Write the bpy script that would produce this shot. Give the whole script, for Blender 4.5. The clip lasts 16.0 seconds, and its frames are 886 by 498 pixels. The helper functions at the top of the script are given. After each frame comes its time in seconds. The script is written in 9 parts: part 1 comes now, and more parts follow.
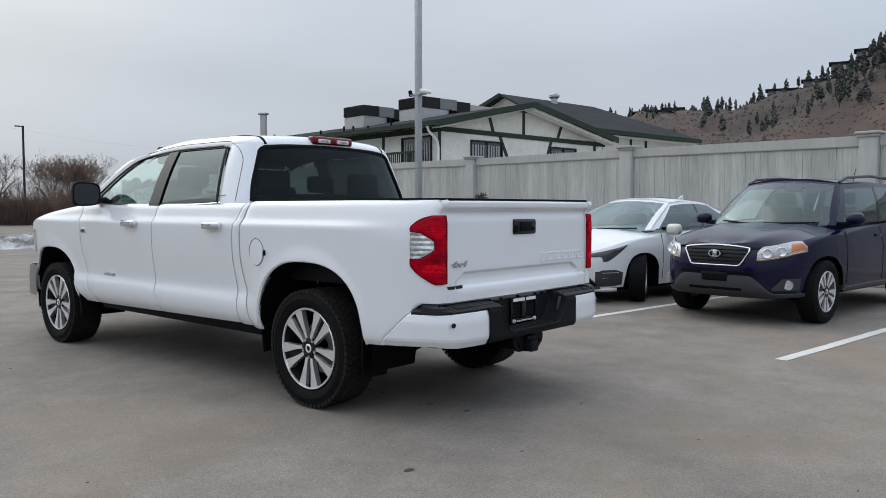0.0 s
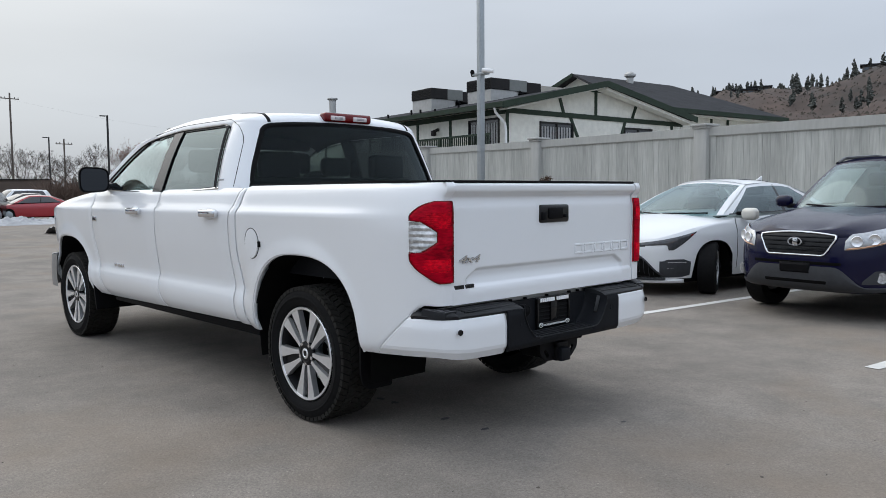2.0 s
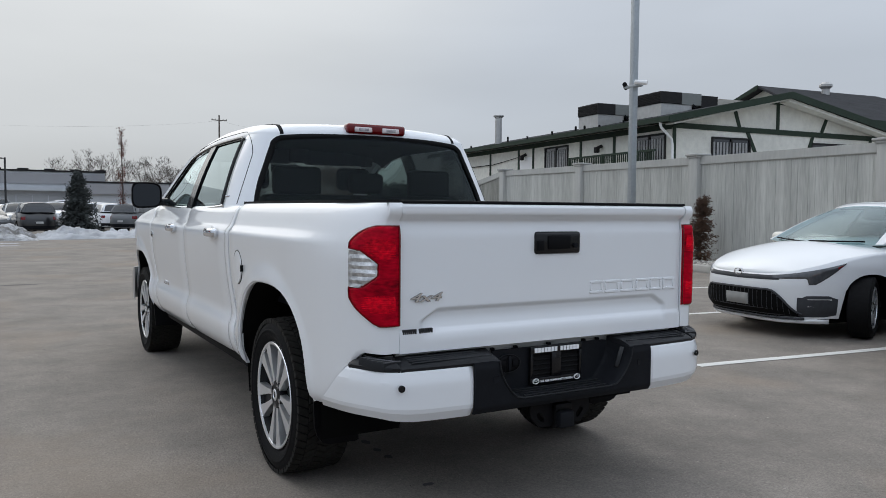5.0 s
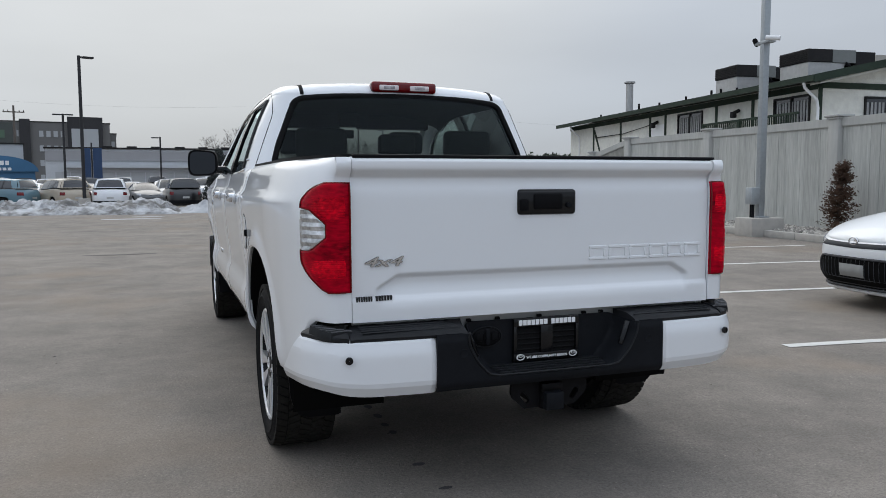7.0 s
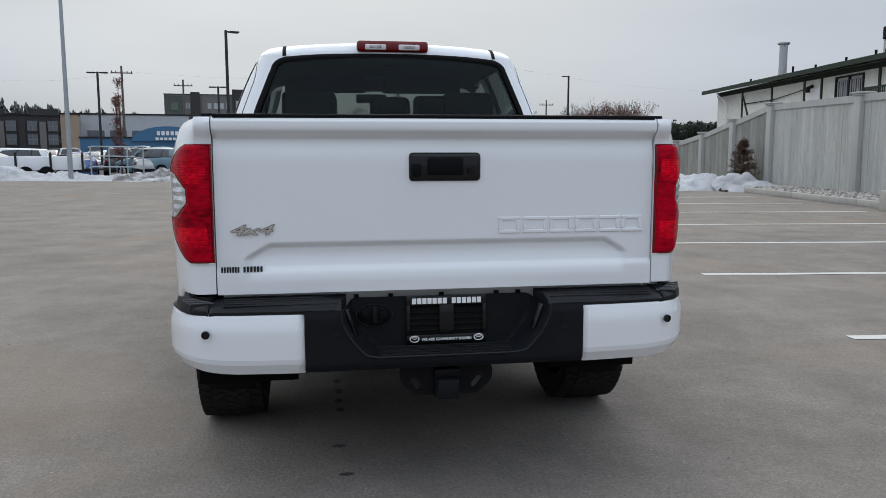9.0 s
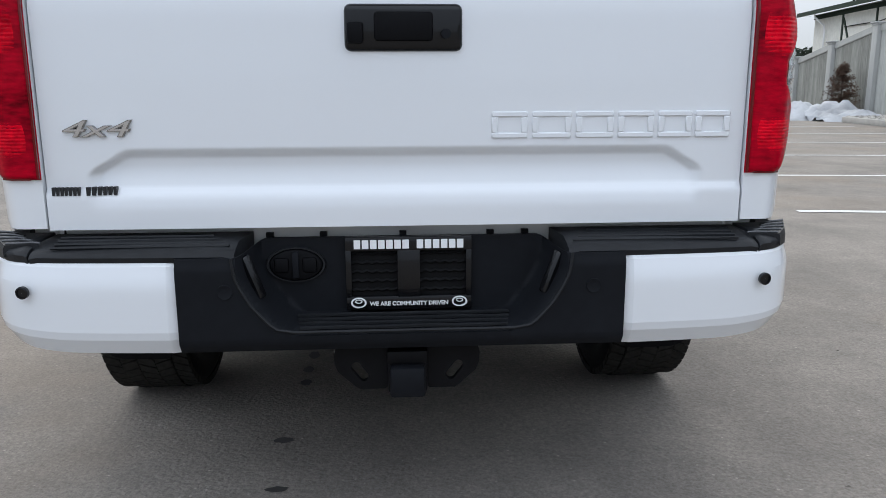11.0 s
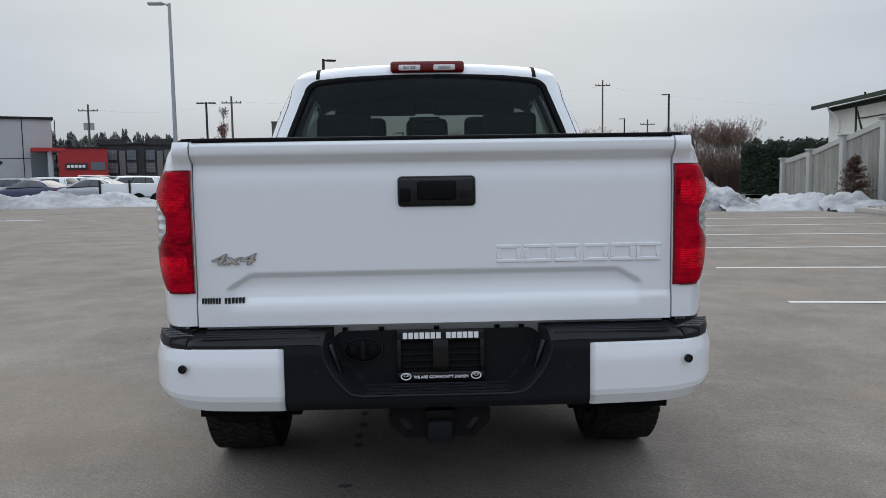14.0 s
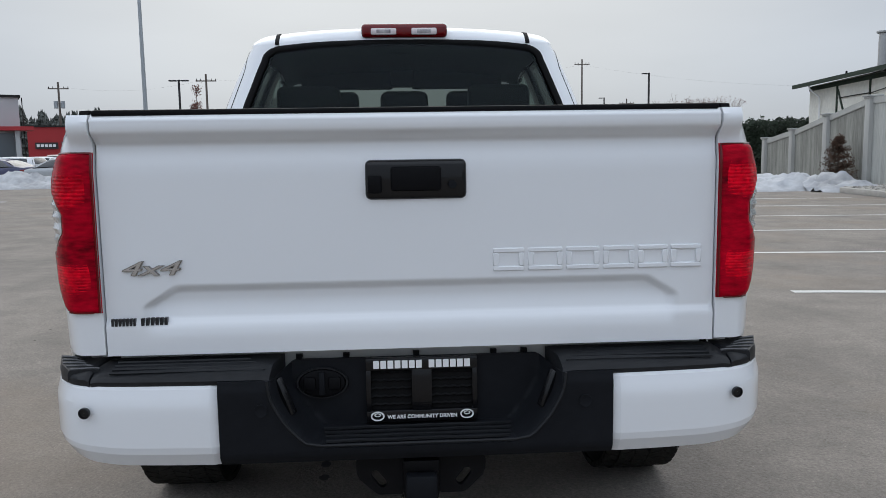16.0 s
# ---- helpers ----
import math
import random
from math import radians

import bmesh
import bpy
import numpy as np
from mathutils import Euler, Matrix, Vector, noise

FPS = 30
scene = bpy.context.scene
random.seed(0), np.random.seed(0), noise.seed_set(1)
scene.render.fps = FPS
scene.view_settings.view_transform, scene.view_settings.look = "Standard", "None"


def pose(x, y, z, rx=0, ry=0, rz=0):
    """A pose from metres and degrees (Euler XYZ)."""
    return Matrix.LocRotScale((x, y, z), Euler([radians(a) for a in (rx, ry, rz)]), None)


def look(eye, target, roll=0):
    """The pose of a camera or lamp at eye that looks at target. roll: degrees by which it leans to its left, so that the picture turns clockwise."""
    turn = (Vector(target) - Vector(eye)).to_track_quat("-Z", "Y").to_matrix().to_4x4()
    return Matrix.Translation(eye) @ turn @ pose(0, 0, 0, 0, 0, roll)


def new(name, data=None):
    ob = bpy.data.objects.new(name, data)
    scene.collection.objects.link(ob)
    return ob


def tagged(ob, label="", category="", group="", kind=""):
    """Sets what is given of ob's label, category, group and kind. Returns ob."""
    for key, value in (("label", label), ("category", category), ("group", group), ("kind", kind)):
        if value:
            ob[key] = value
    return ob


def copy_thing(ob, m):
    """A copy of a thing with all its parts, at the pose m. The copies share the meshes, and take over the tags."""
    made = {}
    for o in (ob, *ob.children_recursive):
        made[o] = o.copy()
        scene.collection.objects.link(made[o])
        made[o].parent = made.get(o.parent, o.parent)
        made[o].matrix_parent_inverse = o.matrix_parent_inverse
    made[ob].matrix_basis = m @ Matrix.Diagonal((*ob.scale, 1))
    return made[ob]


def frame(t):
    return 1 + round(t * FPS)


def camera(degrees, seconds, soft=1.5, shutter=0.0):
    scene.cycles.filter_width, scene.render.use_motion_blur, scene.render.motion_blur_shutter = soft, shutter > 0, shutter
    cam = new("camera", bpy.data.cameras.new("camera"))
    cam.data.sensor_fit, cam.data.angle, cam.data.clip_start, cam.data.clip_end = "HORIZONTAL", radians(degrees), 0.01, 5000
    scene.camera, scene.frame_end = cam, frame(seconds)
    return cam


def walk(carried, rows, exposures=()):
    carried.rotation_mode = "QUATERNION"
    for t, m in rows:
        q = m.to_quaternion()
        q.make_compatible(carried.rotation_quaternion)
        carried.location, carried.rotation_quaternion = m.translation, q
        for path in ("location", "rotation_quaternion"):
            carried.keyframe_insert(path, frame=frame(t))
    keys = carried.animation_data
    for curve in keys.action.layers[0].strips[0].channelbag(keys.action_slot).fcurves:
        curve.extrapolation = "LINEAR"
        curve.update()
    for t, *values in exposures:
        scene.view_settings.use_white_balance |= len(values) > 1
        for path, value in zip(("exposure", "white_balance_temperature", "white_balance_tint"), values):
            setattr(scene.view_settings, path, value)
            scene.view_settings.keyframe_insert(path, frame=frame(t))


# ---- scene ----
cam = camera(59.6, 16.0, soft=0.8)
PATH = [
    (0, (-4.083, -2.742, 1.283), (-2.573, -1.435, 1.176), 0.0),
    (0.5, (-3.999, -2.748, 1.275), (-2.497, -1.433, 1.152), 0.0),
    (1, (-3.802, -2.622, 1.271), (-2.325, -1.281, 1.132), -0.1),
    (1.5, (-3.568, -2.522, 1.256), (-2.137, -1.133, 1.106), -0.2),
    (2, (-3.319, -2.522, 1.279), (-1.947, -1.075, 1.133), -0.4),
    (2.5, (-3.126, -2.473, 1.301), (-1.818, -0.964, 1.174), -0.8),
    (3, (-2.94, -2.385, 1.318), (-1.693, -0.825, 1.216), -0.9),
    (3.5, (-2.76, -2.365, 1.304), (-1.572, -0.758, 1.221), -0.7),
    (4, (-2.531, -2.459, 1.303), (-1.405, -0.808, 1.226), -0.4),
    (6.5, (-1.589, -2.578, 1.266), (-0.81, -0.743, 1.109), 0.4),
    (7, (-1.387, -2.558, 1.236), (-0.707, -0.685, 1.065), -0.2),
    (7.5, (-1.115, -2.479, 1.234), (-0.539, -0.572, 1.048), -0.5),
    (8, (-0.842, -2.497, 1.223), (-0.364, -0.565, 1.027), -0.6),
    (8.5, (-0.6, -2.569, 1.226), (-0.211, -0.619, 1.008), -0.3),
    (9, (-0.418, -2.523, 1.209), (-0.107, -0.563, 0.962), -0.1),
    (9.5, (-0.287, -2.486, 1.204), (-0.04, -0.524, 0.904), -0.0),
    (11.8, (0.03, -1.287, 0.987), (0.099, 0.665, 0.556), -0.2),
    (12, (0.03, -1.464, 1.045), (0.085, 0.493, 0.633), -0.2),
    (12.5, (0.028, -2.017, 1.215), (0.054, -0.052, 0.848), -0.6),
    (13, (-0.042, -2.32, 1.201), (0.013, -0.336, 0.957), -0.8),
    (13.5, (-0.054, -2.366, 1.208), (-0.001, -0.377, 1.008), -0.9),
    (14, (-0.045, -2.359, 1.209), (0.011, -0.369, 1.021), -0.9),
    (14.5, (-0.05, -2.299, 1.21), (0.025, -0.31, 1.015), -0.9),
    (15, (-0.068, -2.132, 1.23), (0.032, -0.146, 1.017), -0.9),
    (15.5, (-0.09, -1.967, 1.222), (0.026, 0.016, 0.989), -1.0),
    (16, (-0.034, -1.802, 1.219), (0.075, 0.181, 0.978), -0.9),
]
LIGHTER = ((0.0, 0.10), (1.5, 0.17), (2.5, 0.12), (4.0, 0.0), (6.5, -0.02), (9.0, 0.04), (9.7, 0.06), (11.0, 0.50), (11.8, 0.72), (12.0, 0.69), (12.5, 0.49), (13.0, 0.22), (13.5, 0.08), (14.0, 0.03), (16.0, 0.08))
walk(cam, [(t, look(eye, target, roll)) for t, eye, target, roll in PATH], exposures=LIGHTER)

# ---------- world and light ----------
SUN_AZ, SUN_EL = 0.0, 38.0      # degrees: azimuth from +y towards +x, elevation
world = bpy.data.worlds.new("world")
scene.world = world
world.use_nodes = True
wn, wl = world.node_tree.nodes, world.node_tree.links
wn.clear()
w_out = wn.new("ShaderNodeOutputWorld")
w_bg = wn.new("ShaderNodeBackground")
w_bg.inputs["Strength"].default_value = 1.0
sky = wn.new("ShaderNodeTexSky")
sky.sky_type = "NISHITA"
sky.sun_disc = False
sky.sun_elevation = radians(SUN_EL)
sky.sun_rotation = radians(SUN_AZ)
sky_dim = wn.new("ShaderNodeVectorMath")
sky_dim.operation = "SCALE"
sky_dim.inputs["Scale"].default_value = 0.06
wl.new(sky.outputs[0], sky_dim.inputs[0])
w_tc = wn.new("ShaderNodeTexCoord")
w_nrm = wn.new("ShaderNodeVectorMath")
w_nrm.operation = "NORMALIZE"
wl.new(w_tc.outputs["Generated"], w_nrm.inputs[0])
w_sep = wn.new("ShaderNodeSeparateXYZ")
wl.new(w_nrm.outputs[0], w_sep.inputs[0])
# overcast layer: grey, a little darker and bluer near the horizon, brighter round the hidden sun
w_dot = wn.new("ShaderNodeVectorMath")
w_dot.operation = "DOT_PRODUCT"
w_dot.inputs[1].default_value = (math.sin(radians(SUN_AZ)) * math.cos(radians(SUN_EL)), math.cos(radians(SUN_AZ)) * math.cos(radians(SUN_EL)), math.sin(radians(SUN_EL)))
wl.new(w_nrm.outputs[0], w_dot.inputs[0])
w_glow = wn.new("ShaderNodeValToRGB")
gr = w_glow.color_ramp
gr.interpolation = "EASE"
gr.elements[0].position, gr.elements[0].color = 0.0, (0.53, 0.60, 0.71, 1)
gr.elements[1].position, gr.elements[1].color = 1.0, (0.885, 0.885, 0.87, 1)
e = gr.elements.new(0.72)
e.color = (0.595, 0.645, 0.715, 1)
e = gr.elements.new(0.9)
e.color = (0.745, 0.77, 0.785, 1)
wl.new(w_dot.outputs["Value"], w_glow.inputs[0])
w_map = wn.new("ShaderNodeMapping")
w_map.inputs["Scale"].default_value = (1.2, 1.2, 5.0)
wl.new(w_nrm.outputs[0], w_map.inputs[0])
w_noise = wn.new("ShaderNodeTexNoise")
w_noise.inputs["Scale"].default_value = 1.6
w_noise.inputs["Detail"].default_value = 4.0
w_noise.inputs["Roughness"].default_value = 0.45
wl.new(w_map.outputs[0], w_noise.inputs["Vector"])
w_cl = wn.new("ShaderNodeMapRange")
w_cl.inputs["From Min"].default_value, w_cl.inputs["From Max"].default_value = 0.3, 0.7
w_cl.inputs["To Min"].default_value, w_cl.inputs["To Max"].default_value = 0.93, 1.07
wl.new(w_noise.outputs["Fac"], w_cl.inputs["Value"])
w_mul = wn.new("ShaderNodeVectorMath")
w_mul.operation = "SCALE"
wl.new(w_glow.outputs[0], w_mul.inputs[0])
w_el = wn.new("ShaderNodeValToRGB")
er = w_el.color_ramp
er.interpolation = "EASE"
er.elements[0].position, er.elements[0].color = 0.0, (0.285, 0.285, 0.285, 1)
er.elements[1].position, er.elements[1].color = 1.0, (0.70, 0.70, 0.70, 1)
e = er.elements.new(0.13)
e.color = (0.335, 0.335, 0.335, 1)
e = er.elements.new(0.30)
e.color = (0.402, 0.402, 0.402, 1)
e = er.elements.new(0.60)
e.color = (0.73, 0.73, 0.73, 1)
wl.new(w_sep.outputs["Z"], w_el.inputs[0])
w_up = wn.new("ShaderNodeMath")
w_up.operation = "MULTIPLY"
wl.new(w_cl.outputs[0], w_up.inputs[0])
wl.new(w_el.outputs[0], w_up.inputs[1])
w_up2 = wn.new("ShaderNodeMath")
w_up2.operation = "MULTIPLY"
w_up2.inputs[1].default_value = 2.67
wl.new(w_up.outputs[0], w_up2.inputs[0])
wl.new(w_up2.outputs[0], w_mul.inputs["Scale"])
w_mix = wn.new("ShaderNodeMix")
w_mix.data_type = "RGBA"
w_mix.inputs["Factor"].default_value = 0.92
wl.new(sky_dim.outputs[0], w_mix.inputs["A"])
wl.new(w_mul.outputs[0], w_mix.inputs["B"])
wl.new(w_mix.outputs["Result"], w_bg.inputs["Color"])
wl.new(w_bg.outputs[0], w_out.inputs["Surface"])

sun = new("sun", bpy.data.lights.new("sun", "SUN"))
sun.data.energy = 0.5
sun.data.angle = radians(60)
sun.data.color = (1.0, 0.985, 0.96)
sun.matrix_world = look((0, 0, 20), (0 - w_dot.inputs[1].default_value[0], -w_dot.inputs[1].default_value[1], 20 - w_dot.inputs[1].default_value[2]))


# ---------- materials ----------
def mat(name, color, rough=0.5, metal=0.0, coat=0.0, var=0.0, scale=8.0, bump=0.0, bscale=60.0, spec=0.5, island=0.0, second=None, stain=0.0, stretch=None, emit=0.0):
    """Principled surface: two scales of variation in colour, and a fine relief."""
    m = bpy.data.materials.new(name)
    m.use_nodes = True
    nt = m.node_tree
    n, l = nt.nodes, nt.links
    b = n["Principled BSDF"]
    b.inputs["Roughness"].default_value = rough
    b.inputs["Metallic"].default_value = metal
    b.inputs["Specular IOR Level"].default_value = spec
    b.inputs["Coat Weight"].default_value = coat
    b.inputs["Coat Roughness"].default_value = 0.04
    b.inputs["Base Color"].default_value = (*color, 1)
    if emit:
        b.inputs["Emission Color"].default_value = (*color, 1)
        b.inputs["Emission Strength"].default_value = emit
    tc = n.new("ShaderNodeTexCoord")
    src = tc.outputs["Object"]
    if stretch:
        mp = n.new("ShaderNodeMapping")
        mp.inputs["Scale"].default_value = stretch
        l.new(src, mp.inputs[0])
        src = mp.outputs[0]
    if var:
        a = n.new("ShaderNodeTexNoise")
        a.inputs["Scale"].default_value = scale
        a.inputs["Detail"].default_value = 6
        l.new(src, a.inputs["Vector"])
        c = n.new("ShaderNodeTexNoise")
        c.inputs["Scale"].default_value = scale * 0.13
        c.inputs["Detail"].default_value = 3
        l.new(src, c.inputs["Vector"])
        add = n.new("ShaderNodeMath")
        add.operation = "MULTIPLY_ADD"
        l.new(c.outputs["Fac"], add.inputs[0])
        add.inputs[1].default_value = 1.0 + stain
        l.new(a.outputs["Fac"], add.inputs[2])
        rg = n.new("ShaderNodeMapRange")
        rg.inputs["From Min"].default_value, rg.inputs["From Max"].default_value = 0.6, 1.4 + stain
        l.new(add.outputs[0], rg.inputs["Value"])
        mx = n.new("ShaderNodeMix")
        mx.data_type = "RGBA"
        two = second or tuple(min(1, v * (1 + var)) for v in color)
        one = tuple(v * (1 - var) for v in color) if second is None else color
        mx.inputs["A"].default_value = (*one, 1)
        mx.inputs["B"].default_value = (*two, 1)
        l.new(rg.outputs[0], mx.inputs["Factor"])
        out = mx.outputs["Result"]
        if island:
            gm = n.new("ShaderNodeObjectInfo")
            hs = n.new("ShaderNodeHueSaturation")
            r2 = n.new("ShaderNodeMapRange")
            r2.inputs["To Min"].default_value, r2.inputs["To Max"].default_value = 1 - island, 1 + island
            l.new(gm.outputs["Random"], r2.inputs["Value"])
            l.new(r2.outputs[0], hs.inputs["Value"])
            l.new(out, hs.inputs["Color"])
            out = hs.outputs[0]
        l.new(out, b.inputs["Base Color"])
    if bump:
        d = n.new("ShaderNodeTexNoise")
        d.inputs["Scale"].default_value = bscale
        d.inputs["Detail"].default_value = 5
        l.new(src, d.inputs["Vector"])
        bp = n.new("ShaderNodeBump")
        bp.inputs["Strength"].default_value = bump
        bp.inputs["Distance"].default_value = 0.01
        l.new(d.outputs["Fac"], bp.inputs["Height"])
        l.new(bp.outputs[0], b.inputs["Normal"])
    return m


def glass(name, tint, rough=0.0, face=0.025):
    """A thin pane: clear or tinted see-through, with a glossy face."""
    m = bpy.data.materials.new(name)
    m.use_nodes = True
    n, l = m.node_tree.nodes, m.node_tree.links
    n.clear()
    o = n.new("ShaderNodeOutputMaterial")
    t = n.new("ShaderNodeBsdfTransparent")
    t.inputs[0].default_value = (*tint, 1)
    g = n.new("ShaderNodeBsdfGlossy")
    g.inputs["Roughness"].default_value = rough
    g.inputs["Color"].default_value = (0.72, 0.83, 0.85, 1)
    fr = n.new("ShaderNodeLayerWeight")
    fr.inputs["Blend"].default_value = 0.5
    pw = n.new("ShaderNodeMath")
    pw.operation = "POWER"
    pw.inputs[1].default_value = 3.6
    l.new(fr.outputs["Facing"], pw.inputs[0])
    ad = n.new("ShaderNodeMath")
    ad.operation = "MULTIPLY_ADD"
    ad.inputs[1].default_value, ad.inputs[2].default_value = 0.85, face
    l.new(pw.outputs[0], ad.inputs[0])
    x = n.new("ShaderNodeMixShader")
    l.new(ad.outputs[0], x.inputs[0])
    l.new(t.outputs[0], x.inputs[1])
    l.new(g.outputs[0], x.inputs[2])
    l.new(x.outputs[0], o.inputs[0])
    return m


M_WHITE = mat("white_car_paint", (0.79, 0.805, 0.825), 0.28, coat=1.0, var=0.012, scale=3)
M_WHITE2 = mat("pearl_white_paint", (0.74, 0.75, 0.76), 0.3, coat=0.5, var=0.03, scale=4)
M_NAVY = mat("navy_car_paint", (0.0040, 0.0044, 0.026), 0.22, coat=0.40, spec=0.10, var=0.06, scale=30)
M_BLACKP = mat("black_plastic", (0.005, 0.005, 0.006), 0.6, spec=0.09, var=0.2, scale=40, bump=0.08, bscale=900)
M_GREYP = mat("dark_grey_plastic", (0.009, 0.010, 0.0125), 0.55, spec=0.11, var=0.2, scale=40, bump=0.05, bscale=700)
M_SATIN = mat("gloss_black_trim", (0.006, 0.006, 0.007), 0.22, coat=0.30, spec=0.2)
M_RUBBER = mat("tyre_rubber", (0.007, 0.007, 0.0075), 0.75, spec=0.12, var=0.35, scale=30, bump=0.1, bscale=300)
M_TREAD = mat("dusty_tread", (0.022, 0.021, 0.019), 0.9, spec=0.12, var=0.4, scale=40, bump=0.2, bscale=250)
M_PAD = mat("scuffed_step_plastic", (0.014, 0.015, 0.017), 0.45, spec=0.22, var=0.3, scale=30, bump=0.05, bscale=500)
M_PALERIDGE = mat("worn_ridge_plastic", (0.10, 0.10, 0.105), 0.35, spec=0.4, var=0.5, scale=60)
M_BADGE = mat("dark_chrome", (0.30, 0.29, 0.28), 0.25, metal=1.0, var=0.2, scale=40)
M_GREYP2 = mat("grey_bumper_plastic", (0.040, 0.042, 0.047), 0.6, spec=0.3, var=0.2, scale=20)
M_WELL = mat("wheel_well_liner", (0.004, 0.004, 0.004), 0.9, spec=0.1, var=0.3, scale=10)
M_CHROME = mat("chrome", (0.75, 0.76, 0.78), 0.08, metal=1.0)
M_ALLOY = mat("machined_alloy", (0.86, 0.87, 0.89), 0.33, metal=0.85, var=0.06, scale=30)
M_RIMDARK = mat("dark_rim_paint", (0.010, 0.010, 0.011), 0.4, spec=0.2)
M_RIMGREY = mat("grey_rim_paint", (0.10, 0.10, 0.105), 0.35, metal=0.5, var=0.1, scale=20)
M_STEEL = mat("galvanised_steel", (0.36, 0.39, 0.41), 0.45, metal=0.5, var=0.12, scale=14)
M_IRON = mat("black_steel", (0.006, 0.006, 0.007), 0.5, metal=0.1, spec=0.12, var=0.3, scale=20, bump=0.05, bscale=200)
# mottled light and dark reds: glints and shade of the lens facets as colour
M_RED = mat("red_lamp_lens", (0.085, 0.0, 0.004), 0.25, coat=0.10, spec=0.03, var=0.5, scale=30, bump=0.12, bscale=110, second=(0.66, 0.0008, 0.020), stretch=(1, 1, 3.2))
M_REDGLINT = mat("bright_red_reflector", (0.10, 0.0002, 0.004), 0.25, spec=0.03, coat=0.08, var=0.45, scale=60, bump=0.15, bscale=90, second=(1.0, 0.002, 0.022), stretch=(1, 1, 1.6))
M_REDDARK = mat("dark_red_lamp_lens", (0.13, 0.001, 0.003), 0.15, spec=0.3, coat=0.3, var=0.2, scale=26)
M_CLEAR = mat("clear_lamp_lens", (0.16, 0.165, 0.17), 0.12, metal=0.55, coat=0.8, var=0.5, scale=45, bump=0.3, bscale=90, second=(0.86, 0.87, 0.88))
M_AMBER = mat("amber_lamp_lens", (0.62, 0.20, 0.07), 0.15, coat=0.5, var=0.2, scale=40)
M_GLASS = glass("clear_glass", (0.88, 0.95, 0.93), face=0.05)
M_SCREEN = glass("laminated_windscreen", (0.52, 0.68, 0.70), rough=0.0, face=0.11)
M_TINT = glass("tinted_glass", (0.22, 0.235, 0.24), face=0.085)
M_DOORGLASS = glass("front_door_glass", (0.80, 0.95, 0.90), face=0.15)
M_TINT2 = glass("dark_tinted_glass", (0.18, 0.205, 0.195), face=0.014)
M_MIRROR = mat("mirror_glass", (0.05, 0.054, 0.06), 0.03, metal=1.0)
M_SEAT = mat("dark_upholstery", (0.012, 0.012, 0.013), 0.7, var=0.3, scale=20)
M_WRITE = mat("white_print", (0.82, 0.82, 0.82), 0.5)
M_BLKPRINT = mat("black_print", (0.01, 0.01, 0.012), 0.4)
M_ASPHALT = None

import functools


# ---------- mesh helpers ----------
def finish(ob, smooth=40):
    me = ob.data
    if smooth:
        me.polygons.foreach_set("use_smooth", [True] * len(me.polygons))
        me.set_sharp_from_angle(angle=radians(smooth))
    return ob


def part(name, bm, material, parent=None, label="", smooth=40, kind=""):
    """Links a bmesh as ONE mesh object under a thing or a part."""
    bmesh.ops.recalc_face_normals(bm, faces=bm.faces)
    me = bpy.data.meshes.new(name)
    bm.to_mesh(me)
    bm.free()
    me.materials.append(material)
    ob = new(name, me)
    ob.parent = parent
    finish(ob, smooth)
    return tagged(ob, label=label, kind=kind)


def thing(name, m, label, category, group="", kind=""):
    ob = new(name)
    ob.empty_display_size = 0.3
    ob.matrix_world = m
    return tagged(ob, label, category, group, kind)


def bm_new():
    return bmesh.new()


def box(bm, x0, y0, z0, x1, y1, z1, bev=0.0, seg=2, m=None):
    r = bmesh.ops.create_cube(bm, size=1.0)
    vs = r["verts"]
    for v in vs:
        v.co = Vector(((x0 + x1) / 2 + v.co.x * (x1 - x0), (y0 + y1) / 2 + v.co.y * (y1 - y0), (z0 + z1) / 2 + v.co.z * (z1 - z0)))
        if m is not None:
            v.co = m @ v.co
    if bev:
        es = list({e for v in vs for e in v.link_edges})
        bmesh.ops.bevel(bm, geom=es, offset=bev, segments=seg, affect="EDGES", profile=0.5)
    return bm


def boxed(*a, **k):
    return box(bm_new(), *a, **k)


def cyl(bm, p0, p1, r0, r1=None, seg=16, caps=True):
    p0, p1 = Vector(p0), Vector(p1)
    r1 = r0 if r1 is None else r1
    d = p1 - p0
    q = d.to_track_quat("Z", "Y").to_matrix()
    ring = lambda p, r: [bm.verts.new(p + q @ Vector((r * math.cos(2 * math.pi * i / seg), r * math.sin(2 * math.pi * i / seg), 0))) for i in range(seg)]
    a, b = ring(p0, r0), ring(p1, r1)
    for i in range(seg):
        bm.faces.new((a[i], a[(i + 1) % seg], b[(i + 1) % seg], b[i]))
    if caps:
        bm.faces.new(a[::-1])
        bm.faces.new(b)
    return bm


def cyled(*a, **k):
    return cyl(bm_new(), *a, **k)


def lathe(bm, prof, axis="x", seg=48, at=(0, 0, 0)):
    """Turns (radius, along) pairs round an axis."""
    rows = []
    for r, h in prof:
        row = []
        for i in range(seg):
            a = 2 * math.pi * i / seg
            c, s = r * math.cos(a), r * math.sin(a)
            p = (h, c, s) if axis == "x" else ((c, h, s) if axis == "y" else (c, s, h))
            row.append(bm.verts.new(Vector(p) + Vector(at)))
        rows.append(row)
    for a, b in zip(rows, rows[1:]):
        for i in range(seg):
            bm.faces.new((a[i], a[(i + 1) % seg], b[(i + 1) % seg], b[i]))
    return bm


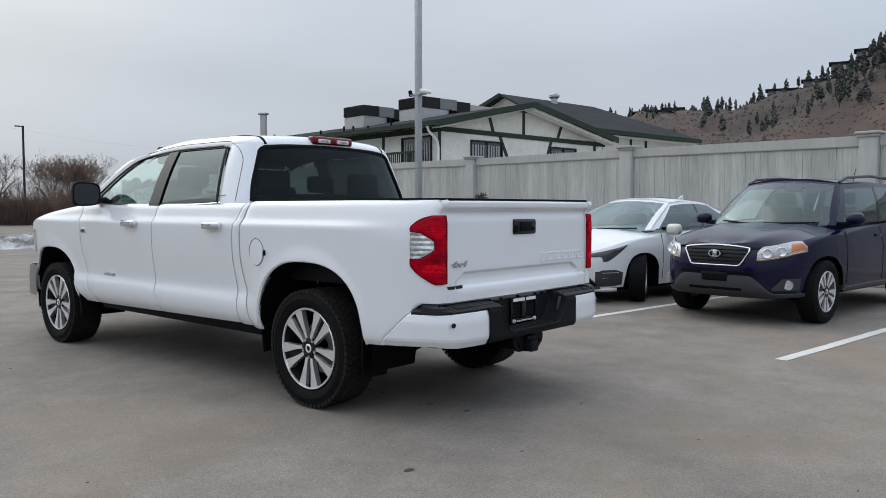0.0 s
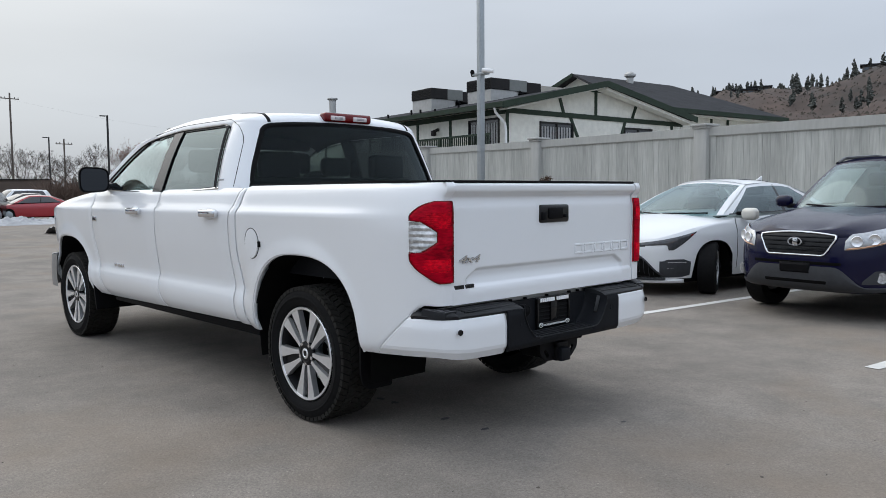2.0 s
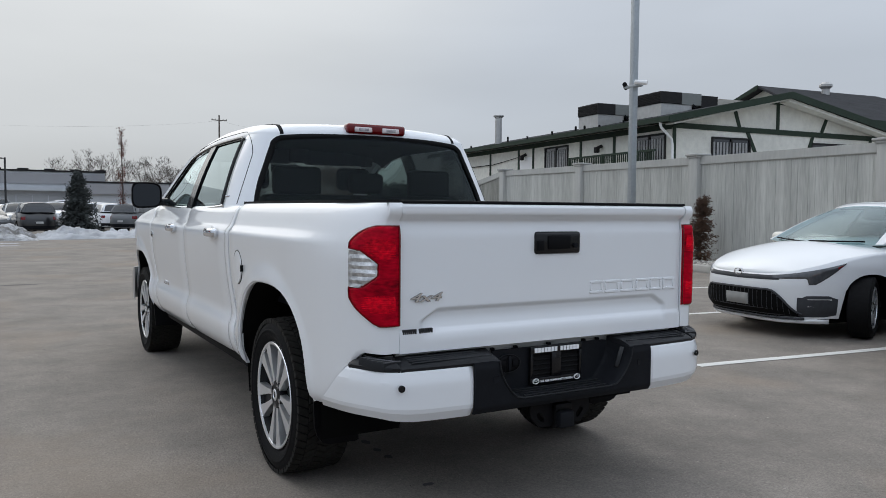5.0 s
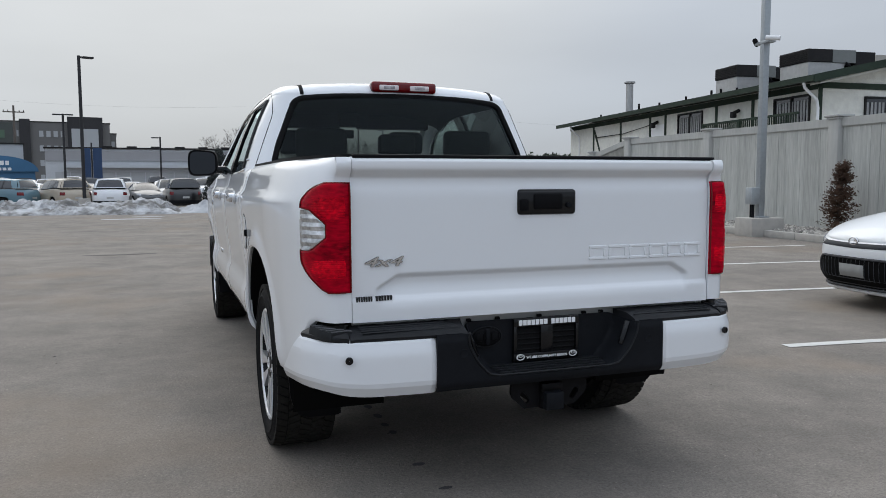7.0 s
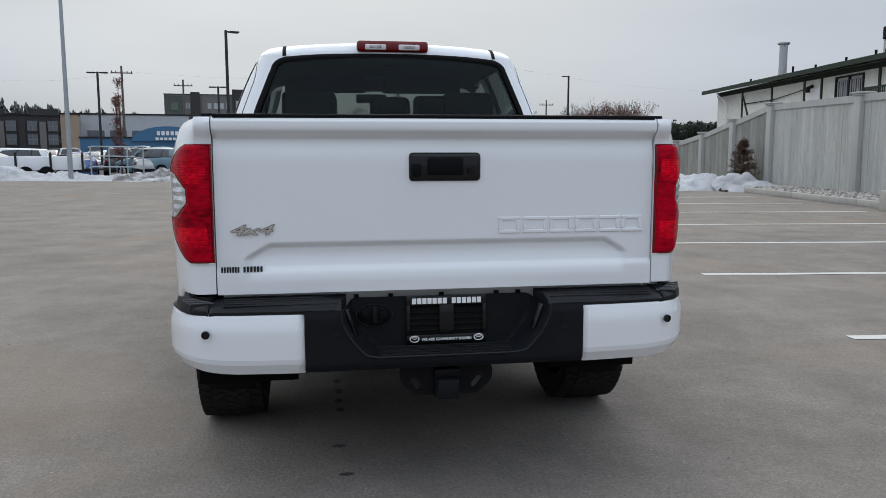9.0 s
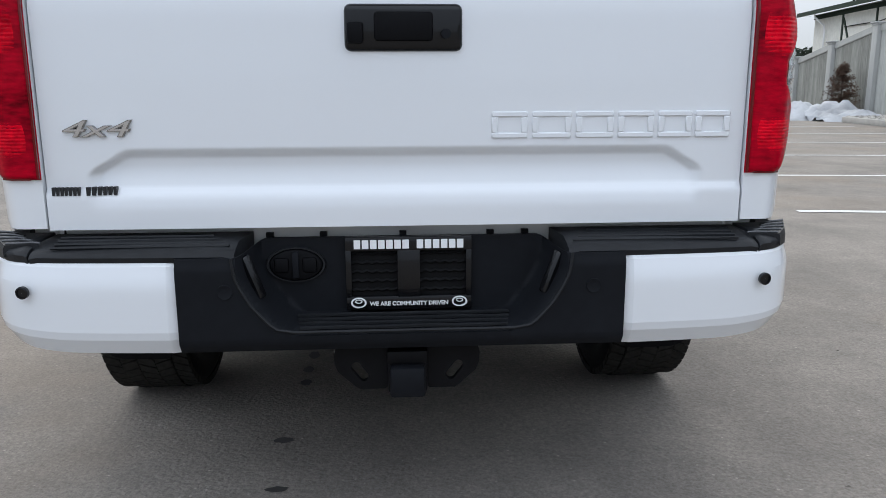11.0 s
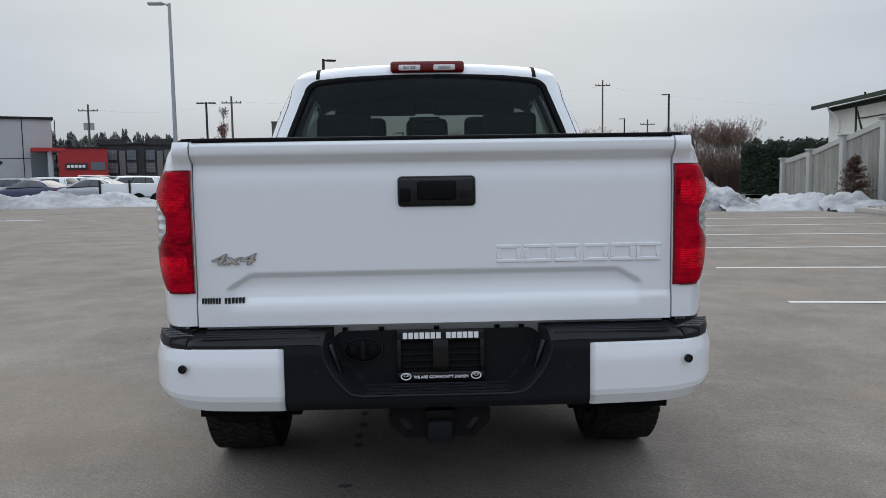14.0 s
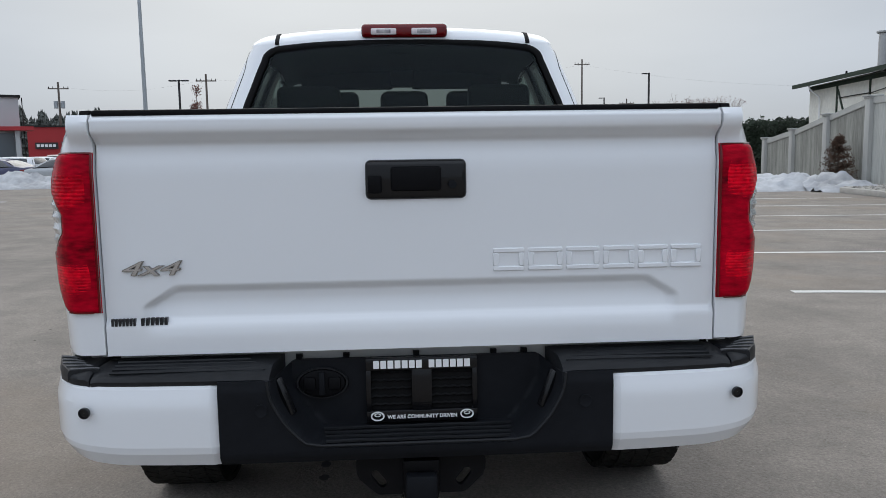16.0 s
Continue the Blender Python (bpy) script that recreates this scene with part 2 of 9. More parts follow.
def grid(bm, rows, close=False):
    """Quads over rows of points."""
    vs = [[bm.verts.new(p) for p in row] for row in rows]
    for a, b in zip(vs, vs[1:]):
        n = len(a)
        for i in range(n if close else n - 1):
            j = (i + 1) % n
            try:
                bm.faces.new((a[i], a[j], b[j], b[i]))
            except ValueError:
                pass
    return vs


def shell(bm, rows, off, lip=0.0):
    """A grid with thickness: the rows, and the same moved by off(p), joined round the rim."""
    a = grid(bm, rows)
    b = grid(bm, [[Vector(p) + Vector(off(p)) for p in row] for row in rows])
    ra = a[0] + [r[-1] for r in a[1:]] + a[-1][-2::-1] + [r[0] for r in a[-2:0:-1]]
    rb = b[0] + [r[-1] for r in b[1:]] + b[-1][-2::-1] + [r[0] for r in b[-2:0:-1]]
    n = len(ra)
    for i in range(n):
        try:
            bm.faces.new((ra[i], ra[(i + 1) % n], rb[(i + 1) % n], rb[i]))
        except ValueError:
            pass
    return bm


def prism(bm, pts, a, b):
    """A flat outline (3D points) swept from offset a to offset b."""
    va = [bm.verts.new(Vector(p) + Vector(a)) for p in pts]
    vb = [bm.verts.new(Vector(p) + Vector(b)) for p in pts]
    n = len(pts)
    bm.faces.new(va[::-1])
    bm.faces.new(vb)
    for i in range(n):
        bm.faces.new((va[i], va[(i + 1) % n], vb[(i + 1) % n], vb[i]))
    return bm


def tube(bm, pts, r, seg=8):
    """A round bar along points."""
    pts = [Vector(p) for p in pts]
    rings = []
    for i, p in enumerate(pts):
        d = (pts[min(i + 1, len(pts) - 1)] - pts[max(i - 1, 0)]).normalized()
        q = d.to_track_quat("Z", "Y").to_matrix()
        rr = r[i] if isinstance(r, (list, tuple)) else r
        rings.append([bm.verts.new(p + q @ Vector((rr * math.cos(2 * math.pi * k / seg), rr * math.sin(2 * math.pi * k / seg), 0))) for k in range(seg)])
    for a, b in zip(rings, rings[1:]):
        # keep the rings from twisting
        best = min(range(seg), key=lambda s: sum((a[k].co - b[(k + s) % seg].co).length for k in range(0, seg, 2)))
        for k in range(seg):
            bm.faces.new((a[k], a[(k + 1) % seg], b[(k + 1 + best) % seg], b[(k + best) % seg]))
    bm.faces.new(rings[0][::-1])
    bm.faces.new(rings[-1])
    return bm


def text_mesh(body, size, depth, m, shear=0.0, bold=0.0):
    """Words as a mesh, standing in the plane of the pose m."""
    cu = bpy.data.curves.new("words", "FONT")
    cu.body, cu.size, cu.extrude, cu.shear, cu.offset = body, size, depth, shear, bold
    cu.align_x, cu.align_y = "CENTER", "CENTER"
    cu.resolution_u = 3
    ob = bpy.data.objects.new("words", cu)
    me = bpy.data.meshes.new_from_object(ob)
    bm = bm_new()
    bm.from_mesh(me)
    bm.transform(m)
    bpy.data.objects.remove(ob)
    return bm


def squircle(n, count):
    """Points of a rounded square from -1 to 1."""
    out = []
    for i in range(count):
        a = 2 * math.pi * i / count
        c, q = math.cos(a), math.sin(a)
        r = (abs(c) ** n + abs(q) ** n) ** (-1 / n)
        out.append((r * c, r * q))
    return out


def ease(x, a, b):
    t = min(1.0, max(0.0, (x - a) / (b - a)))
    return t * t * (3 - 2 * t)


@functools.lru_cache(None)
def slopes(xs, ys):
    return [(ys[k + 1] - ys[k]) / (xs[k + 1] - xs[k]) for k in range(len(xs) - 1)]


def curve1(x, xs, ys):
    """Smooth curve through control points (monotone cubic)."""
    if x <= xs[0]:
        return ys[0]
    if x >= xs[-1]:
        return ys[-1]
    i = 0
    while x > xs[i + 1]:
        i += 1
    d = slopes(tuple(xs), tuple(ys))
    def tan(k):
        if k == 0 or k == len(xs) - 1 or d[k - 1] * d[k] <= 0:
            return 0.0 if 0 < k < len(xs) - 1 else d[min(k, len(d) - 1)]
        return 2 * d[k - 1] * d[k] / (d[k - 1] + d[k])
    h = xs[i + 1] - xs[i]
    t = (x - xs[i]) / h
    m0, m1 = tan(i) * h, tan(i + 1) * h
    return (2 * t**3 - 3 * t**2 + 1) * ys[i] + (t**3 - 2 * t**2 + t) * m0 + (-2 * t**3 + 3 * t**2) * ys[i + 1] + (t**3 - t**2) * m1


def lerp(a, b, t):
    return a + (b - a) * t


# ---------- the lot's own axes: turned 7.3 degrees from the pickup ----------
LOT = -7.3
LOT_M = pose(0, 0, 0, 0, 0, LOT)


def lot(u, v, z=0.0, turn=0.0):
    return LOT_M @ pose(u, v, z, 0, 0, turn)


def fall(v):
    """Height of the asphalt along the lot: it dips behind the snow and climbs towards the town."""
    return -0.14 * ease(v, 33, 42) + 0.38 * ease(v, 45, 70)


def far_ground(x, y):
    return fall((LOT_M.inverted() @ Vector((x, y, 0))).y)


# ---------- ground ----------
def asphalt_material():
    m = mat("worn_asphalt", (0.155, 0.145, 0.135), 0.9, bump=0.5, bscale=70, spec=0.3)
    n, l = m.node_tree.nodes, m.node_tree.links
    b = n["Principled BSDF"]
    tc = n.new("ShaderNodeTexCoord")
    def noise_of(scale, detail=5, rough=0.6):
        x = n.new("ShaderNodeTexNoise")
        x.inputs["Scale"].default_value, x.inputs["Detail"].default_value, x.inputs["Roughness"].default_value = scale, detail, rough
        l.new(tc.outputs["Object"], x.inputs["Vector"])
        return x
    big, mid, fine = noise_of(0.22, 4), noise_of(1.3, 6, 0.7), noise_of(90, 3, 0.8)
    def mixed(a, b_, fac, lo, hi):
        r = n.new("ShaderNodeMapRange")
        r.inputs["From Min"].default_value, r.inputs["From Max"].default_value = lo, hi
        l.new(fac, r.inputs["Value"])
        x = n.new("ShaderNodeMix")
        x.data_type = "RGBA"
        l.new(r.outputs[0], x.inputs["Factor"])
        for sock, val in (("A", a), ("B", b_)):
            if isinstance(val, tuple):
                x.inputs[sock].default_value = (*val, 1)
            else:
                l.new(val, x.inputs[sock])
        return x.outputs["Result"]
    col = mixed((0.180, 0.161, 0.144), (0.272, 0.240, 0.208), big.outputs["Fac"], 0.35, 0.65)
    dark = mixed((0.122, 0.109, 0.096), (0.300, 0.265, 0.229), mid.outputs["Fac"], 0.3, 0.7)
    x = n.new("ShaderNodeMix")
    x.data_type = "RGBA"
    x.inputs["Factor"].default_value = 0.60
    l.new(col, x.inputs["A"])
    l.new(dark, x.inputs["B"])
    # fine aggregate
    y = n.new("ShaderNodeMix")
    y.data_type, y.blend_type = "RGBA", "OVERLAY"
    y.inputs["Factor"].default_value = 1.0
    l.new(x.outputs["Result"], y.inputs["A"])
    l.new(fine.outputs["Color"], y.inputs["B"])
    hs = n.new("ShaderNodeRGBToBW")
    l.new(fine.outputs["Color"], hs.inputs[0])
    cr = n.new("ShaderNodeMapRange")
    cr.inputs["From Min"].default_value, cr.inputs["From Max"].default_value = 0.30, 0.70
    cr.inputs["To Min"].default_value, cr.inputs["To Max"].default_value = 0.30, 0.70
    l.new(hs.outputs[0], cr.inputs["Value"])
    # pale chips of stone in the binder
    vo = n.new("ShaderNodeTexVoronoi")
    vo.inputs["Scale"].default_value = 34
    l.new(tc.outputs["Object"], vo.inputs["Vector"])
    chip = n.new("ShaderNodeMapRange")
    chip.inputs["From Min"].default_value, chip.inputs["From Max"].default_value = 0.10, 0.17
    chip.inputs["To Min"].default_value, chip.inputs["To Max"].default_value = 1.0, 0.0
    l.new(vo.outputs["Distance"], chip.inputs["Value"])
    pick = n.new("ShaderNodeSeparateColor")
    l.new(vo.outputs["Color"], pick.inputs[0])
    some = n.new("ShaderNodeMath")
    some.operation = "GREATER_THAN"
    some.inputs[1].default_value = 0.80
    l.new(pick.outputs[0], some.inputs[0])
    both = n.new("ShaderNodeMath")
    both.operation = "MULTIPLY"
    l.new(chip.outputs[0], both.inputs[0])
    l.new(some.outputs[0], both.inputs[1])
    tone = n.new("ShaderNodeMath")
    tone.operation = "MULTIPLY_ADD"
    tone.inputs[1].default_value = 0.30
    l.new(both.outputs[0], tone.inputs[0])
    l.new(cr.outputs[0], tone.inputs[2])
    l.new(tone.outputs[0], y.inputs["B"])
    # a few rusty stains
    st = noise_of(0.42, 4)
    r = n.new("ShaderNodeMapRange")
    r.inputs["From Min"].default_value, r.inputs["From Max"].default_value = 0.52, 0.68
    r.inputs["To Max"].default_value = 0.55
    l.new(st.outputs["Fac"], r.inputs["Value"])
    z = n.new("ShaderNodeMix")
    z.data_type = "RGBA"
    l.new(r.outputs[0], z.inputs["Factor"])
    l.new(y.outputs["Result"], z.inputs["A"])
    z.inputs["B"].default_value = (0.235, 0.182, 0.135, 1)
    l.new(z.outputs["Result"], b.inputs["Base Color"])
    return m


M_ASPHALT = asphalt_material()
M_LINE = mat("worn_line_paint", (0.62, 0.61, 0.58), 0.8, var=0.14, scale=12, bump=0.2, bscale=110)
M_EARTH = mat("far_ground", (0.16, 0.15, 0.13), 0.95, var=0.2, scale=0.4)
M_CONC = mat("concrete", (0.42, 0.40, 0.37), 0.85, var=0.16, scale=7, bump=0.25, bscale=80)
M_CURB = mat("kerb_concrete", (0.40, 0.38, 0.35), 0.85, var=0.18, scale=6, bump=0.25, bscale=90)
M_FENCE = mat("grey_precast_fence", (0.43, 0.435, 0.41), 0.85, var=0.28, scale=6.0, stretch=(5, 5, 0.4), bump=0.5, bscale=16, island=0.05)
M_FENCEOLD = mat("weathered_precast_fence", (0.26, 0.26, 0.235), 0.9, var=0.45, scale=6.0, stretch=(5, 5, 0.35), bump=0.5, bscale=16, island=0.08)
M_POST = mat("grey_fence_post", (0.42, 0.42, 0.40), 0.8, var=0.12, scale=5, stretch=(3, 3, 0.5), bump=0.15, bscale=30)
M_STUCCO = mat("white_stucco", (0.72, 0.71, 0.65), 0.9, var=0.14, scale=5, bump=1.0, bscale=14)
M_GREENT = mat("dark_green_trim", (0.030, 0.045, 0.032), 0.7, spec=0.2, var=0.2, scale=8)
M_SHINGLE = mat("dark_shingles", (0.040, 0.041, 0.045), 0.95, spec=0.08, var=0.3, scale=9, bump=0.4, bscale=30)
M_SHEET = mat("sheet_metal", (0.46, 0.46, 0.45), 0.5, metal=0.4, var=0.15, scale=5)
M_DARKMET = mat("dark_sheet_metal", (0.022, 0.021, 0.021), 0.7, metal=0.1, spec=0.25, var=0.3, scale=8)
M_DARKPANE = mat("dark_window_pane", (0.02, 0.022, 0.026), 0.08, coat=0.5)
M_CURTAIN = mat("pale_curtain", (0.32, 0.32, 0.32), 0.9, var=0.3, scale=14, stretch=(3, 3, 0.1))

# one sheet of land to the horizon, with the asphalt lot lying in it
bm = bm_new()
grid(bm, [[(x, y, -0.42) for x in (-3000, -600, -150, 150, 600, 3000)] for y in (-3000, -600, -150, 150, 600, 3000)])
tagged(part("ground", bm, M_EARTH, smooth=0), "brown-grey winter land to the horizon", "ground", kind="structure")
bm = bm_new()
grid(bm, [[(x, y, fall(y)) for x in np.linspace(-90, 9.72, 24)] for y in np.linspace(-40, 110, 76)])
grid(bm, [[(x, y, fall(y) - 0.002) for x in np.linspace(9.70, 60, 12)] for y in np.linspace(44, 110, 30)])
grid(bm, [[(x, y, -0.004) for x in np.linspace(9.70, 30, 6)] for y in np.linspace(-40, -24, 4)])
road = part("asphalt", bm, M_ASPHALT, smooth=0)
road.matrix_world = LOT_M
tagged(road, "worn grey-brown asphalt of a parking lot", "asphalt", kind="structure")

# stall lines: separate painted strips
for k in range(-3, 8):
    v = -0.33 + 2.655 * k
    bm = bm_new()
    rr = random.Random(k)
    pts = [(2.72 + i * 0.35, rr.uniform(-0.006, 0.006)) for i in range(20)]
    pts = [(u, d) for u, d in pts if u < 9.3]
    grid(bm, [[(u, d - 0.052, 0.004), (u, d + 0.052, 0.004)] for u, d in pts])
    ln = part("parking_line", bm, M_LINE, smooth=0)
    ln.matrix_world = lot(0, v)
    tagged(ln, "worn white stall line painted on asphalt", "parking line", "stall lines", "structure")

# kerb in lengths, gravel bed behind it
KERB_U, FENCE_U = 9.74, 11.5
for k in range(14):
    v0 = -22 + k * 3.05
    bm = boxed(0, 0, -0.02, 0.16, 3.04, 0.155, bev=0.025)
    kb = part("kerb", bm, M_CURB)
    kb.matrix_world = lot(KERB_U, v0)
    tagged(kb, "pale concrete kerb along the gravel bed", "kerb", "kerbs", "structure")
bm = bm_new()
rr = random.Random(5)
grid(bm, [[(u, v, (0.13 + 0.03 * noise.noise((u * 2, v * 2, 0))) - 0.5 * ease(v, 23, 36)) for u in np.linspace(KERB_U + 0.12, 46, 30)] for v in np.linspace(-22.5, 44.5, 120)])
bed = part("gravel_bed", bm, mat("gravel", (0.30, 0.285, 0.26), 0.95, var=0.45, scale=40, bump=1.0, bscale=30), smooth=0)
bed.matrix_world = LOT_M
tagged(bed, "bed of grey and tan gravel below the fence", "gravel bed", kind="structure")


def pebbles(name, count, u0, u1, v0, v1, seed):
    rr = random.Random(seed)
    bm = bm_new()
    for _ in range(count):
        u, v, r = rr.uniform(u0, u1), rr.uniform(v0, v1), rr.uniform(0.025, 0.065)
        z = 0.14
        ring = [bm.verts.new((u + r * math.cos(a + 0.4) * rr.uniform(0.8, 1.2), v + r * math.sin(a + 0.4) * rr.uniform(0.7, 1.2), z + r * rr.uniform(0.0, 0.5))) for a in np.linspace(0, 2 * math.pi, 6)[:-1]]
        top = bm.verts.new((u, v, z + r * rr.uniform(0.7, 1.1)))
        low = [bm.verts.new((p.co.x * 1, p.co.y * 1, z - 0.03)) for p in ring]
        for i in range(5):
            bm.faces.new((ring[i], ring[(i + 1) % 5], top))
            bm.faces.new((low[i], low[(i + 1) % 5], ring[(i + 1) % 5], ring[i]))
    m = mat("pebble", (0.40, 0.38, 0.34), 0.9, var=0.3, scale=3)
    n, l = m.node_tree.nodes, m.node_tree.links
    g = n.new("ShaderNodeNewGeometry")
    cr = n.new("ShaderNodeValToRGB")
    cr.color_ramp.elements[0].color = (0.14, 0.13, 0.12, 1)
    cr.color_ramp.elements[1].color = (0.55, 0.52, 0.47, 1)
    l.new(g.outputs["Random Per Island"], cr.inputs[0])
    l.new(cr.outputs[0], n["Principled BSDF"].inputs["Base Color"])
    ob = part(name, bm, m, smooth=0)
    ob.matrix_world = LOT_M
    return tagged(ob, "loose grey and tan river stones by the kerb", "stones", kind="stuff")


pebbles("stones", 5200, KERB_U + 0.2, FENCE_U - 0.12, 5, 24, 3)

# ---------- fence ----------
M_CAP = mat("fence_cap", (0.40, 0.40, 0.385), 0.8, var=0.12, scale=8, bump=0.15, bscale=40)
SPAN = 5.23
# posts along the fence: (v, top)
POSTS = [(-13.6, 2.68), (-8.37, 2.68), (-3.14, 2.68), (2.1, 2.68), (7.3, 2.72), (12.47, 2.74), (17.65, 2.79), (22.8, 2.84), (25.85, 2.45), (28.95, 2.05), (32.0, 1.77)]


FENCE = thing("fence", LOT_M, "tall grey precast fence moulded as upright boards between square posts", "fence")


def fence_post(v, top, base):
    h = top - base
    t = part("post", boxed(-0.16, -0.16, 0, 0.16, 0.16, h - 0.07, bev=0.02), M_POST, FENCE, "square grey precast post with a flared cap")
    t.matrix_local = pose(FENCE_U, v, base)
    bm = box(bm_new(), -0.19, -0.19, h - 0.12, 0.19, 0.19, h - 0.07, bev=0.012)
    box(bm, -0.225, -0.225, h - 0.07, 0.225, 0.225, h - 0.02, bev=0.015)
    part("cap", bm, M_CAP, t, "flared concrete post cap")
    return t


for v, top in POSTS:
    fence_post(v, top, 0.1 if v < 24 else 0.0)


def fence_panel(v0, v1, h0, h1, base, seed, face):
    """A panel of upright boards under a cap rail; the top may slope."""
    L = v1 - v0
    rr = random.Random(seed)
    def top(y):
        return lerp(h0, h1, y / L)
    bm = bm_new()
    prism(bm, [(-0.005, 0.15, base), (-0.005, L - 0.15, base), (-0.005, L - 0.15, top(L) - 0.2), (-0.005, 0.15, top(0) - 0.2)], (0, 0, 0), (0.04, 0, 0))
    t = part("panel", bm, face, FENCE, "panel of upright moulded boards", smooth=0)
    t.matrix_local = pose(FENCE_U, v0, 0)
    x = 0.17
    k = 0
    while x < L - 0.19:
        w = min(rr.choice((0.11, 0.14, 0.14, 0.17)), L - 0.17 - x)
        d = rr.uniform(-0.0035, 0.0035)
        bm = bm_new()
        g = rr.uniform(0.0010, 0.0026)
        prism(bm, [(-0.03 + d, x + g, base), (-0.03 + d, x + w - g, base), (-0.03 + d, x + w - g, top(x + w) - 0.2), (-0.03 + d, x + g, top(x) - 0.2)], (0, 0, 0), (0.05, 0, 0))
        part("board", bm, face, t, smooth=0)
        x += w
        k += 1
    bm = bm_new()
    prism(bm, [(-0.07, 0.15, top(0) - 0.26), (-0.07, L - 0.15, top(L) - 0.26), (-0.07, L - 0.15, top(L) - 0.06), (-0.07, 0.15, top(0) - 0.06)], (0, 0, 0), (0.14, 0, 0))
    bmesh.ops.bevel(bm, geom=bm.edges[:], offset=0.015, segments=2, affect="EDGES")
    part("top_rail", bm, M_POST, t)


for i, ((v0, a), (v1, b)) in enumerate(zip(POSTS, POSTS[1:])):
    fence_panel(v0, v1, a - 0.03, b - 0.03, 0.1 if v0 < 22 else -0.03, i, M_FENCE if v0 < 22 else M_FENCEOLD)


# ---------- the pickup ----------
REAR_AXLE, FRONT_AXLE, TYRE_R = 1.125, 4.84, 0.382
ZS = [0.40, 0.46, 0.52, 0.60, 0.645, 0.70, 0.755, 0.95, 1.09, 1.165, 1.20, 1.29, 1.335]
XS = [0.900, 0.930, 0.960, 0.973, 0.968, 0.949, 0.953, 0.975, 0.985, 0.988, 0.966, 0.938, 0.915]
XS_BED = [0.900, 0.930, 0.958, 0.968, 0.970, 0.972, 0.974, 0.980, 0.985, 0.988, 0.966, 0.938, 0.915]
XS_CORNER = [0.900, 0.930, 0.958, 0.968, 0.970, 0.972, 0.974, 0.980, 0.984, 0.979, 0.972, 0.945, 0.914]
YS = [0.05, 0.12, 0.20, 0.30, 0.50, 0.80, 4.90, 5.15, 5.35, 5.50, 5.62, 5.72]
DX = [-0.17, -0.125, -0.082, -0.05, -0.018, 0.0, 0.0, -0.015, -0.05, -0.10, -0.17, -0.26]


def side_x(y, z):
    bed = lerp(curve1(z, ZS, XS_CORNER), curve1(z, ZS, XS_BED), ease(y, 0.25, 0.75)) if y < 0.75 else curve1(z, ZS, XS_BED)
    x = lerp(bed, curve1(z, ZS, XS), ease(y, 1.64, 1.76)) + curve1(y, YS, DX)
    for yc, zc in ((1.11, 0.43), (4.86, 0.42)):
        r = math.hypot(y - yc, z - zc)
        x += 0.015 * (1 - ease(r, 0.515, 0.63)) * ease(1.2, z, 1.25) if r < 0.63 else 0
    return x


def corner(a, z):
    """Plan of the box side: a runs from the tailgate's edge round the corner and forward."""
    if a > 0.25:
        return side_x(0.05 + a, z), 0.05 + a
    # the tailgate's upper lip and hollow run on round the corner
    lip = (-0.025 * ease(z, 1.252, 1.286) + 0.008 * ease(z, 1.19, 1.252) * (1 - ease(z, 1.252, 1.30)) + 0.014 * ease(z, 1.308, 1.320)) * (1 - ease(a, -0.01, 0.15))
    p3 = (side_x(0.30, z), 0.30)
    if a < 0.05:
        return 0.7655 + a * 1.01, 0.105 - 0.02 * a + lip
    t = (a - 0.05) / 0.20
    q0 = (0.816, 0.104)
    q1 = (side_x(0.30, z) - 0.080, 0.105)
    q2 = (side_x(0.30, z) - 0.030, 0.175)
    k = ((1 - t) ** 3, 3 * t * (1 - t) ** 2, 3 * t * t * (1 - t), t**3)
    x, y = (sum(w * q[i] for w, q in zip(k, (q0, q1, q2, p3))) for i in (0, 1))
    return x, y + lip


def arch_z(y, yc, zc, r, flat, low):
    """Lower edge over a wheel opening."""
    d = abs(y - yc)
    if d >= r:
        return low
    return max(low, zc + flat * (1 - (d / r) ** 2.6) ** (1 / 2.6))


def spread(a, b, n, power=1.0):
    return [a + (b - a) * i / n for i in range(n + 1)]


def bed_low(y):
    if y < 0.20:
        base = 0.742
    elif y < 0.44:
        base = lerp(0.742, 0.50, (y - 0.20) / 0.24)
    elif y < 0.7:
        base = 0.475
    else:
        base = 0.455
    return arch_z(y, 1.10, 0.43, 0.515, 0.515, base)


def body_panel(truck, name, cols, zlow, ztop, s, nz=22, gap=0.004, label=""):
    """A skin panel of the side s. cols: functions z -> (x, y)."""
    rows = []
    for i, col in enumerate(cols):
        y = col(0.8)[1]
        z0, z1 = zlow(y), ztop(y)
        row = []
        for k in range(nz + 1):
            t = k / nz
            z = lerp(z0, 0.97, t * 2) if t < 0.5 else lerp(0.97, z1, t * 2 - 1)
            x, yy = col(z)
            roll = 0.010 * (1 - ease(t * nz, 0, 1.0)) + 0.012 * ease(t * nz, nz - 1.0, nz)
            if i == 0 or i == len(cols) - 1:
                roll += 0.006
            row.append((s * (x - roll * ease(yy, 0.11, 0.25)), yy, z))
        rows.append(row)
    bm = bm_new()
    shell(bm, rows, lambda p: (-s * 0.02 * ease(p[1], 0.11, 0.25), 0.02 * (1 - ease(p[1], 0.11, 0.25)), 0))
    return part(name, bm, M_WHITE, truck, label, smooth=35)


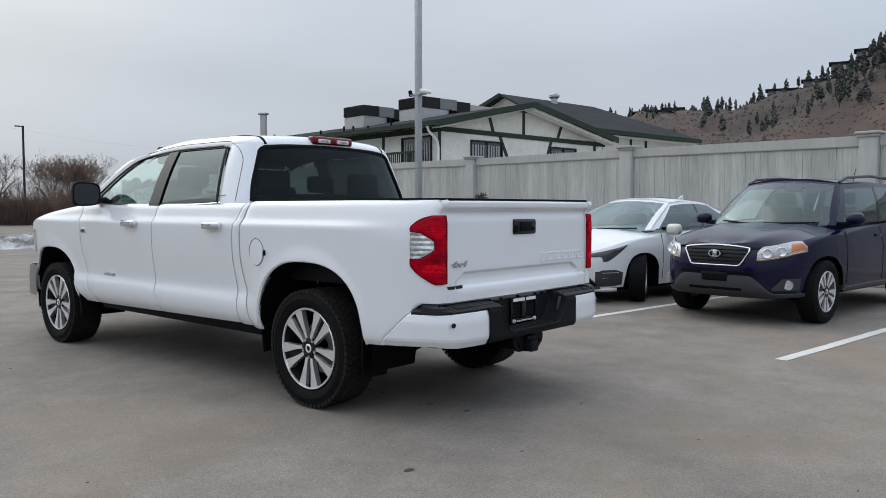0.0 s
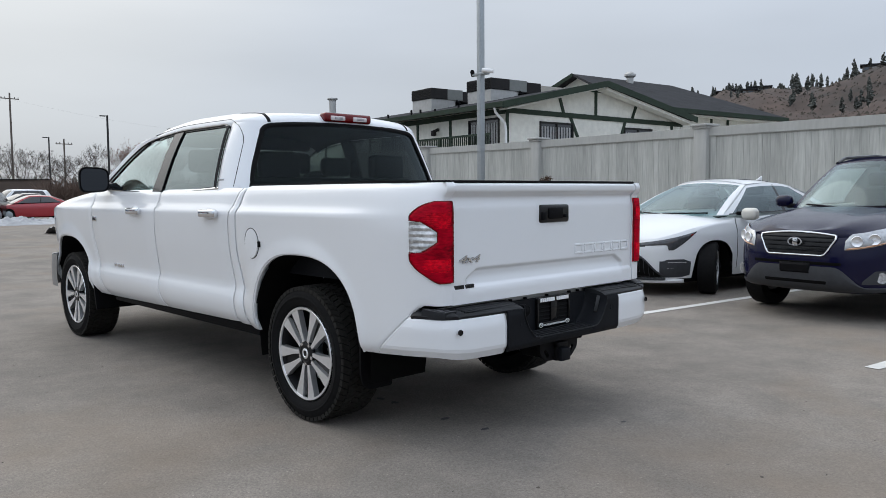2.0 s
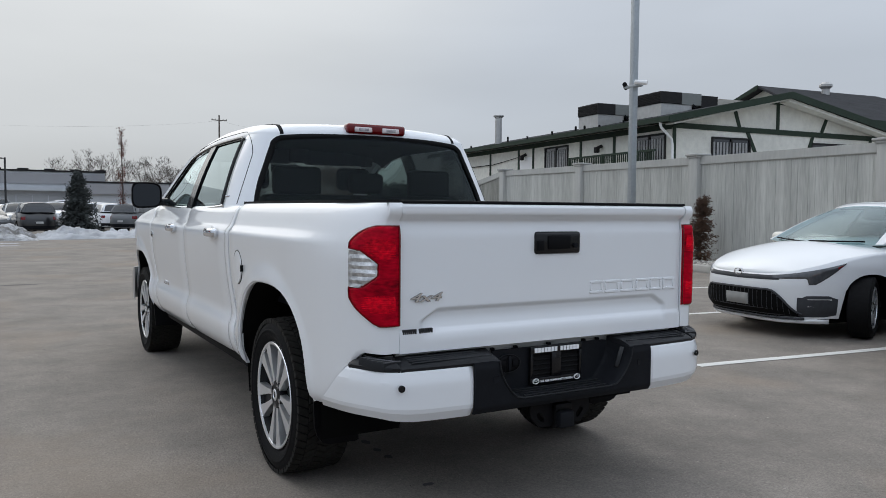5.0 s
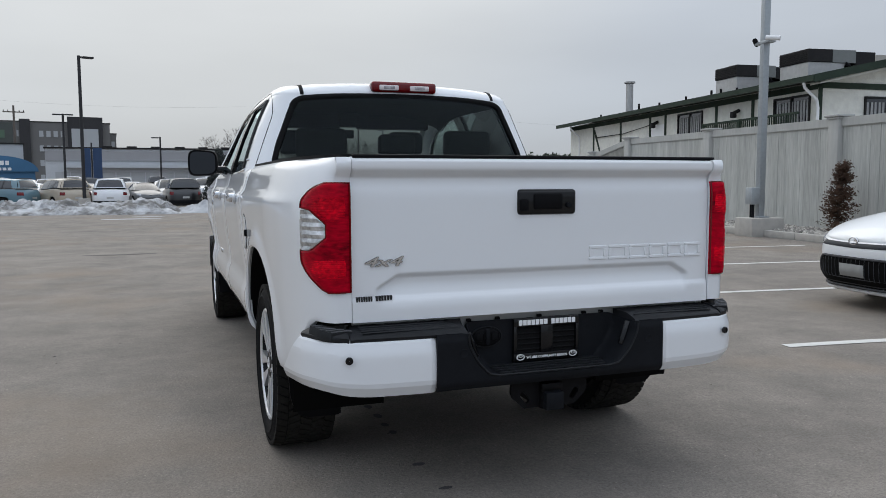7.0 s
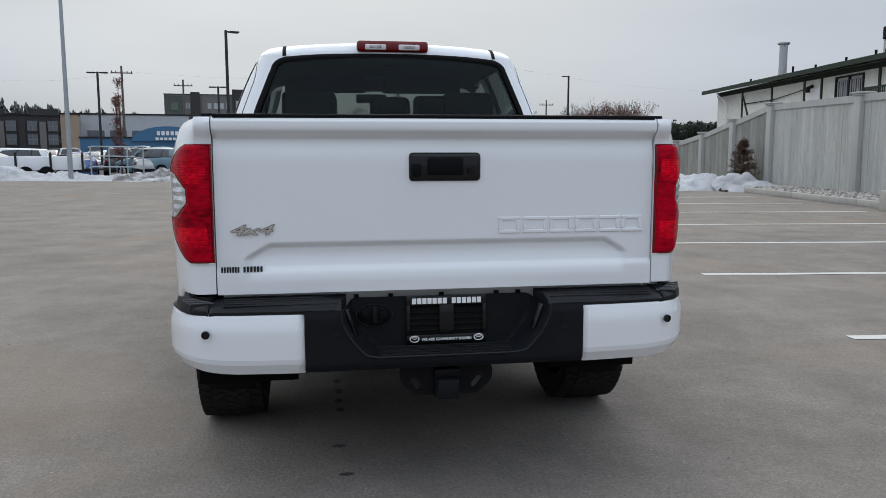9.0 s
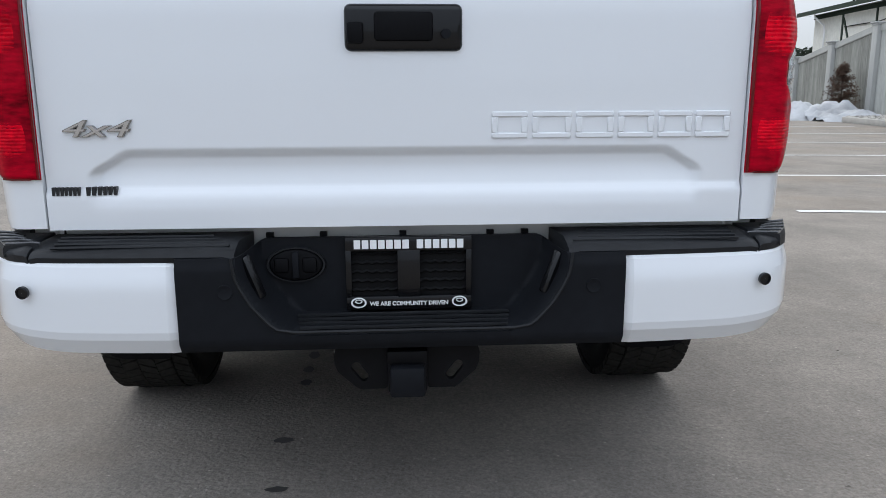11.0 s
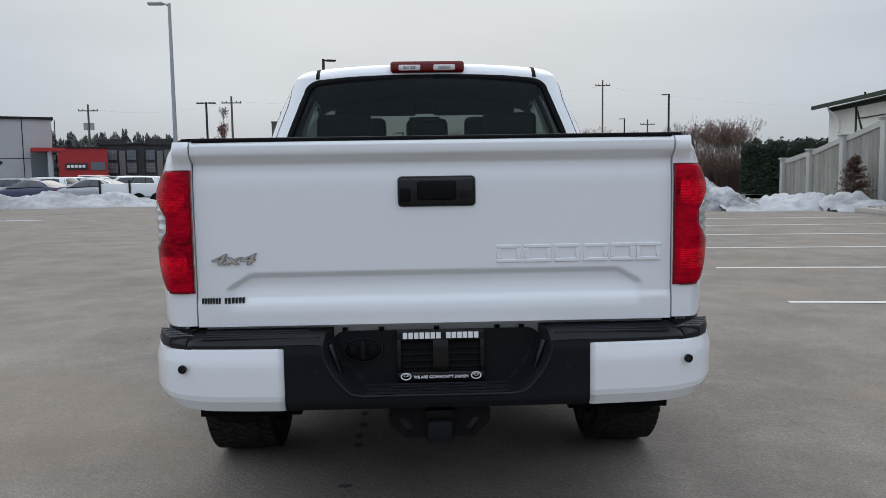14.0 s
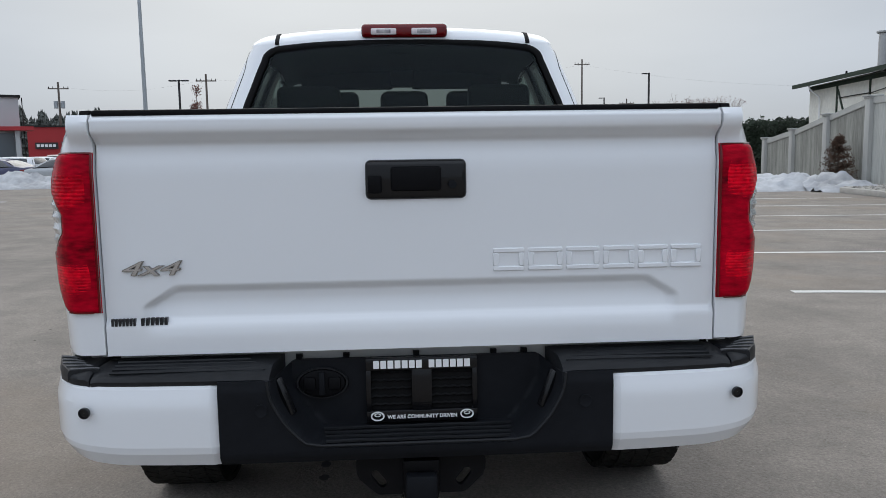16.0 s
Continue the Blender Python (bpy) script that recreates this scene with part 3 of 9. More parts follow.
def roof_z(x, y):
    """Height of the cab's roof."""
    q = y - 0.16 * (abs(x) / 0.9) ** 3.2 * (1 - ease(y, 2.0, 2.8))
    base = curve1(q, [1.97, 1.985, 2.02, 2.10, 2.30, 2.8, 3.3, 3.6, 3.75], [1.816, 1.820, 1.828, 1.840, 1.853, 1.856, 1.818, 1.772, 1.742])
    return base - 0.024 * (abs(x) / 0.62) ** 2.4


def green_x(y, z):
    """Half width of the glasshouse."""
    t = (z - 1.30) / 0.48
    x = 0.931 - 0.152 * t - 0.045 * max(0, t) ** 3
    x -= 0.06 * ease(y, 3.3, 4.2) * max(0, t) + 0.035 * (1 - ease(y, 1.8, 2.15))
    return x


def wheel(parent, at, side, radius, width, rim_r, kind="twin", tread=True, label="", steer=0.0):
    """Tyre, rim, spokes, hub. side: -1 faces -x, +1 faces +x."""
    w = new("wheel")
    w.parent = parent
    w.matrix_local = Matrix.Translation(at) @ pose(0, 0, 0, 0, 0, steer)
    if label:
        tagged(w, label)
    h = width / 2
    R = radius
    prof = [(rim_r, -h * 0.82), (rim_r + 0.02, -h * 0.97), (rim_r + (R - rim_r) * 0.5, -h * 1.04), (R - 0.035, -h * 0.98), (R - 0.010, -h * 0.86), (R - 0.008, -h * 0.5), (R - 0.006, 0),
            (R - 0.008, h * 0.5), (R - 0.010, h * 0.86), (R - 0.035, h * 0.98), (rim_r + (R - rim_r) * 0.5, h * 1.04), (rim_r + 0.02, h * 0.97), (rim_r, h * 0.82)]
    bm = lathe(bm_new(), prof, "x", 64)
    tyre = part("tyre", bm, M_RUBBER, w, smooth=50)
    if tread:
        bm = bm_new()
        n = 58
        for i in range(n):
            a0 = 2 * math.pi * i / n
            for row, (c, wd, sk) in enumerate(((-0.80, 0.36, 1.0), (-0.40, 0.38, -1.0), (0.0, 0.38, 1.0), (0.40, 0.38, -1.0), (0.80, 0.36, 1.0))):
                a = a0 + (row % 2) * math.pi / n
                da = 0.40 * 2 * math.pi / n
                pts = []
                for sx, sa in ((-1, -1), (1, -1), (1, 1), (-1, 1)):
                    x = (c + sx * wd / 2) * h
                    an = a + sa * da + sk * sx * 0.030
                    pts.append((x, an))
                lo, hi = R - 0.014 - (0.012 if abs(c) > 0.7 else 0), R + (0.0 if abs(c) < 0.7 else -0.004)
                va = [bm.verts.new((x, lo * math.cos(an), lo * math.sin(an))) for x, an in pts]
                vb = [bm.verts.new((x, hi * math.cos(an), hi * math.sin(an))) for x, an in pts]
                bm.faces.new(vb)
                for k in range(4):
                    bm.faces.new((va[k], va[(k + 1) % 4], vb[(k + 1) % 4], vb[k]))
        tagged(part("tread", bm, M_TREAD, tyre, smooth=0), "blocky all-terrain tread", kind="stuff")
    # side lettering band: a raised ring
    bm = lathe(bm_new(), [(rim_r + (R - rim_r) * 0.42, side * h * 1.035), (rim_r + (R - rim_r) * 0.46, side * h * 1.06), (rim_r + (R - rim_r) * 0.50, side * h * 1.06), (rim_r + (R - rim_r) * 0.54, side * h * 1.03)], "x", 64)
    part("sidewall_band", bm, M_RUBBER, tyre, smooth=50)
    # rim barrel and back
    o = side * h
    bm = lathe(bm_new(), [(rim_r + 0.004, o * 0.86), (rim_r + 0.002, o * 0.93), (rim_r - 0.008, o * 0.93), (rim_r - 0.016, o * 0.80), (rim_r - 0.03, o * 0.3), (rim_r - 0.04, -o * 0.5), (0.05, -o * 0.5)], "x", 64)
    m_dark = M_RIMDARK if tread else M_RIMGREY
    rim = part("rim", bm, m_dark, w, "dark alloy rim with machined spokes" if tread else "grey alloy rim")
    bm = lathe(bm_new(), [(rim_r + 0.003, o * 0.90), (rim_r - 0.002, o * 0.955), (rim_r - 0.013, o * 0.94), (rim_r - 0.014, o * 0.88)], "x", 64)
    part("rim_lip", bm, M_ALLOY, rim, "machined rim lip")
    # brake disc
    part("brake_disc", lathe(bm_new(), [(0.05, -o * 0.05), (rim_r * 0.68, -o * 0.05), (rim_r * 0.68, -o * 0.25), (0.05, -o * 0.25)], "x", 40), M_STEEL, w)
    face = o * 0.86
    def fin(bm, ang, r0, r1, w0, w1, x0, x1, thick):
        c, s = math.cos(ang), math.sin(ang)
        pts = [(r0, -w0, x0), (r1, -w1, x1), (r1, w1, x1), (r0, w0, x0)]
        f = [(x, r * c - t * s, r * s + t * c) for r, t, x in pts]
        prism(bm, f, (0, 0, 0), (-side * thick, 0, 0))
    if kind == "twin":
        for i in range(5):
            a = 2 * math.pi * (i + 0.75) / 5
            for da in (-1, 1):
                # a spoke that broadens from the hub to the rim, with a narrow slot beside its twin
                p0 = Vector((0.066 * math.cos(a + da * 0.33), 0.066 * math.sin(a + da * 0.33)))
                p1 = Vector(((rim_r - 0.007) * math.cos(a + da * 0.235), (rim_r - 0.007) * math.sin(a + da * 0.235)))
                d = (p1 - p0).normalized()
                nrm = Vector((-d.y, d.x))
                left_, right_ = [], []
                for k, hw in ((0.0, 0.011), (0.25, 0.0135), (0.6, 0.022), (0.85, 0.031), (1.0, 0.034)):
                    c = p0.lerp(p1, k)
                    x = lerp(face, face * 1.07, k)
                    left_.append((x, *(c + nrm * hw)))
                    right_.append((x, *(c - nrm * hw)))
                bm = bm_new()
                prism(bm, left_ + right_[::-1], (0, 0, 0), (-side * 0.035, 0, 0))
                part("spoke", bm, M_ALLOY, rim, "machined silver spoke", smooth=0)
        for i in range(5):
            bm = bm_new()
            fin(bm, 2 * math.pi * (i + 0.75) / 5, 0.06, rim_r - 0.02, 0.030, 0.085, face * 0.80, face * 0.86, 0.02)
            part("spoke_web", bm, m_dark, rim, smooth=0)
    else:
        n = 5 if kind == "five" else 7
        for i in range(n):
            bm = bm_new()
            fin(bm, 2 * math.pi * (i + 0.25) / n, 0.04, rim_r - 0.01, 0.030, 0.026, face, face * 1.08, 0.035)
            part("spoke", bm, M_ALLOY, rim, "silver alloy spoke", smooth=0)
    part("hub_cap", lathe(bm_new(), [(0.072, face * 0.85), (0.070, face * 0.98), (0.048, face * 1.04), (0.046, face * 1.02), (0.0005, face * 1.03)], "x", 28), M_RIMDARK, rim, "dark hub with a centre cap")
    part("centre_emblem", lathe(bm_new(), [(0.030, face * 1.035), (0.026, face * 1.06), (0.018, face * 1.06), (0.016, face * 1.035)], "x", 20), M_ALLOY, rim, "round emblem")
    for i in range(5):
        a = 2 * math.pi * (i + 0.75) / 5
        part("lug_nut", cyled((face * 0.9, 0.058 * math.cos(a), 0.058 * math.sin(a)), (face * 1.03, 0.058 * math.cos(a), 0.058 * math.sin(a)), 0.011, seg=6), M_CHROME, rim)
    return w


def pickup():
    T = thing("pickup_truck", pose(0, 0, 0), "white crew-cab pickup truck parked on asphalt", "pickup truck")
    # --- side panels ---
    for s in (-1, 1):
        top_bed = lambda y: 1.326
        acols = [0.0, 0.02, 0.05, 0.075, 0.10, 0.125, 0.15, 0.175, 0.20, 0.225, 0.25, 0.30, 0.36, 0.42, 0.48] + sorted(set(spread(0.50, 1.56, 40) + [0.530, 0.534, 0.5365, 0.540, 0.545, 0.553, 0.565, 1.515, 1.53, 1.542, 1.552, 1.558, 1.5625, 1.566]))
        front = []
        for a in (1.60, 1.64, 1.665):
            front.append(a)
        cols = [(lambda z, a=a: corner(a, z)) for a in acols]
        # front edge leans: lower end further back
        for k in (0.35, 0.7, 1.0):
            def col(z, k=k):
                y_end = curve1(z, [0.45, 0.60, 0.95, 1.10, 1.32], [1.715, 1.735, 1.80, 1.79, 1.735])
                y = lerp(1.618, y_end, k)
                return side_x(y, z), y
            cols.append(col)
        body_panel(T, "bed_side", cols, bed_low, top_bed, s, nz=44)
        # rear door
        def edge(pts):
            zs, ys = zip(*pts)
            return lambda z: curve1(z, zs, ys)
        e_rr = edge([(0.45, 1.86), (0.60, 1.865), (0.95, 1.90), (1.10, 1.89), (1.33, 1.80)])
        e_b = edge([(0.45, 2.93), (0.62, 2.99), (0.9, 3.0), (1.33, 2.955)])
        e_ff = edge([(0.43, 4.03), (0.5, 4.09), (0.7, 4.18), (0.95, 4.24), (1.33, 4.25)])
        def span(a, b, n):
            return [(lambda z, k=k / n: (side_x(lerp(a(z), b(z), k), z), lerp(a(z), b(z), k))) for k in range(n + 1)]
        g = 0.0055
        low_d = lambda y: lerp(0.478, 0.445, (y - 1.8) / 2.4)
        top_d = lambda y: 1.315
        body_panel(T, "rear_door", span(lambda z: e_rr(z) + g, lambda z: e_b(z) - g, 14), low_d, top_d, s, nz=30)
        body_panel(T, "front_door", span(lambda z: e_b(z) + g, lambda z: e_ff(z) - g, 14), low_d, top_d, s, nz=30)
        # cab corner between rear door and box
        e_cab = edge([(0.45, 1.725), (0.60, 1.745), (0.95, 1.81), (1.10, 1.80), (1.33, 1.745)])
        body_panel(T, "cab_corner", span(lambda z: e_cab(z) + g, lambda z: e_rr(z) - g, 4), lambda y: 0.47, top_d, s, nz=30)
        # front fender
        def f_low(y):
            return arch_z(y, 4.86, 0.42, 0.50, 0.50, 0.445 if y < 4.6 else 0.50)
        fc = span(lambda z: e_ff(z) + g, lambda z: 4.40, 5)[:-1] + [(lambda z, y=y: (side_x(y, z), y)) for y in spread(4.37, 5.62, 44)]
        def f_top(y):
            return curve1(y, [4.2, 4.6, 5.0, 5.3, 5.62], [1.315, 1.275, 1.225, 1.17, 1.05])
        body_panel(T, "front_fender", fc, f_low, f_top, s, nz=26)
        # rocker and running gear
        part("rocker_panel", boxed(min(s * 0.80, s * 0.895), 1.66, 0.40, max(s * 0.80, s * 0.895), 4.02, 0.50, bev=0.02), M_BLACKP, T)
        # dark sheet added behind the doors so that the shut gaps read as shade
        bm = bm_new()
        grid(bm, [[(s * (side_x(y, z) - 0.035), y, z) for z in spread(0.47, 1.29, 12)] for y in spread(1.60, 4.42, 30)])
        part("inner_panel", bm, M_WELL, T)
        part("frame_rail", boxed(min(s * 0.48, s * 0.57), 0.36, 0.42, max(s * 0.48, s * 0.57), 5.3, 0.55, bev=0.01), M_IRON, T)
        # wheel wells
        for yc, zc, r in ((1.10, 0.43, 0.515), (4.86, 0.42, 0.50)):
            bm = bm_new()
            rows = []
            for i in range(25):
                a = math.pi * (-0.08 + 1.16 * i / 24)
                y, z = yc + (r + 0.02) * math.cos(a), zc + (r + 0.02) * math.sin(a)
                xo = max(0.90, side_x(y, max(0.45, min(1.3, z))) - 0.022)
                rows.append([(s * xo, y, z), (s * 0.52, y, z)])
            grid(bm, rows)
            vs = [bm.verts.new((s * 0.52, yc + (r + 0.02) * math.cos(a), zc + (r + 0.02) * math.sin(a))) for a in np.linspace(-0.25, math.pi + 0.25, 24)]
            bm.faces.new(vs)
            part("wheel_well", bm, M_WELL, T, "black wheel-well liner")
            # arch lip
            pts = []
            for i in range(33):
                y = yc + (r + 0.001) * math.cos(math.pi * (0.02 + 0.96 * i / 32))
                zz = arch_z(y, yc, zc, r, r, 0.47)
                pts.append((s * (side_x(y, max(zz, 0.45)) - 0.012), y, zz + 0.002))
            tube_b = bm_new()
            tube(tube_b, pts, 0.009, 6)
            part("arch_lip", tube_b, M_WHITE, T)
        # mud flap
        bm = bm_new()
        prism(bm, [(s * 0.69, 0.66, 0.25), (s * 0.705, 0.66, 0.243), (s * 0.83, 0.66, 0.245), (s * 0.865, 0.66, 0.256), (s * 0.89, 0.655, 0.29), (s * 0.905, 0.65, 0.34), (s * 0.925, 0.62, 0.60), (s * 0.69, 0.62, 0.60)], (0, 0, 0), (0, 0.015, 0))
        part("mud_flap", bm, M_BLACKP, T, "black rubber mud flap")
        bm = bm_new()
        prism(bm, [(s * 0.66, 4.32, 0.30), (s * 0.94, 4.32, 0.30), (s * 0.95, 4.34, 0.52), (s * 0.66, 4.34, 0.52)], (0, 0, 0), (0, 0.02, 0))
        part("mud_flap", bm, M_BLACKP, T, "black rubber mud flap")
        # door handles
        for y in (3.30, 2.10):
            x = s * side_x(y, 1.155)
            bm = boxed(-0.012, -0.105, -0.026, 0.030, 0.105, 0.026, bev=0.014, seg=3)
            bm.transform(Matrix.Translation((x + s * 0.028, y, 1.155)))
            h = part("door_handle", bm, M_CHROME, T, "chrome pull handle")
            bm = lathe(bm_new(), [(0.052, 0.0), (0.046, 0.004), (0.001, 0.004)], "x", 24)
            bm.transform(Matrix.Translation((x + s * 0.001, y + 0.01, 1.155)) @ Matrix.Diagonal((s, 1.4, 0.8, 1)))
            part("handle_recess", bm, M_WHITE, h)
        # belt moulding under the windows
        pts = [(s * (side_x(y, 1.315) - 0.004), y, curve1(y, [1.9, 2.2, 3.0, 4.1], [1.345, 1.325, 1.305, 1.335]) - 0.012) for y in spread(2.10, 4.02, 20)]
        bm = bm_new()
        tube(bm, pts, 0.008, 6)
        part("belt_moulding", bm, M_CHROME, T, "thin chrome strip below the windows")
        # fuel door
        if s < 0:
            y, z = 1.60, 0.985
            x = -side_x(y, z)
            bm = lathe(bm_new(), [(0.080, 0.0), (0.078, -0.005), (0.0005, -0.008)], "x", 40)
            bm.transform(Matrix.Translation((x, y, z)) @ Matrix.Diagonal((1, 0.92, 1.12, 1)))
            part("fuel_door", bm, M_WHITE, T, "round fuel door")
            bm = bm_new()
            ring = [(y + 0.080 * math.cos(a), z + 0.090 * math.sin(a)) for a in spread(0.0, 2 * math.pi, 48)]
            tube(bm, [(-side_x(q, h) + 0.0005, q, h) for q, h in ring], 0.0028, 5)
            part("fuel_door_gap", bm, M_GREYP, T)
            bm = boxed(x - 0.014, 1.50, 0.965, x + 0.01, 1.515, 1.0, bev=0.003)
            part("fuel_door_hinge", bm, M_BLACKP, T)
        # badges: plain bars in place of model lettering
        for i in range(6):
            y = 3.83 - i * 0.033
            x = s * (side_x(y, 0.715) + 0.002)
            part("badge_bar", boxed(x - 0.004, y - 0.012, 0.702, x + 0.004, y + 0.012, 0.730, bev=0.002), M_CHROME, T, "small chrome badge letter-bar")
        x = s * (side_x(4.16, 1.085) + 0.002)
        part("fender_badge", boxed(x - 0.004, 4.115, 1.06, x + 0.004, 4.205, 1.105, bev=0.003), M_CHROME, T, "small chrome badge")
        for k in range(3):
            part("badge_mark", boxed(x - 0.006, 4.13 + k * 0.025, 1.07, x + 0.006, 4.145 + k * 0.025, 1.085), M_GREYP, T)
        # wheels
        wheel(T, (s * 0.815, REAR_AXLE, TYRE_R), s, TYRE_R, 0.265, 0.262)
        wheel(T, (s * 0.815, FRONT_AXLE, TYRE_R), s, TYRE_R, 0.265, 0.262)
        # mirror: a rounded shell that narrows forward, with the glass set in its rear face
        place = Matrix.Translation((s * 1.062, 3.93, 1.398)) @ pose(0, 0, 0, 0, 0, s * 12)
        bm = bm_new()
        rings = []
        for y, k in ((-0.040, 0.86), (-0.054, 0.92), (-0.056, 0.98), (-0.045, 1.0), (0.0, 1.0), (0.045, 0.93), (0.08, 0.76), (0.098, 0.45), (0.102, 0.02)):
            rings.append([(0.112 * k * cx - s * 0.01 * (1 - k), y, 0.101 * k * cz * (1.0 + 0.06 * s * cx)) for cx, cz in squircle(4.2, 40)])
        grid(bm, rings, close=True)
        bm.transform(place)
        mi = part("wing_mirror", bm, M_BLACKP, T, "large black door mirror")
        bm = bm_new()
        prism(bm, [(0.098 * cx, -0.046, 0.088 * cz * (1.0 + 0.06 * s * cx)) for cx, cz in squircle(4.2, 40)], (0, 0, 0), (0, 0.012, 0))
        bm.transform(place)
        part("mirror_glass", bm, M_MIRROR, mi, "mirror glass")
        bm = boxed(min(s * 0.84, s * 1.04), 3.88, 1.315, max(s * 0.84, s * 1.04), 4.0, 1.375, bev=0.02)
        part("mirror_arm", bm, M_SATIN, mi)

        # glasshouse: frame bars of the side
        zb = lambda y: curve1(y, [1.75, 2.2, 3.0, 4.1], [1.335, 1.325, 1.300, 1.330])
        def gp(y, z, off=0.0):
            return Vector((s * (green_x(y, z) + off), y, z))
        def rail_z(y):
            return curve1(y, [1.86, 2.05, 2.4, 2.9, 3.2, 3.5, 3.8, 4.1], [1.775, 1.790, 1.80, 1.795, 1.775, 1.735, 1.64, 1.43])
        # windows as (lower edge, upper edge) strips
        def strip(y0, y1, z0, z1, n=12, m=6, off=0.0):
            return [[gp(lerp(y0(k / m), y1(k / m), i / n), lerp(z0(lerp(y0(k / m), y1(k / m), i / n)), z1(lerp(y0(k / m), y1(k / m), i / n)), k / m), off) for k in range(m + 1)] for i in range(n + 1)]
        def pillar_z(y):
            """Bowed line of the windscreen pillar."""
            return lerp(1.716, 1.335, max(0.0, min(1.0, (y - 3.34) / 0.78)) ** 1.7)
        w_top = lambda y: min(rail_z(y) - 0.055, 1.742)
        inner = lambda p: (-s * 0.03, 0, 0)
        # rear side window
        bm = bm_new()
        grid(bm, strip(lambda k: lerp(2.15, 2.245, k), lambda k: lerp(2.945, 2.915, k), zb, w_top, off=-0.010))
        part("side_window", bm, M_TINT, T, "tinted rear side window")
        bm = bm_new()
        rows = []
        for i in range(25):
            yb, yt = lerp(3.12, 4.06, i / 24), lerp(3.06, 4.06, i / 24)
            zt = min(w_top(yt), pillar_z(yt) - 0.006)
            rows.append([gp(lerp(yb, yt, k / 6), lerp(zb(yb), max(zt, zb(yb) + 0.004), k / 6), -0.010) for k in range(7)])
        grid(bm, rows)
        part("side_window", bm, M_DOORGLASS, T, "clear front side window")
        # painted frame: rear pillar, roof rail, A pillar
        def band(name, material, y0, y1, z0, z1, n=12, m=6, off=0.0, label=""):
            bm = bm_new()
            shell(bm, strip(y0, y1, z0, z1, n, m, off), inner)
            return part(name, bm, material, T, label)
        band("door_pillar", M_SATIN, lambda k: lerp(2.955, 2.92, k), lambda k: lerp(3.11, 3.055, k), lambda y: 1.30, w_top, 3, 6, 0.002, "gloss black door pillar")
        # window surrounds
        pts = [gp(lerp(2.15, 2.245, k), lerp(zb(2.15), w_top(2.245), k), 0.004) for k in spread(0.0, 0.97, 8)] + [gp(y, w_top(y)) for y in spread(2.3, 3.36, 10)] + [gp(y, min(w_top(y), pillar_z(y) - 0.006)) for y in spread(3.42, 4.06, 12)]
        bm = bm_new()
        tube(bm, pts, 0.010, 6)
        part("window_seal", bm, M_SATIN, T)
        apil = []
        for k in range(11):
            y = lerp(3.34, 4.12, k / 10)
            apil.append((y, pillar_z(y)))
        rows = []
        for i, (y, z) in enumerate(apil):
            x = green_x(y, z)
            f = lerp(0.25, 1.0, ease(i, -0.5, 5))
            rows.append([(s * x, y - 0.02, z - 0.012), (s * (x + 0.004 * f), y + 0.02, z + 0.03 * f), (s * (x - 0.035), y + 0.085, z + 0.055 * f), (s * (x - 0.075), y + 0.10, z + 0.05 * f)])
        bm = bm_new()
        shell(bm, rows, lambda p: (-s * 0.02, -0.012, -0.012))
        part("front_pillar", bm, M_WHITE, T, "white windscreen pillar")
        bm = bm_new()
        tube(bm, [(s * (green_x(y, z) - 0.004), y - 0.03, z - 0.02) for y, z in apil], 0.012, 6)
        part("window_seal", bm, M_SATIN, T)
        bm = bm_new()
        prism(bm, [(s * 0.885, 3.90, 1.31), (s * 0.885, 4.12, 1.31), (s * 0.865, 4.02, 1.40), (s * 0.85, 3.90, 1.455)], (0, 0, 0), (s * 0.012, 0, 0))
        part("mirror_sail", bm, M_SATIN, T)
    # --- rear window and cab back ---
    def back(x, z):
        """The cab's back: leans forward as it rises, bowed in plan."""
        return 1.80 + 0.17 * (z - 1.25) / 0.53 + 0.16 * (abs(x) / 0.9) ** 3.2
    def win_half(z):
        return curve1(z, [1.34, 1.44, 1.55, 1.65, 1.71, 1.745], [0.785, 0.752, 0.708, 0.668, 0.640, 0.622])
    def win_top(x):
        return 1.752 - 0.026 * (abs(x) / 0.6) ** 2.2
    # glass
    rows = []
    for k in range(11):
        z = lerp(1.345, 1.722, k / 10)
        rows.append([(win_half(z) * i / 12, back(win_half(z) * i / 12, z) + 0.008, lerp(1.345, win_top(win_half(z) * i / 12) + 0.006, k / 10)) for i in range(-12, 13)])
    bm = bm_new()
    grid(bm, rows)
    part("rear_window", bm, M_TINT2, T, "dark tinted rear window")
    # rubber gasket round the glass
    loop = [(-win_half(z), z) for z in spread(1.33, 1.675, 10)]
    loop += [(-lerp(win_half(1.675), 0.565, 1 - math.cos(a)) , lerp(1.675, win_top(0.565), math.sin(a))) for a in spread(0.2, math.pi / 2, 6)]
    loop += [(x, win_top(x)) for x in spread(-0.53, 0.0, 10)]
    loop += [(-x, z) for x, z in loop[-2::-1]]
    rows = []
    for i, (x, z) in enumerate(loop):
        a, b = loop[max(i - 1, 0)], loop[min(i + 1, len(loop) - 1)]
        d = Vector((b[0] - a[0], b[1] - a[1])).normalized()
        nx, nz = -d.y, d.x
        def at(o, lift):
            return (x + nx * o, back(x + nx * o, z + nz * o) - lift, z + nz * o)
        rows.append([at(-0.014, -0.006), at(-0.010, 0.002), at(0.002, 0.006), at(0.012, 0.006), at(0.019, 0.0)])
    bm = bm_new()
    shell(bm, rows, lambda p: (0, 0.025, 0))
    part("rear_window_gasket", bm, M_RUBBER, T, "black rubber rear window gasket", smooth=60)
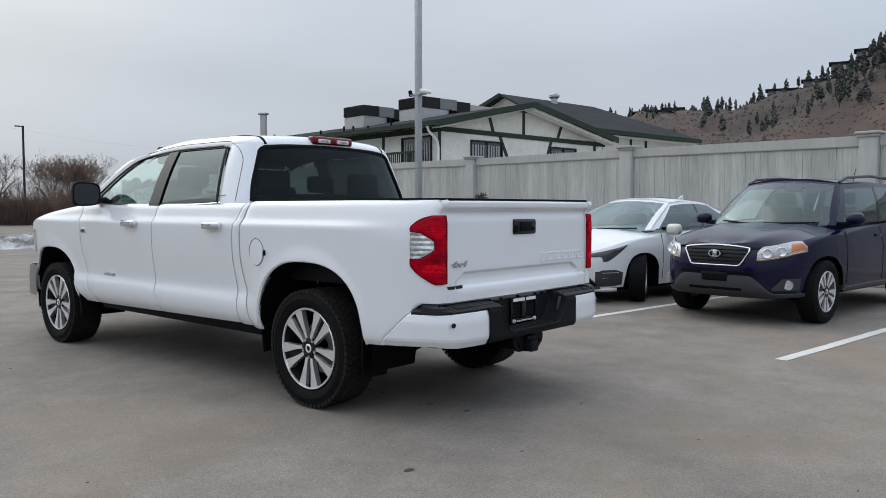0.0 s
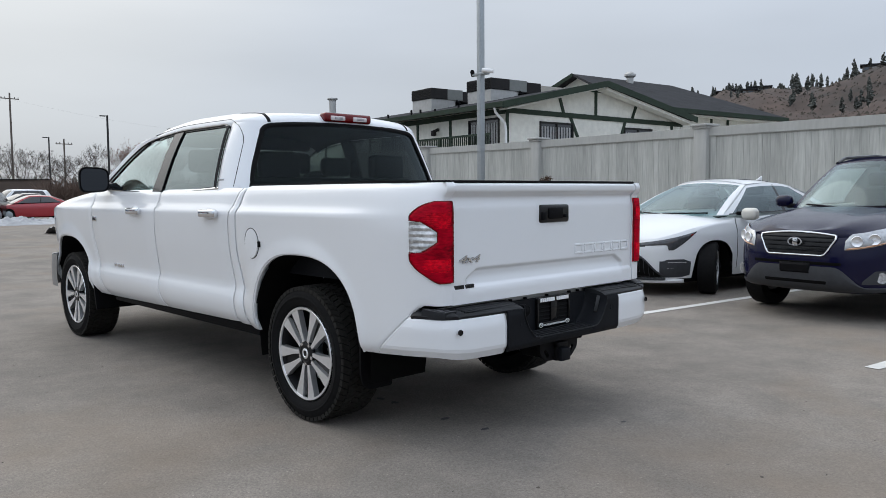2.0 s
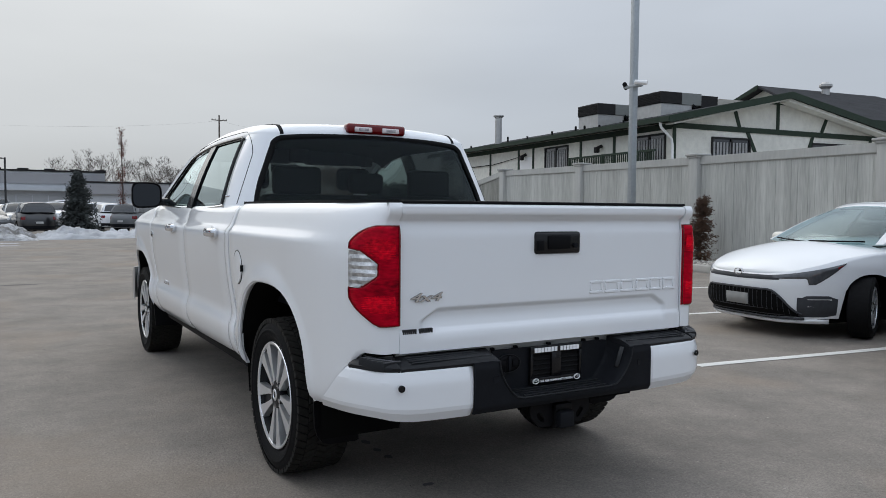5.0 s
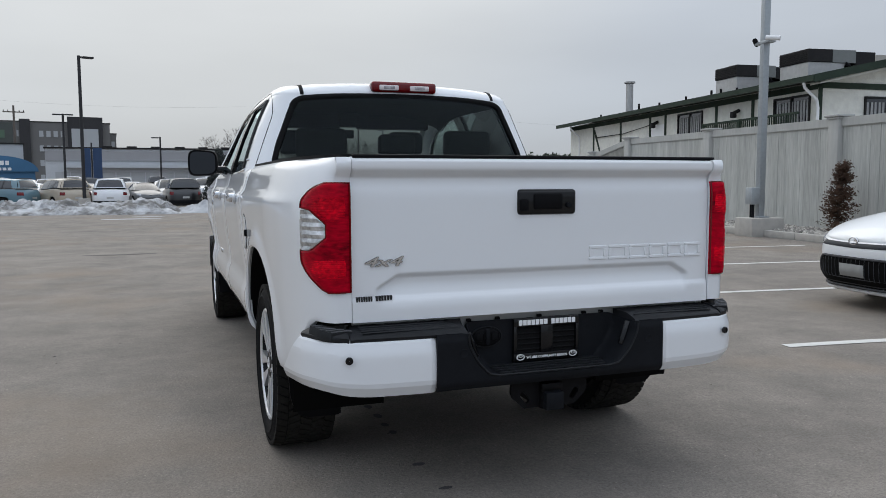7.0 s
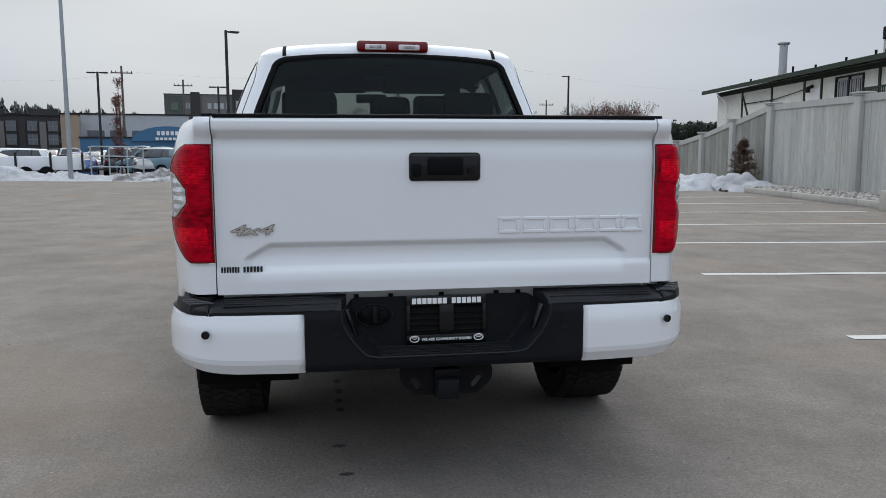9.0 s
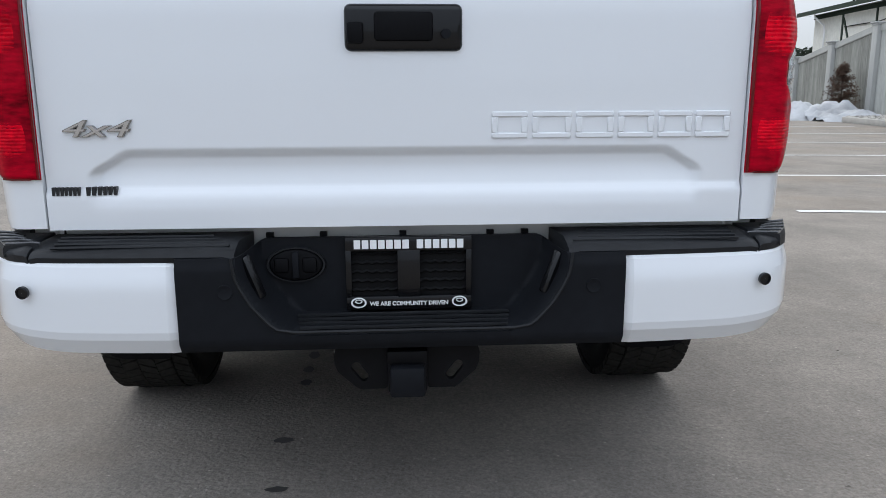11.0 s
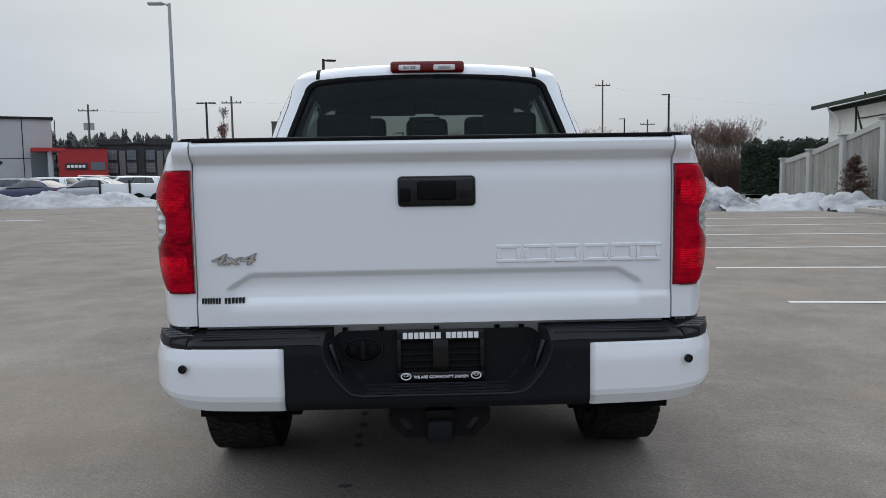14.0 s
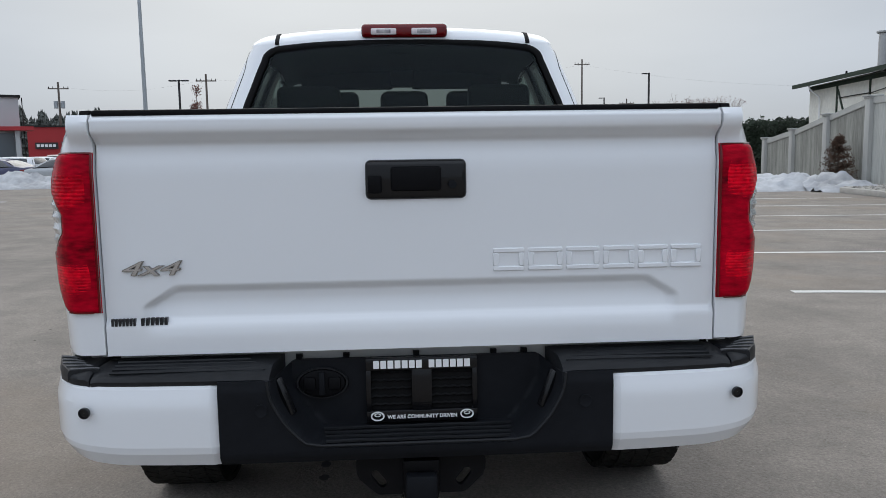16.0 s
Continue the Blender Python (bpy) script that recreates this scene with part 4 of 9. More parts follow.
    part("defroster_mark", boxed(-0.06, back(0, 1.70) + 0.006, 1.700, 0.03, back(0, 1.70) + 0.0075, 1.703), M_GREYP, T)
    # plan of the cab's back and side at one height: u 0 is the middle, 1 the front end of the side
    def rail(y):
        return min(curve1(y, [1.86, 2.05, 2.4, 2.9, 3.2, 3.5, 3.8], [1.80, 1.80, 1.80, 1.795, 1.775, 1.735, 1.65]) - 0.055, 1.742) + 0.008
    def round_cab(u, z, z_of=None):
        yw = lerp(2.115, 2.21, (z - 1.30) / 0.45)
        x0 = 0.50
        p0 = Vector((x0, back(x0, z)))
        p3 = Vector((green_x(yw, z), yw))
        p1 = Vector((x0 + 0.20, back(x0, z) + 0.03))
        p2 = Vector((green_x(yw, z) - 0.006 * 1, back(0.70, z) + 0.02))
        t = u
        return (1 - t) ** 3 * p0 + 3 * t * (1 - t) ** 2 * p1 + 3 * t * t * (1 - t) * p2 + t**3 * p3
    for s in (-1, 1):
        rows = []
        for z in spread(1.25, 1.752, 16):
            edge_x = min(win_half(max(z, 1.33)) + 0.010, 0.6 * (max(1.768 - z, 0.001) / 0.026) ** 0.4545) if z > 1.60 else win_half(max(z, 1.33)) + 0.010
            # start where the gasket ends
            us = [u for u in spread(0, 1, 60) if round_cab(u, z).x >= edge_x]
            u0 = us[0]
            row = []
            for k in range(11):
                p = round_cab(lerp(u0, 1.0, k / 10), z)
                row.append((s * p.x, p.y, z))
            rows.append(row)
        bm = bm_new()
        shell(bm, rows, lambda p: (-s * 0.015, 0.012, 0))
        part("rear_pillar", bm, M_WHITE, T, "white rear cab pillar", smooth=60)
        bm = bm_new()
        shell(bm, [[(p[0] - s * 0.030, p[1] + 0.030, p[2]) for p in row] for row in rows], lambda p: (-s * 0.006, 0.006, 0))
        part("pillar_trim", bm, M_SEAT, T, "dark inner pillar trim", smooth=60)
        for k in range(6):
            p = round_cab(lerp(0.91, 0.985, k / 5), 1.372)
            part("badge_bar", boxed(s * p.x - 0.005, p.y - 0.008, 1.366, s * p.x + 0.005, p.y + 0.006, 1.378, bev=0.002), M_CHROME, T, "small chrome badge letter-bar")
    bm = bm_new()
    rows = [[(0.86 * i / 16, back(0.86 * i / 16, z) + 0.004, z) for i in range(-16, 17)] for z in spread(0.55, 1.335, 6)]
    shell(bm, rows, lambda p: (0, 0.03, 0))
    part("cab_back", bm, M_WHITE, T)
    # roof: rings that start on the window tops and the side rails and close over the middle
    base = []
    for x in spread(0.0, 0.50, 9)[:-1]:
        base.append((x, back(x, 1.755), win_top(x) + 0.014, 1.0))
    for u in spread(0.0, 1.0, 12):
        p = round_cab(u, 1.752)
        base.append((p.x, p.y, 1.750, 1 - ease(u, 0.15, 1.0)))
    for y in spread(2.24, 3.60, 18):
        base.append((green_x(y, rail(y)), y, rail(y), 0.0))
    base = [(-x, y, z, w) for x, y, z, w in base[:0:-1]] + base
    rows = []
    for d in (0.0, 0.003, 0.009, 0.018, 0.030, 0.046, 0.066, 0.09, 0.13, 0.20, 0.30, 0.42, 0.55, 0.66, 0.72):
        row = []
        for x, y, z, w in base:
            q = math.sqrt(1 - (1 - min(d / 0.085, 1)) ** 2)
            x2 = x * (1 - d / 0.72)
            y2 = y + 0.15 * (1 - math.exp(-d / 0.15)) * w
            y3 = y2 - 0.13 * (abs(x2) / 0.66) ** 2 * ease(y, 3.2, 3.6) + 0.03 * ease(y, 3.3, 3.6)
            row.append((x2, y3, lerp(z, roof_z(x2, y2), q)))
        rows.append(row)
    bm = bm_new()
    shell(bm, rows, lambda p: (0, 0.0, -0.02))
    part("roof", bm, M_WHITE, T, "white roof panel", smooth=70)
    bm = bm_new()
    shell(bm, [[(x * 0.975, y + 0.02 if y < 2.3 else y, z - 0.032) for x, y, z in row] for row in rows[1:]], lambda p: (0, 0, -0.004))
    part("headliner", bm, M_SEAT, T, "dark headliner", smooth=70)
    for s in (-1, 1):
        pts = []
        for z in spread(1.325, 1.730, 14):
            q = (z - 1.325) / 0.405
            p = round_cab(lerp(0.74, 0.60, q) + 0.22 * (max(0.0, q - 0.70) / 0.30) ** 2, z)
            pts.append((s * (p.x - 0.0006), p.y + 0.0003, z))
        for y in spread(2.24, 3.40, 16):
            x, z = green_x(y, rail(y)), rail(y)
            x2 = x * (1 - 0.008 / 0.72)
            lift = ease(y, 2.10, 2.26)
            pts.append((s * (lerp(x, x2, lift) - 0.001), y, lerp(z, lerp(z, roof_z(x2, y), 0.42), lift)))
        bm = bm_new()
        tube(bm, pts, 0.0028, 5)
        part("door_shut_line", bm, M_GREYP, T)
    # dark ditch mouldings from the window's corners over the roof edge
    half_plan = [b for b in base if b[0] >= 0 and b[1] < 2.5]
    def roof_at(x, d):
        xb = min(x / (1 - d / 0.72), 0.70)
        for a, b in zip(half_plan, half_plan[1:]):
            if a[0] <= xb <= b[0]:
                k = (xb - a[0]) / max(b[0] - a[0], 1e-6)
                bx, by, bz_, bw_ = (lerp(p, q, k) for p, q in zip(a, b))
                break
        else:
            bx, by, bz_, bw_ = half_plan[-1]
        q = math.sqrt(1 - (1 - min(d / 0.085, 1)) ** 2)
        y2 = by + 0.15 * (1 - math.exp(-d / 0.15)) * bw_
        return Vector((x, y2, lerp(bz_, roof_z(x, y2), q))), q
    for s in (-1, 1):
        rows = []
        for d in (0.0, 0.002, 0.006, 0.012, 0.02, 0.03, 0.045, 0.06, 0.08, 0.10):
            row = []
            for xx, up in ((0.588, -0.003), (0.591, 0.0035), (0.609, 0.0035), (0.612, -0.003)):
                p, q = roof_at(xx, d)
                row.append((s * p.x, p.y - up * (1 - q * 0.7), p.z + up * q))
            rows.append(row)
        y9 = rows[-1][1][1]
        for y in spread(y9 + 0.1, 3.3, 10):
            rows.append([(s * xx, y, roof_z(xx, y) + up) for xx, up in ((0.588, -0.003), (0.591, 0.0035), (0.609, 0.0035), (0.612, -0.003))])
        bm = bm_new()
        grid(bm, rows)
        part("roof_ditch_seal", bm, M_BLACKP, T, "black roof ditch moulding")
    # third brake light
    bm = boxed(-0.20, -0.03, -0.032, 0.205, 0.05, 0.032, bev=0.018, seg=3)
    bm.transform(Matrix.Translation((0.003, 1.970, 1.806)))
    b3 = part("high_brake_light", bm, M_REDDARK, T, "red high-mounted brake light")
    for s in (-1, 1):
        bm = boxed(-0.060, -0.036, -0.016, 0.060, 0.0, 0.016, bev=0.007)
        bm.transform(Matrix.Translation((0.003 + s * 0.095, 1.966, 1.800)))
        clear = part("cargo_lamp", bm, mat("pale_clear_lens", (0.74, 0.66, 0.66), 0.15, coat=0.6, var=0.15, scale=60), b3, "clear cargo lamp")
        bm = boxed(-0.034, -0.0375, -0.009, 0.034, -0.030, 0.009, bev=0.003)
        bm.transform(Matrix.Translation((0.003 + s * 0.095, 1.966, 1.800)))
        part("lamp_bowl", bm, mat("ribbed_grey_bowl", (0.36, 0.33, 0.34), 0.3, coat=0.5, var=0.6, scale=120, stretch=(3, 1, 0.3)), clear, "grey ribbed bulb bowl")
    # --- windscreen, hood, front ---
    bm = bm_new()
    rows = []
    for k in range(9):
        t = k / 8
        y, z, h = lerp(4.42, 3.66, t), lerp(1.27, 1.752, t), lerp(0.80, 0.62, t)
        rows.append([(h * i / 8, y - 0.22 * abs(i / 8) ** 2.2 * (1 - 0.4 * t), z + 0.02 * t * (1 - abs(i / 8)) + 0.055 * math.sin(math.pi * t)) for i in range(-8, 9)])
    grid(bm, rows)
    part("windscreen", bm, M_GLASS, T, "clear windscreen")
    bm = bm_new()
    rows = []
    for y in spread(4.22, 5.66, 20):
        half = lerp(0.90, 0.80, ease(y, 4.2, 5.66)) - 0.14 * ease(y, 5.45, 5.66)
        zc = curve1(y, [4.2, 4.6, 5.0, 5.3, 5.5, 5.66], [1.275, 1.285, 1.265, 1.225, 1.175, 1.06])
        zs = curve1(y, [4.2, 4.6, 5.0, 5.3, 5.62], [1.31, 1.275, 1.225, 1.17, 1.05])
        rows.append([(half * i / 10, y - 0.10 * (i / 10) ** 2 * ease(y, 5.2, 5.66), lerp(zc, zs, abs(i / 10) ** 2.5) + 0.018 * ease(abs(i / 10), 0.35, 0.55) * (1 - ease(abs(i / 10), 0.7, 0.95))) for i in range(-10, 11)])
    shell(bm, rows, lambda p: (0, 0, -0.02))
    part("hood", bm, M_WHITE, T, "white hood")
    part("front_grille", boxed(-0.62, 5.60, 0.72, 0.62, 5.74, 1.04, bev=0.03), M_CHROME, T)
    bm = bm_new()
    rows = []
    for k in range(7):
        z = lerp(0.42, 0.72, k / 6)
        rows.append([(0.96 * math.sin(math.pi / 2 * i / 12), 5.30 + 0.50 * math.cos(math.pi / 2 * i / 12) ** 0.6 - 0.03 * (1 - math.sin(math.pi * (0.15 + 0.8 * k / 6))), z) for i in range(-12, 13)])
    shell(bm, rows, lambda p: (0, -0.03, 0))
    part("front_bumper", bm, mat("bumper_grey", (0.30, 0.31, 0.32), 0.3, metal=0.7), T, "grey metallic front bumper end")
    for s in (-1, 1):
        bm = bm_new()
        rows = []
        for k in range(6):
            z = lerp(0.84, 1.07, k / 5)
            rows.append([(s * (side_x(y, z) + 0.006), y, z - 0.03 * (y - 5.3)) for y in spread(5.28 + 0.05 * (1 - k / 5), 5.62, 8)])
        shell(bm, rows, lambda p: (-s * 0.03, 0, 0))
        part("headlight", bm, M_CLEAR, T, "clear wraparound headlight")
    # --- tailgate ---
    def gate_y(x, z):
        y = 0.112 - 0.004 * (z - 0.9)
        y -= 0.027 * ease(z, 1.252, 1.286)
        y += 0.009 * ease(z, 1.19, 1.252) * (1 - ease(z, 1.252, 1.30))
        y += 0.014 * ease(z, 1.312, 1.328)
        # pressed-in lower field with slanting ends
        half = lerp(0.595, 0.665, ease(0.91 - z, 0.0, 0.06))
        inside = 1 - ease(abs(x), half - 0.02, half + 0.012)
        y += 0.020 * inside * ease(0.912 - z, 0.0, 0.022)
        y -= 0.020 * inside * ease(0.875 - z, 0.0, 0.10)
        y -= 0.008 * ease(0.83 - z, 0.0, 0.02)
        y += 0.003 * (abs(x) / 0.76) ** 4
        return y
    bm = bm_new()
    zs = spread(0.738, 0.825, 10) + spread(0.83, 0.92, 26) + spread(0.935, 1.20, 14) + spread(1.21, 1.328, 30)
    xs = [-0.7630, -0.7615, -0.745, -0.70] + spread(-0.69, -0.55, 24) + spread(-0.52, 0.52, 24) + spread(0.55, 0.69, 24) + [0.70, 0.745, 0.7615, 0.7630]
    rows = [[(x, gate_y(x, z) + (0.003 if abs(x) > 0.7625 else 0), z) for x in xs] for z in zs]
    shell(bm, rows, lambda p: (0, 0.05, 0))
    gate = part("tailgate", bm, M_WHITE, T, "white pressed tailgate with a raised upper lip", smooth=60)
    # six raised blocks where the model lettering is pressed
    xs6 = [(0.196, 0.275), (0.285, 0.372), (0.382, 0.466), (0.476, 0.556), (0.566, 0.642), (0.650, 0.728)]
    for x0, x1 in xs6:
        bm = bm_new()
        y = gate_y(0.5, 0.95)
        for a, b, c, d in ((x0, 0.974, x1, 0.986), (x0, 0.928, x1, 0.940), (x0, 0.940, x0 + 0.014, 0.974), (x1 - 0.014, 0.940, x1, 0.974)):
            box(bm, a, y - 0.0045, b, c, y + 0.006, d, bev=0.0022, seg=1)
        part("pressed_block", bm, M_WHITE, gate, "raised white block pressed in the tailgate")
    # bars for the dealer's name, the 4x4 badge
    for i, (x0, x1) in enumerate([(-0.748, -0.686), (-0.676, -0.610)]):
        y = gate_y(-0.7, 0.822) - 0.0015
        n = 7 if i == 0 else 6
        for k in range(n):
            w = (x1 - x0) / n
            y = min(gate_y(x0 + k * w, 0.812), gate_y(x0 + k * w, 0.833)) - 0.001
            part("decal_bar", boxed(x0 + k * w, y - 0.001, 0.813, x0 + (k + 0.62) * w, y + 0.012, 0.831), M_BLKPRINT, gate, "black decal bar")
    for lift, bold, material, nm in ((0.003, 0.0016, M_BADGE, "badge_outline"), (0.0055, -0.0002, M_CHROME, "badge_4x4")):
        bm = text_mesh("4x4", 0.066, 0.002, Matrix.Translation((-0.651, gate_y(-0.65, 0.95) - lift, 0.953)) @ pose(0, 0, 0, 90, 0, 0) @ Matrix.Diagonal((1.40, 0.74, 1, 1)), shear=0.3, bold=bold)
        part(nm, bm, material, gate, "chrome 4x4 badge")
    # tailgate handle
    bm = boxed(-0.125, -0.016, -0.049, 0.125, 0.012, 0.049, bev=0.014, seg=3)
    bm.transform(Matrix.Translation((0.007, gate_y(0, 1.16) + 0.004, 1.161)))
    hd = part("tailgate_handle", bm, M_SATIN, gate, "black tailgate handle with a camera")
    bm = boxed(-0.062, -0.022, -0.028, 0.062, 0.0, 0.032, bev=0.008)
    bm.transform(Matrix.Translation((0.007, gate_y(0, 1.16) + 0.002, 1.161)))
    part("handle_flap", bm, M_BLACKP, hd)
    part("lock", cyled((0.096, 0.090, 1.148), (0.096, 0.104, 1.148), 0.010), M_GREYP, hd)
    part("handle_camera", boxed(-0.112, 0.088, 1.128, -0.078, 0.11, 1.172, bev=0.006), M_BLACKP, hd)
    # black caps along the box's top
    part("tailgate_cap", boxed(-0.76, 0.092, 1.322, 0.76, 0.165, 1.337, bev=0.006), M_BLACKP, gate, "black plastic edge cap")
    for s in (-1, 1):
        bm = bm_new()
        rows = []
        for a in [0.02, 0.08, 0.14, 0.20, 0.26] + spread(0.35, 1.69, 14):
            x, y = corner(a, 1.318)
            rows.append([(s * (x - 0.016), y + (0.012 if a < 0.2 else 0), 1.322), (s * (x - 0.018), y + (0.014 if a < 0.2 else 0), 1.337), (s * (x - 0.09), y + (0.05 if a < 0.2 else 0), 1.338)])
        shell(bm, rows, lambda p: (0, 0, -0.012))
        part("bed_rail_cap", bm, M_BLACKP, T, "black plastic rail cap")
        bm = boxed(min(s * 0.72, s * 0.80), 0.17, 0.80, max(s * 0.72, s * 0.80), 1.72, 1.315)
        part("bed_inner_wall", bm, M_GREYP, T)
        # black strip added inside the tailgate gap to keep it dark
        part("gate_gap", boxed(min(s * 0.7605, s * 0.7660), 0.1300, 0.742, max(s * 0.7605, s * 0.7660), 0.16, 1.316), M_WELL, T)
        # --- tail light ---
        def reach(z):
            return curve1(z, [0.848, 0.856, 0.875, 0.925, 0.965, 1.165, 1.205, 1.228, 1.238], [0.095, 0.120, 0.150, 0.202, 0.218, 0.218, 0.196, 0.160, 0.120])
        def notch(z):
            if z < 0.995 or z > 1.142:
                return 9.0
            t = (z - 0.995) / 0.147
            return float(np.interp(t, [0, 0.34, 0.66, 1.0], [0.178, 0.104, 0.104, 0.178]))
        def lens(a, z, off):
            x, y = corner(a, z)
            x2, y2 = corner(a + 0.004, z)
            n = Vector((y2 - y, -(x2 - x), 0)).normalized()
            return Vector((s * (x + n.x * off), y + n.y * off, z))
        rows = []
        for z in spread(0.848, 1.238, 60):
            A = min(reach(z), notch(z))
            edge_z = max(0.0, min(1.0, (z - 0.848) / 0.006, (1.238 - z) / 0.006))
            row = []
            for i in range(17):
                t = i / 16
                o = 0.003 + 0.008 * (1 - (1 - edge_z) ** 2) * (1 - abs(2 * t - 1) ** 8)
                row.append(lens(0.0006 + t * (A - 0.0006), z, o))
            rows.append(row)
        bm = bm_new()
        shell(bm, rows, lambda p: (-s * 0.010 * ease(p[1], 0.11, 0.2), 0.010, 0))
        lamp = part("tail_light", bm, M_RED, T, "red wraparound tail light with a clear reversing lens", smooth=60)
        rows = []
        for z in spread(0.997, 1.140, 30):
            a0, a1 = min(notch(z), 0.217), 0.218
            zig = abs(((z - 0.997) / 0.0286) % 1.0 - 0.5) * 2
            rows.append([lens(lerp(a0, a1, i / 10), z, 0.003 + 0.007 * math.sin(math.pi * i / 10) ** 0.5 * (0.3 + 0.7 * zig)) for i in range(11)])
        bm = bm_new()
        shell(bm, rows, lambda p: (-s * 0.010, 0.010, 0))
        part("reversing_lens", bm, M_CLEAR, lamp, "clear reversing lens", smooth=15)
        # dark rim round the lens
        b2 = bm_new()
        zz_ = spread(0.850, 1.236, 40)
        tube(b2, [lens(0.0035, z, 0.008) for z in zz_] + [lens(lerp(0.02, reach(1.236), q), 1.236, 0.006) for q in (0, 0.5, 1)] + [lens(min(reach(z), notch(z)), z, 0.004) for z in zz_[::-1]] + [lens(lerp(reach(0.850), 0.02, q), 0.850, 0.006) for q in (0, 0.5, 1)], 0.0035, 5)
        part("lens_rim", b2, M_REDDARK, lamp, "dark red lens rim")
        # ribbed reflector fields that follow the lens's outline, brightened in colour for their glints
        for za, zb_, rib in ((1.098, 1.196, 0.0082), (0.893, 0.972, 0.0066)):
            rows = []
            n = 2 * int((zb_ - za) / rib)
            for k in range(n + 1):
                z = lerp(za, zb_, k / n)
                lim = min(reach(z) - 0.030, notch(z) - 0.016, 0.172)
                swell = math.sin(math.pi * k / n) ** 0.4
                rows.append([lens(lerp(0.020 + 0.012 * (1 - swell), lim, i / 18), z, 0.0098 + 0.0016 * swell * math.sin(math.pi * i / 18) ** 0.5 + (0.0010 if k % 2 else 0.0) * swell) for i in range(19)])
            bm = bm_new()
            grid(bm, rows)
            part("lamp_reflector", bm, M_REDGLINT, lamp, "bright red reflector", smooth=15)
    # --- rear bumper ---
    def bump_plan(t):
        """Half plan of the bumper face: t from 0 (middle) to 1 (front end on the side)."""
        xs_, ys_ = [0.0, 0.475, 0.70, 0.79, 0.848, 0.895, 0.938, 0.975], [0.004, 0.010, 0.022, 0.036, 0.066, 0.125, 0.225, 0.44]
        ts = [0.0, 0.40, 0.60, 0.69, 0.76, 0.83, 0.90, 1.0]
        return curve1(t, ts, xs_), curve1(t, ts, ys_)
    for s in (-1, 1):
        rows = []
        for i in range(37):
            t = lerp(0.403, 1.0, i / 36)
            row = []
            for k in range(13):
                v = k / 12
                # the front end slants
                tt = t if t < 0.88 else 0.88 + (t - 0.88) * lerp(1.0, 0.22, v)
                x, y = bump_plan(tt)
                zlo = curve1(t, [0.4, 0.6, 0.72, 0.85, 1.0], [0.478, 0.480, 0.490, 0.500, 0.488])
                z = lerp(zlo, 0.690, v)
                bulge = -0.026 * max(0.0, 1 - v / 0.20) - 0.016 * max(0.0, (v - 0.72) / 0.28) - (0.008 if k == 12 else 0.0)
                if i == 0:
                    bulge -= 0.006
                d = Vector((ease(t, 0.66, 0.86), -(1 - ease(t, 0.66, 0.86)), 0)).normalized()
                row.append((s * (x + d.x * bulge), y + d.y * bulge, z))
            rows.append(row)
        bm = bm_new()
        shell(bm, rows, lambda p: (-s * 0.015, 0.02, 0))
        cap = part("bumper_cap", bm, M_WHITE, T, "white painted bumper end", smooth=10)
        bm = lathe(bm_new(), [(0.0135, 0.004), (0.0135, -0.003), (0.0105, -0.004), (0.010, -0.001), (0.0005, -0.001)], "y", 24)
        x, y = 0.795, 0.030
        bm.transform(Matrix.Translation((s * x, y - 0.006, 0.622)) @ pose(0, 0, 0, 0, 0, s * 8))
        part("parking_sensor", bm, M_SATIN, cap, "round black parking sensor")
        # black step pad, with a seam before the corner piece
        for nm, ta, tb, up in (("step_pad", 0.298, 0.685, 0.0), ("corner_step_pad", 0.689, 0.90, 0.004)):
            rows = []
            n = 20
            for i in range(n + 1):
                t = lerp(ta, tb, i / n)
                x, y = bump_plan(t)
                e = 0.004 if i in (0, n) else 0.0
                d = ease(t, 0.66, 0.86)
                def pp(o, z):
                    return (s * (x - o * d), y + o * (1 - d) + 0.3 * o * d, z - e)
                rows.append([pp(0.016, 0.680), pp(0.010, 0.692 + up), pp(0.016, 0.700 + up), pp(0.040, 0.709 + up), pp(0.075, 0.718 + up), (s * min(x - 0.02, 0.87), max(0.150, y + 0.05), 0.722 + up), (s * min(x - 0.02, 0.87), max(0.153, y + 0.055), 0.66)])
            bm = bm_new()
            vs = grid(bm, rows)
            bm.faces.new(vs[0])
            bm.faces.new(vs[-1][::-1])
            pad = part(nm, bm, M_PAD, T, "ridged black step pad", smooth=50)
            if up:
                # ribbed outer wedge that climbs towards the wheel
                rows = []
                for k in range(6):
                    yk = 0.074 + 0.020 * k
                    xo = float(np.interp(yk + 0.010, [0.036, 0.066, 0.125, 0.225], [0.79, 0.848, 0.895, 0.938])) - 0.014
                    rows.append([(s * (xo - 0.075 + 0.006 * k), yk, 0.7145 + 0.0010 * k), (s * (xo - 0.055 + 0.006 * k), yk, 0.7160 + 0.0022 * k), (s * (xo - 0.004), yk, 0.7135 + 0.0032 * k), (s * xo, yk, 0.704)])
                bm = bm_new()
                shell(bm, rows, lambda p: (0, 0.0, -0.02))
                wedge = part("ribbed_wedge", bm, M_PAD, pad, "ribbed outer end of the step pad", smooth=30)
                for row in rows[:-1]:
                    bm = bm_new()
                    tube(bm, [(x, y + 0.006, z + 0.0018) for x, y, z in (row[0], row[1], Vector(row[1]).lerp(Vector(row[2]), 0.5), row[2])], 0.0026, 6)
                    part("pad_ridge", bm, M_PALERIDGE, wedge, "scuffed pale ridge")
            else:
                for k in range(4):
                    bm = bm_new()
                    tube(bm, [(s * x, 0.052 + 0.020 * k + 0.0, 0.7095 + 0.0035 * k) for x in spread(0.37 + 0.015 * k, 0.74, 24)], 0.0035, 5)
